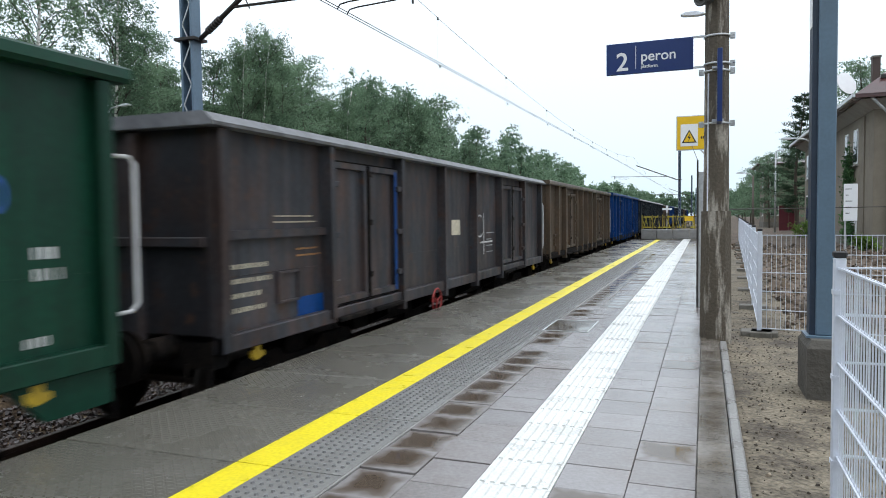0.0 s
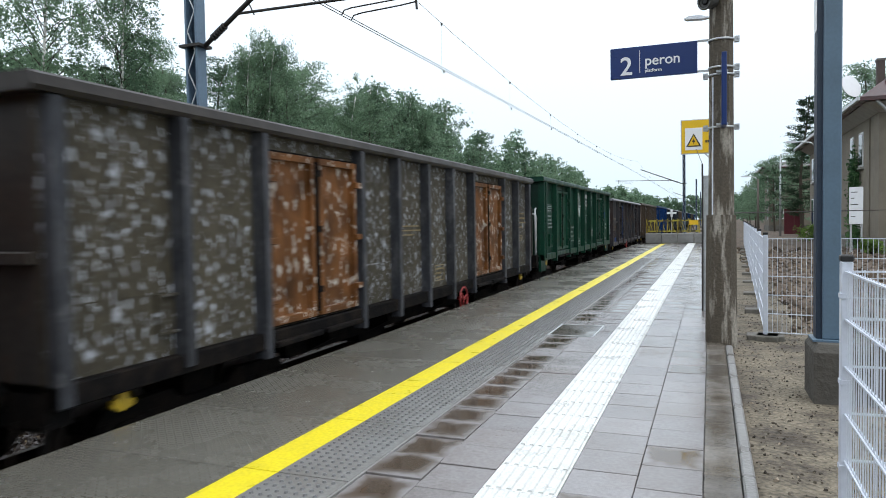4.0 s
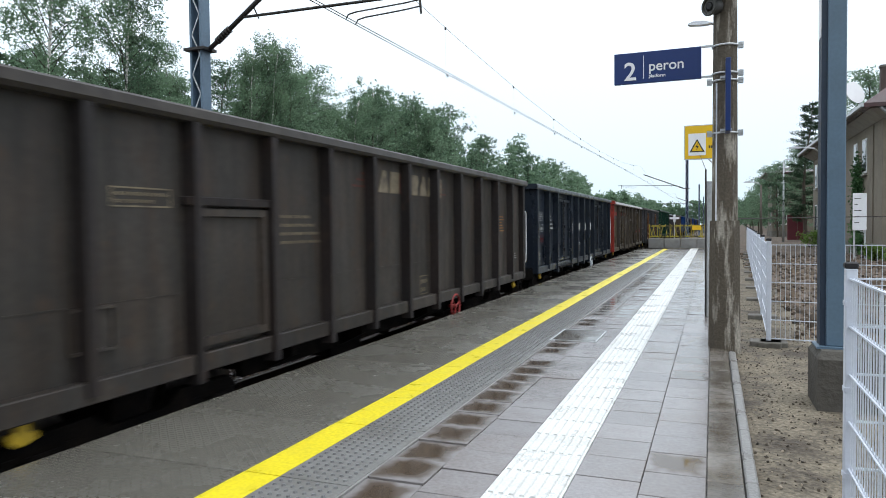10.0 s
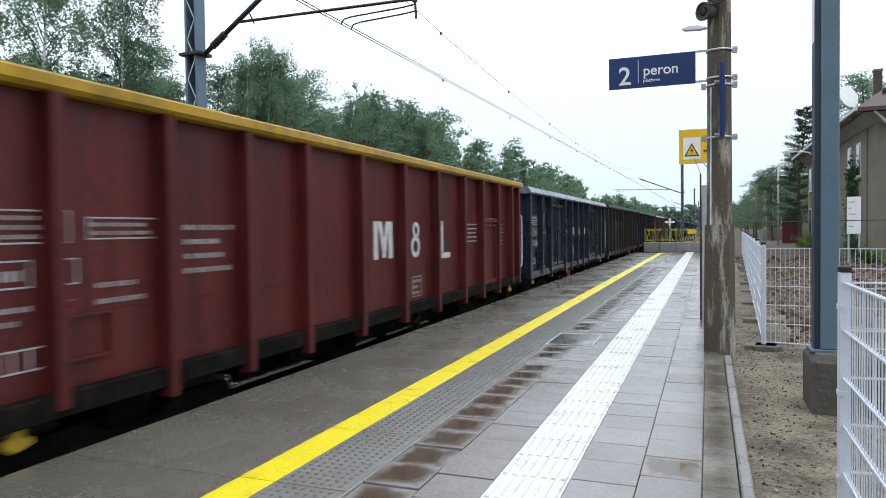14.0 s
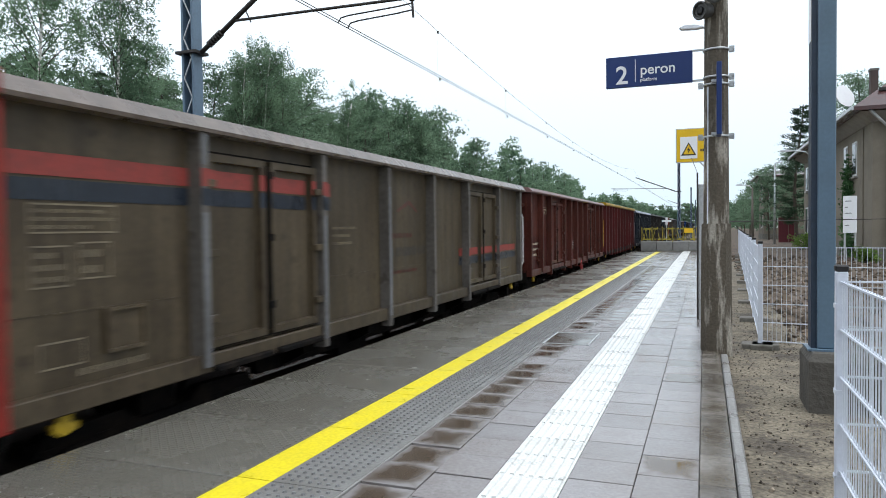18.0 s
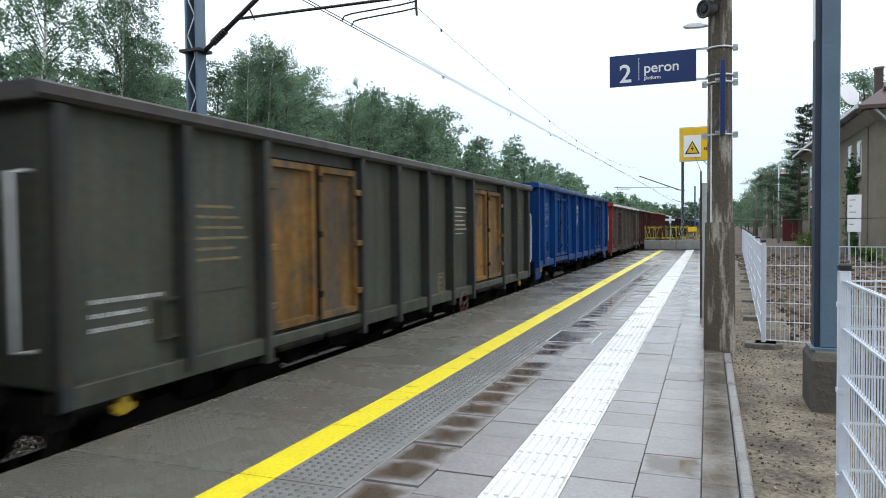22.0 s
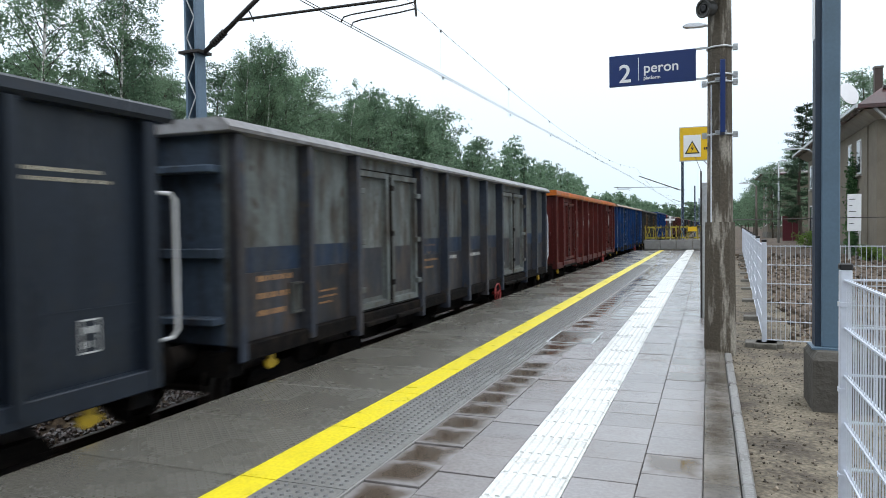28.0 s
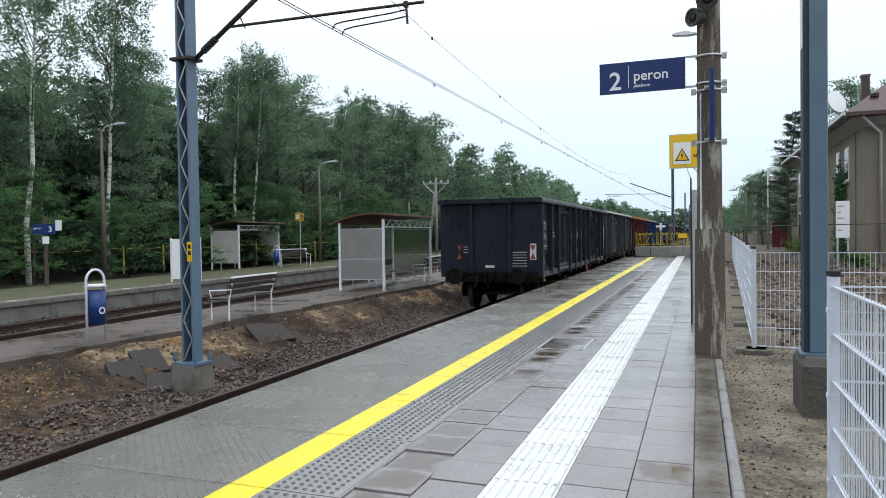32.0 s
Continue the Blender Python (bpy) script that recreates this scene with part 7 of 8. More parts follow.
# ---- trees ----
leaf_mats = [leaf_mat("leaf_birch", (0.195, 0.29, 0.182), (0.094, 0.152, 0.096)),
             leaf_mat("leaf_broad", (0.205, 0.30, 0.195), (0.082, 0.136, 0.088)),
             # conifer needles; also the dark filling that paints shade inside the wood
             leaf_mat("leaf_needle_and_shade", (0.062, 0.10, 0.06), (0.026, 0.046, 0.028)),
             leaf_mat("leaf_shrub", (0.13, 0.24, 0.10), (0.05, 0.105, 0.05))]
bark_birch = mat("bark_birch", (0.72, 0.71, 0.67), 0.7, dirt=(0.06, 0.05, 0.045), scale=4, stretch=(0.6, 0.6, 3), amount=0.9, spread=0.25, thr=0.56)
bark_dark = mat("bark_dark", (0.07, 0.055, 0.042), 0.9, dirt=(0.12, 0.09, 0.06), scale=6, stretch=(3, 3, 0.5), bump=0.6)
twig_dark = mat("twig_dark", (0.05, 0.042, 0.035), 0.9, scale=6)


def leaves(name, specs, size, seed, m):
    """Many small leaves in one mesh. specs: (centre, spread along x, y, z, count) of each tuft."""
    rg = np.random.default_rng(seed)
    c = np.repeat(np.array([q[0] for q in specs], float), [q[2] for q in specs], axis=0)
    sp = np.repeat(np.array([q[1] for q in specs], float), [q[2] for q in specs], axis=0)
    n = len(c)
    p = c + rg.normal(size=(n, 3)) * sp
    u = rg.normal(size=(n, 3)) * (1.0, 1.0, 0.8)
    u /= np.linalg.norm(u, axis=1)[:, None]
    v = np.cross(u, rg.normal(size=(n, 3)))
    v /= np.linalg.norm(v, axis=1)[:, None]
    k = (size * rg.uniform(0.6, 1.35, n))[:, None]
    tri = np.stack((p - u * k, p + u * k * 0.5 + v * k * 0.62, p + u * k * 0.8 - v * k * 0.5), axis=1)
    me = bpy.data.meshes.new(name)
    me.from_pydata(tri.reshape(-1, 3).tolist(), [], np.arange(3 * n).reshape(-1, 3).tolist())
    me.materials.append(m)
    return me


def tree_meshes(kind, seed, lod):
    """Trunk, limbs and a crown of many tufts of small leaves with gaps between them; 12.5 m tall. lod: 0 near, 1 further, 2 far."""
    rng = random.Random(seed)
    trunk, limbs, tufts = bmesh.new(), bmesh.new(), []
    h, few, size = 12.5, (1.0, 0.3, 0.1)[lod], (1.0, 1.8, 3.1)[lod]

    def tuft(c, spread, n):
        tufts.append((tuple(c), spread, max(1, int(n * few))))

    def branch(pts, r, r2):
        if lod < 2:
            tube(limbs, pts, r, 4, r2)

    if kind == "fir":
        tube(trunk, [(0, 0, -0.2), (0, 0, h)], 0.17, 6, 0.02)
        z = 1.4
        while z < h - 0.3:
            f = 1 - z / h
            for k in range(5):
                a, L = rng.uniform(0, 6.28), (0.25 + 2.5 * f ** 0.85) * rng.uniform(0.55, 1.2)
                tip = Vector((math.cos(a) * L, math.sin(a) * L, z - 0.22 * L))
                branch([(0, 0, z), tip], 0.02, 0.006)
                for q in (0.3, 0.55, 0.8, 1.0):
                    w = 0.1 + 0.1 * L * (1.1 - q)
                    tuft(Vector((0, 0, z)).lerp(tip, q) + Vector((0, 0, -0.06)), (w, w, 0.07), 20)
            z += 0.46
        leaf = 0.075
    elif kind == "pine":
        bend = [Vector((0.5 * math.sin(k * 0.7) * k / 7, 0.2 * math.sin(k), h * k / 7)) for k in range(8)]
        tube(trunk, bend, 0.2, 6, 0.03)
        for k in range(62):
            f = 0.16 + 0.82 * k / 62
            i = min(6, int(f * 7))
            base = bend[i].lerp(bend[i + 1], f * 7 - i)
            a = k * 2.4 + rng.uniform(-.7, .7)
            L = (0.35 + 2.9 * (1 - f) ** 0.75) * rng.uniform(0.35, 1.15)
            mid = base + Vector((math.cos(a) * L * 0.55, math.sin(a) * L * 0.55, 0.04 * L))
            tip = base + Vector((math.cos(a) * L, math.sin(a) * L, 0.24 * L))
            branch([base, mid, tip], 0.035 * (1.2 - f), 0.008)
            for q in (0.35, 0.5, 0.65, 0.8, 0.95, 1.05):
                c = base.lerp(mid, q * 2) if q < 0.5 else mid.lerp(tip, q * 2 - 1)
                w = 0.14 + 0.06 * L
                tuft(c + Vector((rng.uniform(-.15, .15), rng.uniform(-.15, .15), 0.02)), (w, w, 0.07), 46)
        leaf = 0.07
    else:
        airy, low_tree = kind == "birch", kind == "shrub"
        lean = Vector((rng.uniform(-.9, .9), rng.uniform(-.9, .9), 0))
        stem = [lean * (k / 6) ** 2 + Vector((rng.uniform(-.12, .12), rng.uniform(-.12, .12), h * 0.95 * k / 6)) for k in range(7)]
        stem[0] = Vector((0, 0, -0.2))
        tube(trunk, stem, 0.1 if airy else 0.16, 7, 0.025)
        low, wide = (0.42, 1.75) if airy else (0.03, 5.6) if low_tree else (0.16, 2.35)
        count = 46 if airy else 44 if low_tree else 50
        bulge = [rng.uniform(0.55, 1.35) for _ in range(7)]
        for k in range(count):
            f = low + (0.97 - low) * k / count
            i = min(5, int(f * 6))
            base = stem[i].lerp(stem[i + 1], f * 6 - i)
            a = k * 2.4 + rng.uniform(-.6, .6)
            g = (f - low) / (1 - low)
            L = (wide * math.sin(math.pi * min(1.0, 0.25 + 0.75 * g)) ** 0.7 + 0.3) * rng.uniform(0.5, 1.15) * bulge[int(a * 1.1 + 3 * f) % 7]
            up = L * (rng.uniform(0.6, 1.25) if airy else rng.uniform(0.05, 0.7))
            tip = base + Vector((math.cos(a) * L, math.sin(a) * L, up))
            mid = base.lerp(tip, 0.5) + Vector((0, 0, 0.12 * L))
            branch([base, mid, tip], 0.034 * (1.25 - f), 0.008)
            if airy:
                for q in (0.3, 0.5, 0.65, 0.8, 0.92, 1.0):
                    c = base.lerp(mid, q * 2) if q < 0.5 else mid.lerp(tip, q * 2 - 1)
                    c = c + Vector((rng.uniform(-.35, .35), rng.uniform(-.35, .35), rng.uniform(-.1, .2)))
                    drop = rng.uniform(0.25, 0.75)
                    branch([c, c + Vector((rng.uniform(-.15, .15), rng.uniform(-.15, .15), -drop))], 0.006, 0.003)
                    for e in (0.2, 0.65, 1.0):
                        tuft(c - Vector((0, 0, drop * e)), (0.12, 0.12, 0.14), rng.randint(4, 27))
            else:
                for q in (0.3, 0.48, 0.64, 0.78, 0.9, 1.0):
                    c = base.lerp(mid, q * 2) if q < 0.5 else mid.lerp(tip, q * 2 - 1)
                    for e in range(2):
                        d = c + Vector((rng.gauss(0, 0.34), rng.gauss(0, 0.34), rng.gauss(0, 0.2)))
                        branch([c, d], 0.008, 0.003)
                        tuft(d, (0.23, 0.23, 0.09), rng.randint(9, 38))
        leaf = 0.062 if airy else 0.11 if low_tree else 0.078
    m = leaf_mats[{"birch": 0, "leafy": 1, "shrub": 3}.get(kind, 2)]
    return finish("trunk", trunk, bark_birch if kind == "birch" else bark_dark), finish("branchwork", limbs, twig_dark) if lod < 2 else None, leaves("crown", tufts, leaf * size, seed, m)


KINDS = ("birch", "birch", "birch", "leafy", "leafy", "leafy", "fir", "fir", "pine", "shrub", "shrub")
TREES = [(k, [tree_meshes(k, 20 + i, d) if d == 0 or k not in ("shrub", "pine") else None for d in range(3)]) for i, k in enumerate(KINDS)]
LABELS = {"birch": "tall birch with a white trunk and airy green crown", "leafy": "tall leafy green tree at the wood's edge", "fir": "dark green conifer in the wood",
          "pine": "tall ragged conifer with layered boughs behind the station", "shrub": "low broad-leaved shrub with spreading green sprays"}


def tree(i, x, y, s, rz, lod=0):
    kind = TREES[i][0]
    tr, li, cr = TREES[i][1][lod]
    t = thing("tree" if kind != "shrub" else "shrub", (x, y, -0.25), LABELS[kind], "tree" if kind != "shrub" else "shrub", "trees of the wood" if kind != "shrub" else "shrubs of the wood", rz)
    t.scale = (s, s, s)
    piece("trunk", tr, t, (0, 0, 0))
    if li:
        tagged(piece("branchwork", li, t, (0, 0, 0)), kind="stuff")
    piece("crown", cr, t, (0, 0, 0))
    return t


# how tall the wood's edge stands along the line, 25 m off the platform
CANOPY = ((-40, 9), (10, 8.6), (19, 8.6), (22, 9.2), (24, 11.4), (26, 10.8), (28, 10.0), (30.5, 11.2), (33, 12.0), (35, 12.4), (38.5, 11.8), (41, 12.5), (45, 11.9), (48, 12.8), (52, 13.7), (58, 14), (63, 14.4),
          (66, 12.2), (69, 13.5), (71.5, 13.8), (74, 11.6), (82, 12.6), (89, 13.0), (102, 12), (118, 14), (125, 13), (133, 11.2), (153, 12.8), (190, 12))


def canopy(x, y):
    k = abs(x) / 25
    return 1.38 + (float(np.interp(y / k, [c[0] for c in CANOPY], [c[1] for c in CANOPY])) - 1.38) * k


# birches whose white trunks show at the wood's edge, then the rows behind
for i, x, y, s in ((0, -23.6, 19.1, 1.14), (2, -24.6, 23.9, 1.1), (1, -24.0, 32.0, 0.98), (2, -23.7, 33.3, 0.97), (0, -24.4, 44.5, 0.9), (2, -24.2, 57.5, 1.02)):
    tree(i, x, y, s, 70 * i + y * 40)
rng = random.Random(11)
y = 3.0
while y < 150:
    step = 2.9 if y < 62 else 3.6
    for row, x0 in enumerate((-25.8, -29.2, -33.5)):
        if row == 2 and y > 90:
            continue
        kind = rng.choice((3, 5, 4, 3, 5, 4, 0, 1) if row == 0 else (3, 4, 5, 1, 5, 6, 7))
        x, yy = x0 + rng.uniform(-1.3, 1.3), y + rng.uniform(-1.2, 1.2) + row * 1.1
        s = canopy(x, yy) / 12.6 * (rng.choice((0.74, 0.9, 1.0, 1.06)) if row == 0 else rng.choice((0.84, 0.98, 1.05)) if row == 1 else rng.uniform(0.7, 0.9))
        s *= 0.84 if kind in (6, 7) else 1.0
        lod = 2 if y < 12 or yy > 84 else 1 if yy > 50 or row == 2 else 0
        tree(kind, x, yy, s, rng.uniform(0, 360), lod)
    y += step
for k in range(15):
    tree(9 + k % 2, -23.3 + rng.uniform(-0.7, 0.6), 17 + k * 2.6 + rng.uniform(-0.8, 0.8), rng.uniform(0.24, 0.42), rng.uniform(0, 360))

# woods far up the line, behind the first rows, and one added unseen behind the camera
def woods(name, spots, seed, m, size=0.5, thick=48):
    rng = random.Random(seed)
    tufts = []
    for x, y, h, r in spots:
        for k in range(thick):
            a, q = rng.uniform(0, 6.28), rng.random()
            c = (x + math.cos(a) * r * (1 - q * 0.7) * 0.8, y + math.sin(a) * r * 0.8 * (1 - q * 0.7), h * (0.12 + 0.86 * q))
            tufts.append((c, (r * 0.17, r * 0.17, h * 0.035), 14))
    return tagged(new(name, leaves(name, tufts, size, seed, m)), "distant dark green leaf mass standing in for woodland along the railway line", "woods", kind="stuff")


rng = random.Random(4)
woods("far_woods", [(-26 - rng.uniform(0, 22), 150 + k * 3.4, rng.uniform(10, 14), 3.2) for k in range(110)], 2, leaf_mats[1])
# dark needle colour on wood_depth, undergrowth and first understory paints the wood's inner shade
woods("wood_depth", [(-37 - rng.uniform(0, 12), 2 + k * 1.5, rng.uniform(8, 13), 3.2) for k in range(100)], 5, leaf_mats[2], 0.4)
woods("horizon_woods", [(-60 + k * 2.6, 430 + rng.uniform(0, 40), rng.uniform(11, 16), 4.5) for k in range(70)], 6, leaf_mats[1], 0.7)
woods("station_woods", [(10 + rng.uniform(-1.5, 10), 90 + k * 2.6, rng.uniform(7, 9), 2.6) for k in range(60)], 7, leaf_mats[1], 0.32)
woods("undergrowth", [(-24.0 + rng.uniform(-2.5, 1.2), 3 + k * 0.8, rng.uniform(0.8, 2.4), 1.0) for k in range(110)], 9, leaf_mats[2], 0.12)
# added out of view behind the camera, to block low sky from rear-facing sides
woods("closing_woods", [(-48 + k * 1.7, -24 - rng.uniform(0, 9), rng.uniform(9, 13), 3.0) for k in range(70)], 12, leaf_mats[2], 0.55)
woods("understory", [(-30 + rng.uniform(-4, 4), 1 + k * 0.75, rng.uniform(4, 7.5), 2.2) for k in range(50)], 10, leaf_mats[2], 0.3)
woods("understory", [(-30 + rng.uniform(-4, 4), 38.5 + k * 0.75, rng.uniform(4, 7), 2.2) for k in range(140)], 11, leaf_mats[0], 0.3)

# ---- station house ----
plaster = mat("plaster_grey", (0.20, 0.175, 0.135), 0.85, dirt=(0.13, 0.11, 0.085), scale=0.9, amount=0.6, bump=0.3, bump_scale=30)
roof_red = mat("roof_red", (0.075, 0.03, 0.028), 0.32, dirt=(0.05, 0.036, 0.035), scale=0.8, amount=0.6, wet=0.15, bump=0.2, bump_scale=8)
eave_wood = mat("eave", (0.34, 0.33, 0.30), 0.7)
def house(x0, x1, y0, y1, h, rise, label, windows_w, windows_s, chimney=None):
    t = thing("station_house", (x0, y0, -0.1), label, "house")
    w, d = x1 - x0, y1 - y0
    part("wall_south", one(0, w, 0, 0.3, 0, h), plaster, t)
    part("wall_north", one(0, w, d - 0.3, d, 0, h), plaster, t)
    part("wall_west", one(0, 0.3, 0.3, d - 0.3, 0, h), plaster, t)
    part("wall_east", one(w - 0.3, w, 0.3, d - 0.3, 0, h), plaster, t)
    part("plinth", one(-0.06, w + 0.06, -0.06, d + 0.06, 0, 0.6), old_concrete, t)
    bm = bmesh.new()
    rings = []
    for e, z in ((0.02, h - 0.36), (0.12, h - 0.3), (0.5, h - 0.02)):
        rings.append([bm.verts.new(v) for v in ((-e, -e, z), (w + e, -e, z), (w + e, d + e, z), (-e, d + e, z))])
    for u, v in zip(rings, rings[1:]):
        for k in range(4):
            bm.faces.new((u[k], u[(k + 1) % 4], v[(k + 1) % 4], v[k]))
    part("cornice", bm, eave_wood, t)
    o = 0.75
    bm = bmesh.new()
    a = [bm.verts.new(v) for v in ((-o, -o, h), (w + o, -o, h), (w + o, d + o, h), (-o, d + o, h))]
    b = [bm.verts.new((v.co.x, v.co.y, h + 0.14)) for v in a]
    r = [bm.verts.new((min(w, d) * 0.5, min(w, d) * 0.5, h + rise)), bm.verts.new((w - min(w, d) * 0.5, d - min(w, d) * 0.5, h + rise))]
    for k in range(4):
        bm.faces.new((a[k], a[(k + 1) % 4], b[(k + 1) % 4], b[k]))
    bm.faces.new(a[::-1])
    if w >= d:
        for f in ((b[0], b[1], r[1], r[0]), (b[1], b[2], r[1]), (b[2], b[3], r[0], r[1]), (b[3], b[0], r[0])):
            bm.faces.new(f)
    else:
        for f in ((b[0], b[1], r[0]), (b[1], b[2], r[1], r[0]), (b[2], b[3], r[1]), (b[3], b[0], r[0], r[1])):
            bm.faces.new(f)
    part("roof", bm, roof_red, t)
    part("gutter", one(-o - 0.1, -o, -o, d + o, h + 0.02, h + 0.14), galv, t)
    part("downpipe", rod([(0.5, -0.08, 0), (0.5, -0.08, h - 0.6), (-0.2, -0.6, h)], 0.06, 8), galv, t)
    for side, lst in (("w", windows_w), ("s", windows_s)):
        for p, z, ww, hh in lst:
            if side == "w":
                fr = part("window", one(-0.03, 0.02, p, p + ww, z, z + hh), sign_white, t)
                part("pane", one(-0.045, -0.031, p + 0.08, p + ww - 0.08, z + 0.08, z + hh - 0.08), mat("window_dark", (0.05, 0.055, 0.06), 0.1), fr)
                part("sill", one(-0.12, 0.0, p - 0.08, p + ww + 0.08, z - 0.1, z - 0.02), eave_wood, fr)
            else:
                fr = part("window", one(p, p + ww, -0.03, 0.02, z, z + hh), sign_white, t)
                part("pane", one(p + 0.08, p + ww - 0.08, -0.045, -0.031, z + 0.08, z + hh - 0.08), mat("window_dark", (0.05, 0.055, 0.06), 0.1), fr)
    if chimney:
        cx, cy, cz = chimney
        ch = part("chimney", one(cx - 0.17, cx + 0.17, cy - 0.2, cy + 0.2, h + 0.15, cz, 0.02), mat("chimney_brick", (0.085, 0.062, 0.054), 0.8, dirt=(0.05, 0.04, 0.036)), t)
        part("chimney_cap", one(cx - 0.2, cx + 0.2, cy - 0.23, cy + 0.23, cz - 0.1, cz), old_concrete, ch)
    return t


main = house(5.85, 17.0, 29.75, 48.5, 5.6, 4.9, "grey-plastered station house with a dark red hipped roof", [(2.75, 3.45, 0.85, 1.4), (4.75, 3.55, 0.75, 1.3), (11.2, 3.5, 0.85, 1.4), (16.9, 3.5, 0.9, 1.4), (3.2, 1.0, 0.8, 1.6), (11.2, 0.9, 0.9, 1.6), (16.9, 0.9, 0.9, 1.6)], [], (2.05, 10.3, 9.15))
part("pilaster", one(-0.05, 0.0, 1.45, 1.75, 0.62, 5.2), plaster, main)
dish = part("satellite_dish", rod([(-0.78, 1.62, 6.42), (-0.74, 1.56, 6.46), (-0.66, 1.46, 6.5)], 0.2, 20, 0.46), sign_white, main, "white satellite dish at the eaves")
part("dish_arm", rod([(-0.1, 1.9, 5.7), (-0.5, 1.7, 6.1), (-0.78, 1.62, 6.42)], 0.025, 6), dark_steel, dish)
for k in range(12):
    part("snow_guard", one(0.2 + k * 0.62, 0.48 + k * 0.62, 0.02, 0.1, 6.38, 6.5), dark_steel, main)
ivy = thing("ivy", (5.8, 33.0, -0.1), "green ivy climbing the station house wall", "climbing plant")
rng = random.Random(31)
tufts = [((-0.08 + rng.uniform(-.06, .04), 0.6 + rng.uniform(-1.0, 1.2) * (1 - z / 5.5), z), (0.08, 0.22, 0.22), 46) for z in (0.3 + 3.6 * k / 46 for k in range(46))]
piece("foliage", leaves("foliage", tufts, 0.075, 31, leaf_mats[3]), ivy, (0, 0, 0))
part("stem", rod([(-0.04, 0.5, 0), (-0.04, 0.8, 1.8), (-0.04, 0.5, 3.6)], 0.03, 6), bark_dark, ivy)
house(5.55, 9.5, 76.0, 82.0, 6.2, 0.9, "tall dark old railway building with a flat roof", [(1.5, 1.2, 1.0, 1.6), (1.5, 4.0, 1.0, 1.6)], [(0.5, 3.9, 0.8, 1.5), (0.5, 1.2, 0.8, 1.5)])
info = thing("information_board", (5.0, 29.0, -0.1), "white information board with small dark writing", "notice board", rz=-15)
part("panel", one(-0.22, 0.22, -0.03, 0.03, 1.15, 2.5, 0.01), sign_white, info)
for x in (-0.17, 0.17):
    part("post", one(x - 0.03, x + 0.03, 0.03, 0.09, 0, 2.4), galv, info)
bm = bmesh.new()
for i, wd in enumerate((0.2, 0.1, 0.22, 0.2, 0.14)):
    box(bm, -0.16, -0.16 + wd, -0.035, -0.031, 2.3 - i * 0.22, 2.325 - i * 0.22)
part("writing", bm, black, info)
red_fence = mat("red_fence", (0.11, 0.012, 0.02), 0.6, scale=2)
rf = thing("red_fence", (5.45, 60, -0.1), "dark red sheet fence beside the station yard", "fence")
for k in range(2):
    part("sheet", one(k * 0.7, k * 0.7 + 0.68, 0, 0.06, 0.1, 2.05), red_fence, rf)
for x, y, h, arm in ((4.35, 34, 4.55, -0.75), (2.75, 46, 3.75, -0.5)):
    street_lamp(x, y, h, arm, "grey station lamp post with an arm", wood_pole)
street_lamp(5.0, 58, 6.0, 0.1, "thin grey lamp post in the station yard")
for i, x, y, h in ((8, 6.4, 57, 10.3), (8, 9.3, 60, 9.0), (4, 5.9, 74, 7.7), (3, 7.4, 69, 8.6), (5, 5.9, 84, 8.1), (4, 5.9, 97, 7.9), (3, 6.1, 108, 7.5), (5, 5.9, 118, 7.0), (4, 6.2, 132, 6.6), (3, 6.2, 148, 6.2), (3, 10.6, 58, 12.9), (5, 12.4, 56, 12.6), (4, 9.6, 62, 9.6)):
    tree(i, x, y, h / 12.4, 70 * i + 31 * y, 0 if y < 70 else 1)
wire("cable", [(0.0, 14, 1.45), (2.6, 22, 1.5), (12, 26, 1.55)], 0.012)

# rubble and stones on the sandy strip
rub = mat("rubble", (0.24, 0.2, 0.15), 0.9, dirt=(0.12, 0.09, 0.06), scale=6, island=0.6)
crumb = mat("crumb", (0.085, 0.07, 0.052), 0.95, dirt=(0.05, 0.04, 0.03), scale=6, island=0.55)
heap = mat("heap_earth", (0.125, 0.095, 0.068), 0.95, dirt=(0.06, 0.045, 0.034), scale=3, island=0.6)
clod = mat("clod", (0.055, 0.039, 0.028), 0.95, dirt=(0.025, 0.02, 0.016), scale=6, island=0.5)
def scatter(name, x0, x1, y0, y1, n, seed, m, label, r0=0.01, r1=0.03):
    rng = random.Random(seed)
    verts, faces = [], []
    for _ in range(n):
        y = y0 + (y1 - y0) * rng.random() ** 1.4
        x = rng.uniform(x0, x1)
        r = rng.uniform(r0, r1) * rng.uniform(0.4, 1)
        k = len(verts)
        q = Euler((rng.uniform(0, 3), rng.uniform(0, 3), rng.uniform(0, 3))).to_matrix()
        for v in ((-1, -1, -1), (1, -1, -.8), (1, 1, -1), (-1, 1, -.7), (-.8, -.6, .6), (.7, -.8, .6), (.8, .7, .6), (-.6, .8, .6)):
            verts.append(tuple(q @ Vector((v[0] * r, v[1] * r * rng.uniform(.7, 1), v[2] * r * 0.8)) + Vector((x, y, ground_height(x, y) + r * 0.3))))
        for f in ((0, 3, 2, 1), (4, 5, 6, 7), (0, 1, 5, 4), (1, 2, 6, 5), (2, 3, 7, 6), (3, 0, 4, 7)):
            faces.append([k + i for i in f])
    me = bpy.data.meshes.new(name)
    me.from_pydata(verts, [], faces)
    me.materials.append(m)
    return tagged(new(name, me), label, "stones", kind="stuff")


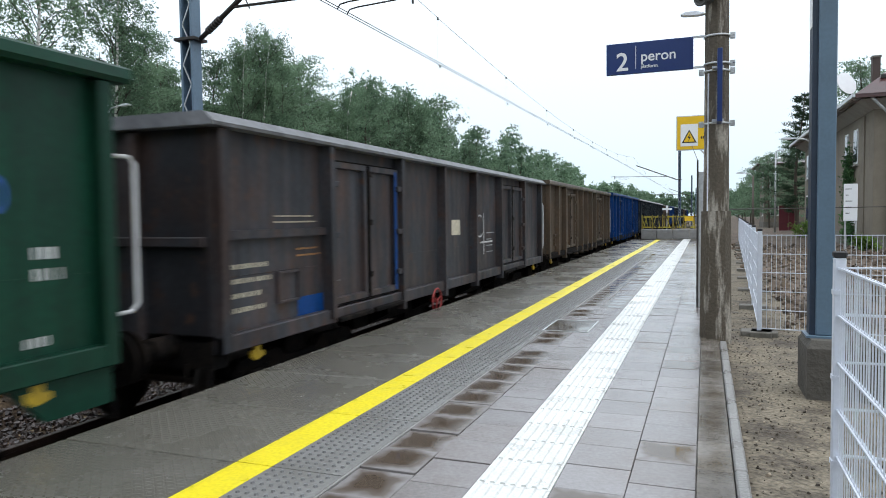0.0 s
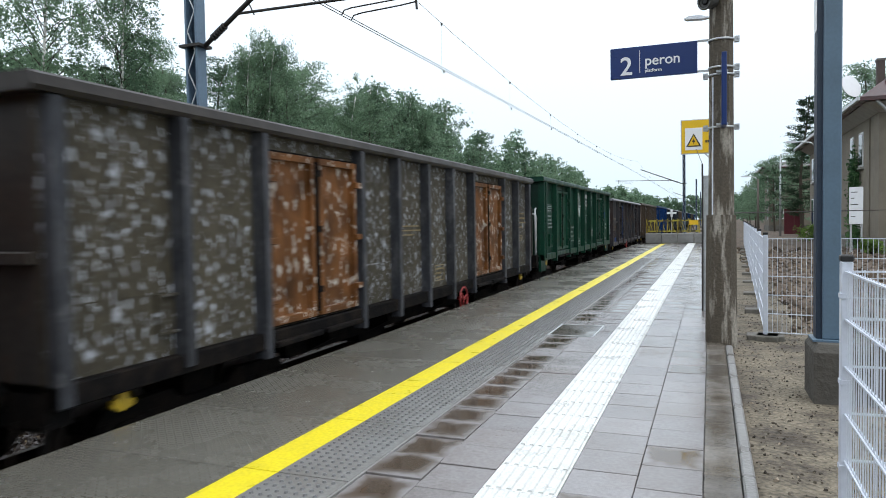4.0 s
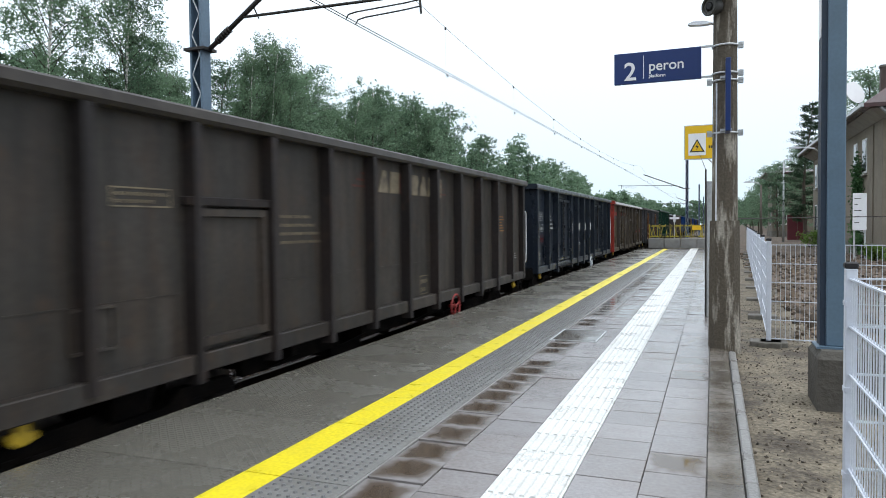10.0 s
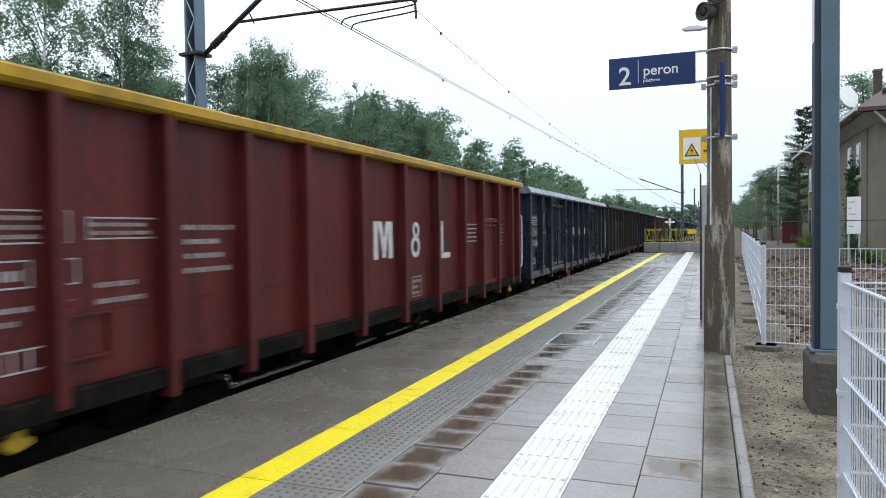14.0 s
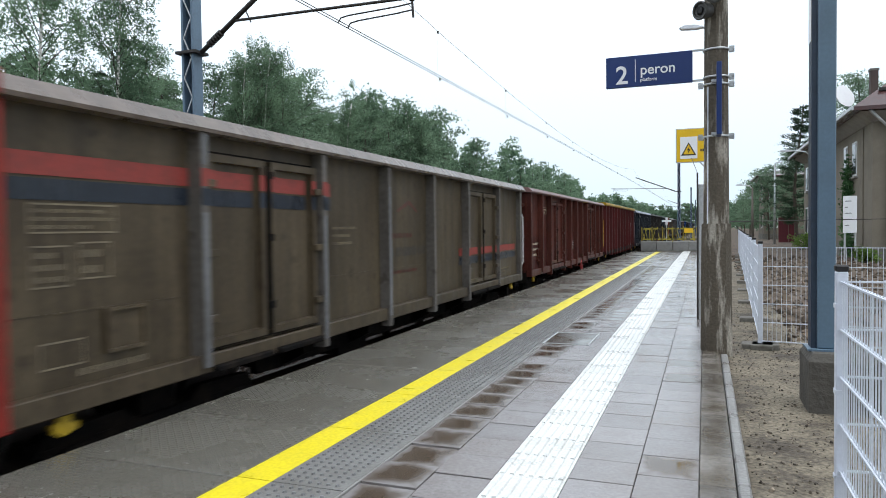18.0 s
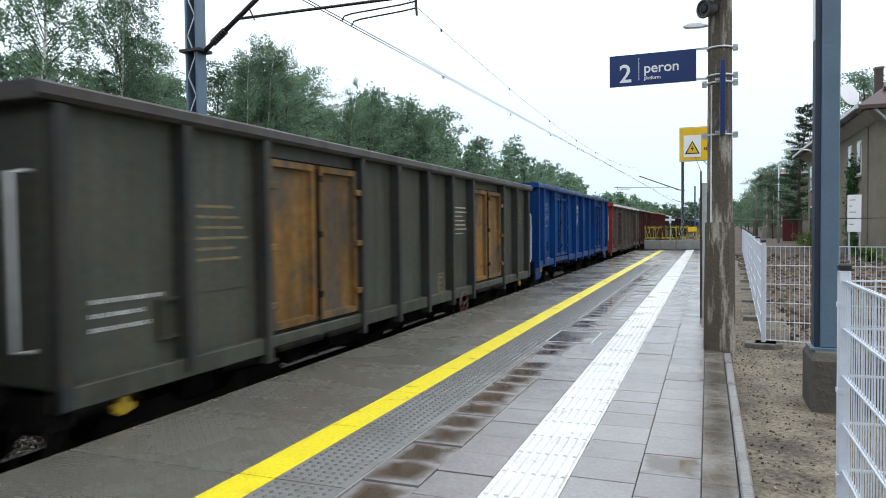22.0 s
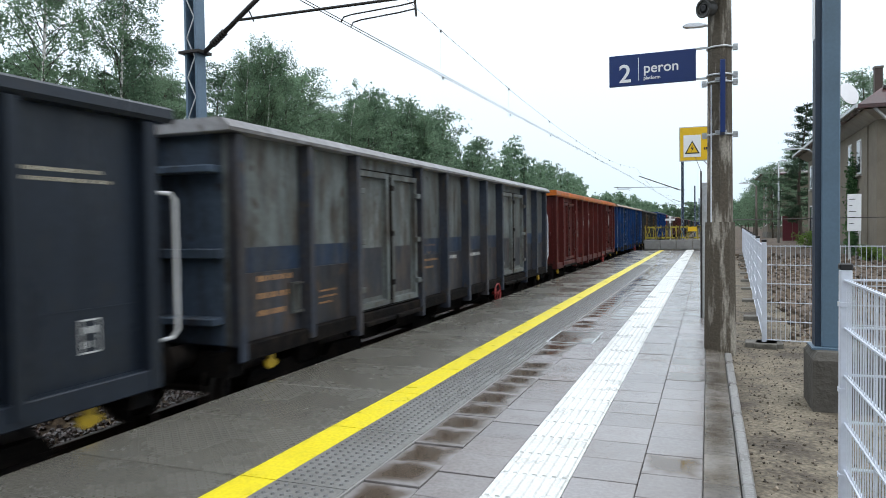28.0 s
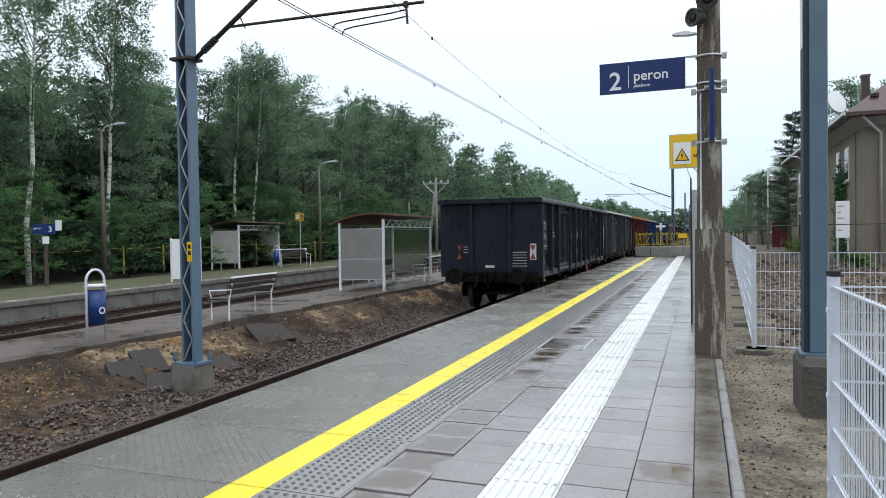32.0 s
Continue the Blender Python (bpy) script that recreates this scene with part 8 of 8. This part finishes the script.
scatter("pebbles", 0.27, 4.5, 2.5, 18, 1500, 21, rub, "small stones and crumbs on the sandy strip", 0.004, 0.014)
scatter("soil_crumbs", 0.27, 3.2, 2.5, 14, 6500, 25, crumb, "dark crumbs of earth on the sandy strip", 0.003, 0.0115)
scatter("rubble_heap", 1.0, 12, 9.6, 34, 5200, 22, heap, "brown rubble and clods behind the fence", 0.02, 0.085)
scatter("bank_stones", -9.3, -7.4, 4, 30, 1500, 23, rub, "stones and clods on the dug bank", 0.008, 0.026)
scatter("ochre_gravel", -9.4, -8.0, 3.2, 7.6, 3000, 27, mat("ochre_stone", (0.20, 0.12, 0.045), 0.9, dirt=(0.11, 0.07, 0.03), scale=4, island=0.6), "ochre gravel heaped on the dug bank", 0.006, 0.022)
scatter("bank_clods", -9.3, -7.2, 4, 30, 1900, 24, clod, "dark damp clods of soil on the dug bank", 0.008, 0.032)

# low green bushes beside the station house
leaf_bush = leaf_mat("leaf_bush", (0.20, 0.30, 0.08), (0.10, 0.17, 0.045))
for k, (x, y, r) in enumerate(((5.2, 44.0, 0.55), (5.75, 43.0, 0.6), (6.2, 44.5, 0.5), (5.5, 28.8, 0.35))):
    b = thing("bush", (x, y, -0.1), "low bright green bush beside the station house", "bush", "bushes at the house")
    rng = random.Random(70 + k)
    tufts = []
    stems = bmesh.new()
    for i in range(16):
        a, q = rng.uniform(0, 6.28), rng.random() ** 0.5
        tip = Vector((math.cos(a) * r * q, math.sin(a) * r * q, r * rng.uniform(0.5, 1.5)))
        tube(stems, [(tip.x * 0.2, tip.y * 0.2, 0), tip], 0.012, 4, 0.004)
        tufts.append((tuple(tip), (r * 0.22, r * 0.22, r * 0.22), 60))
    tagged(part("branchwork", stems, twig_dark, b), kind="stuff")
    piece("foliage", leaves("foliage", tufts, 0.06, 70 + k, leaf_bush), b, (0, 0, 0))

# ---- what moves ----
def motions():
    """The whole train rolls away along the track."""
    run = [(0, 0.0), (3, 19.4), (6, 39.06), (9, 59.45), (13, 86.97), (16, 107.6), (19, 128.5), (23, 156.69), (25, 171.1), (28, 192.67), (30, 206.3), (31, 212.95), (32, 219.6)]
    for k, w in W.items():
        start = 4.41 - P * (k - 1) - P / 2 + SHIFT.get(k, 0.0)
        walk(w, [(t, pose(TRACK, start + d, RAIL)) for t, d in run])
    times = [i / 15 for i in range(481)]
    gone = np.interp(times, [r[0] for r in run], [r[1] for r in run])
    for ob, y in WHEELSETS:
        walk(ob, [(t, pose(0, y, 0.46, -math.degrees(d / 0.455))) for t, d in zip(times, gone)])


motions()
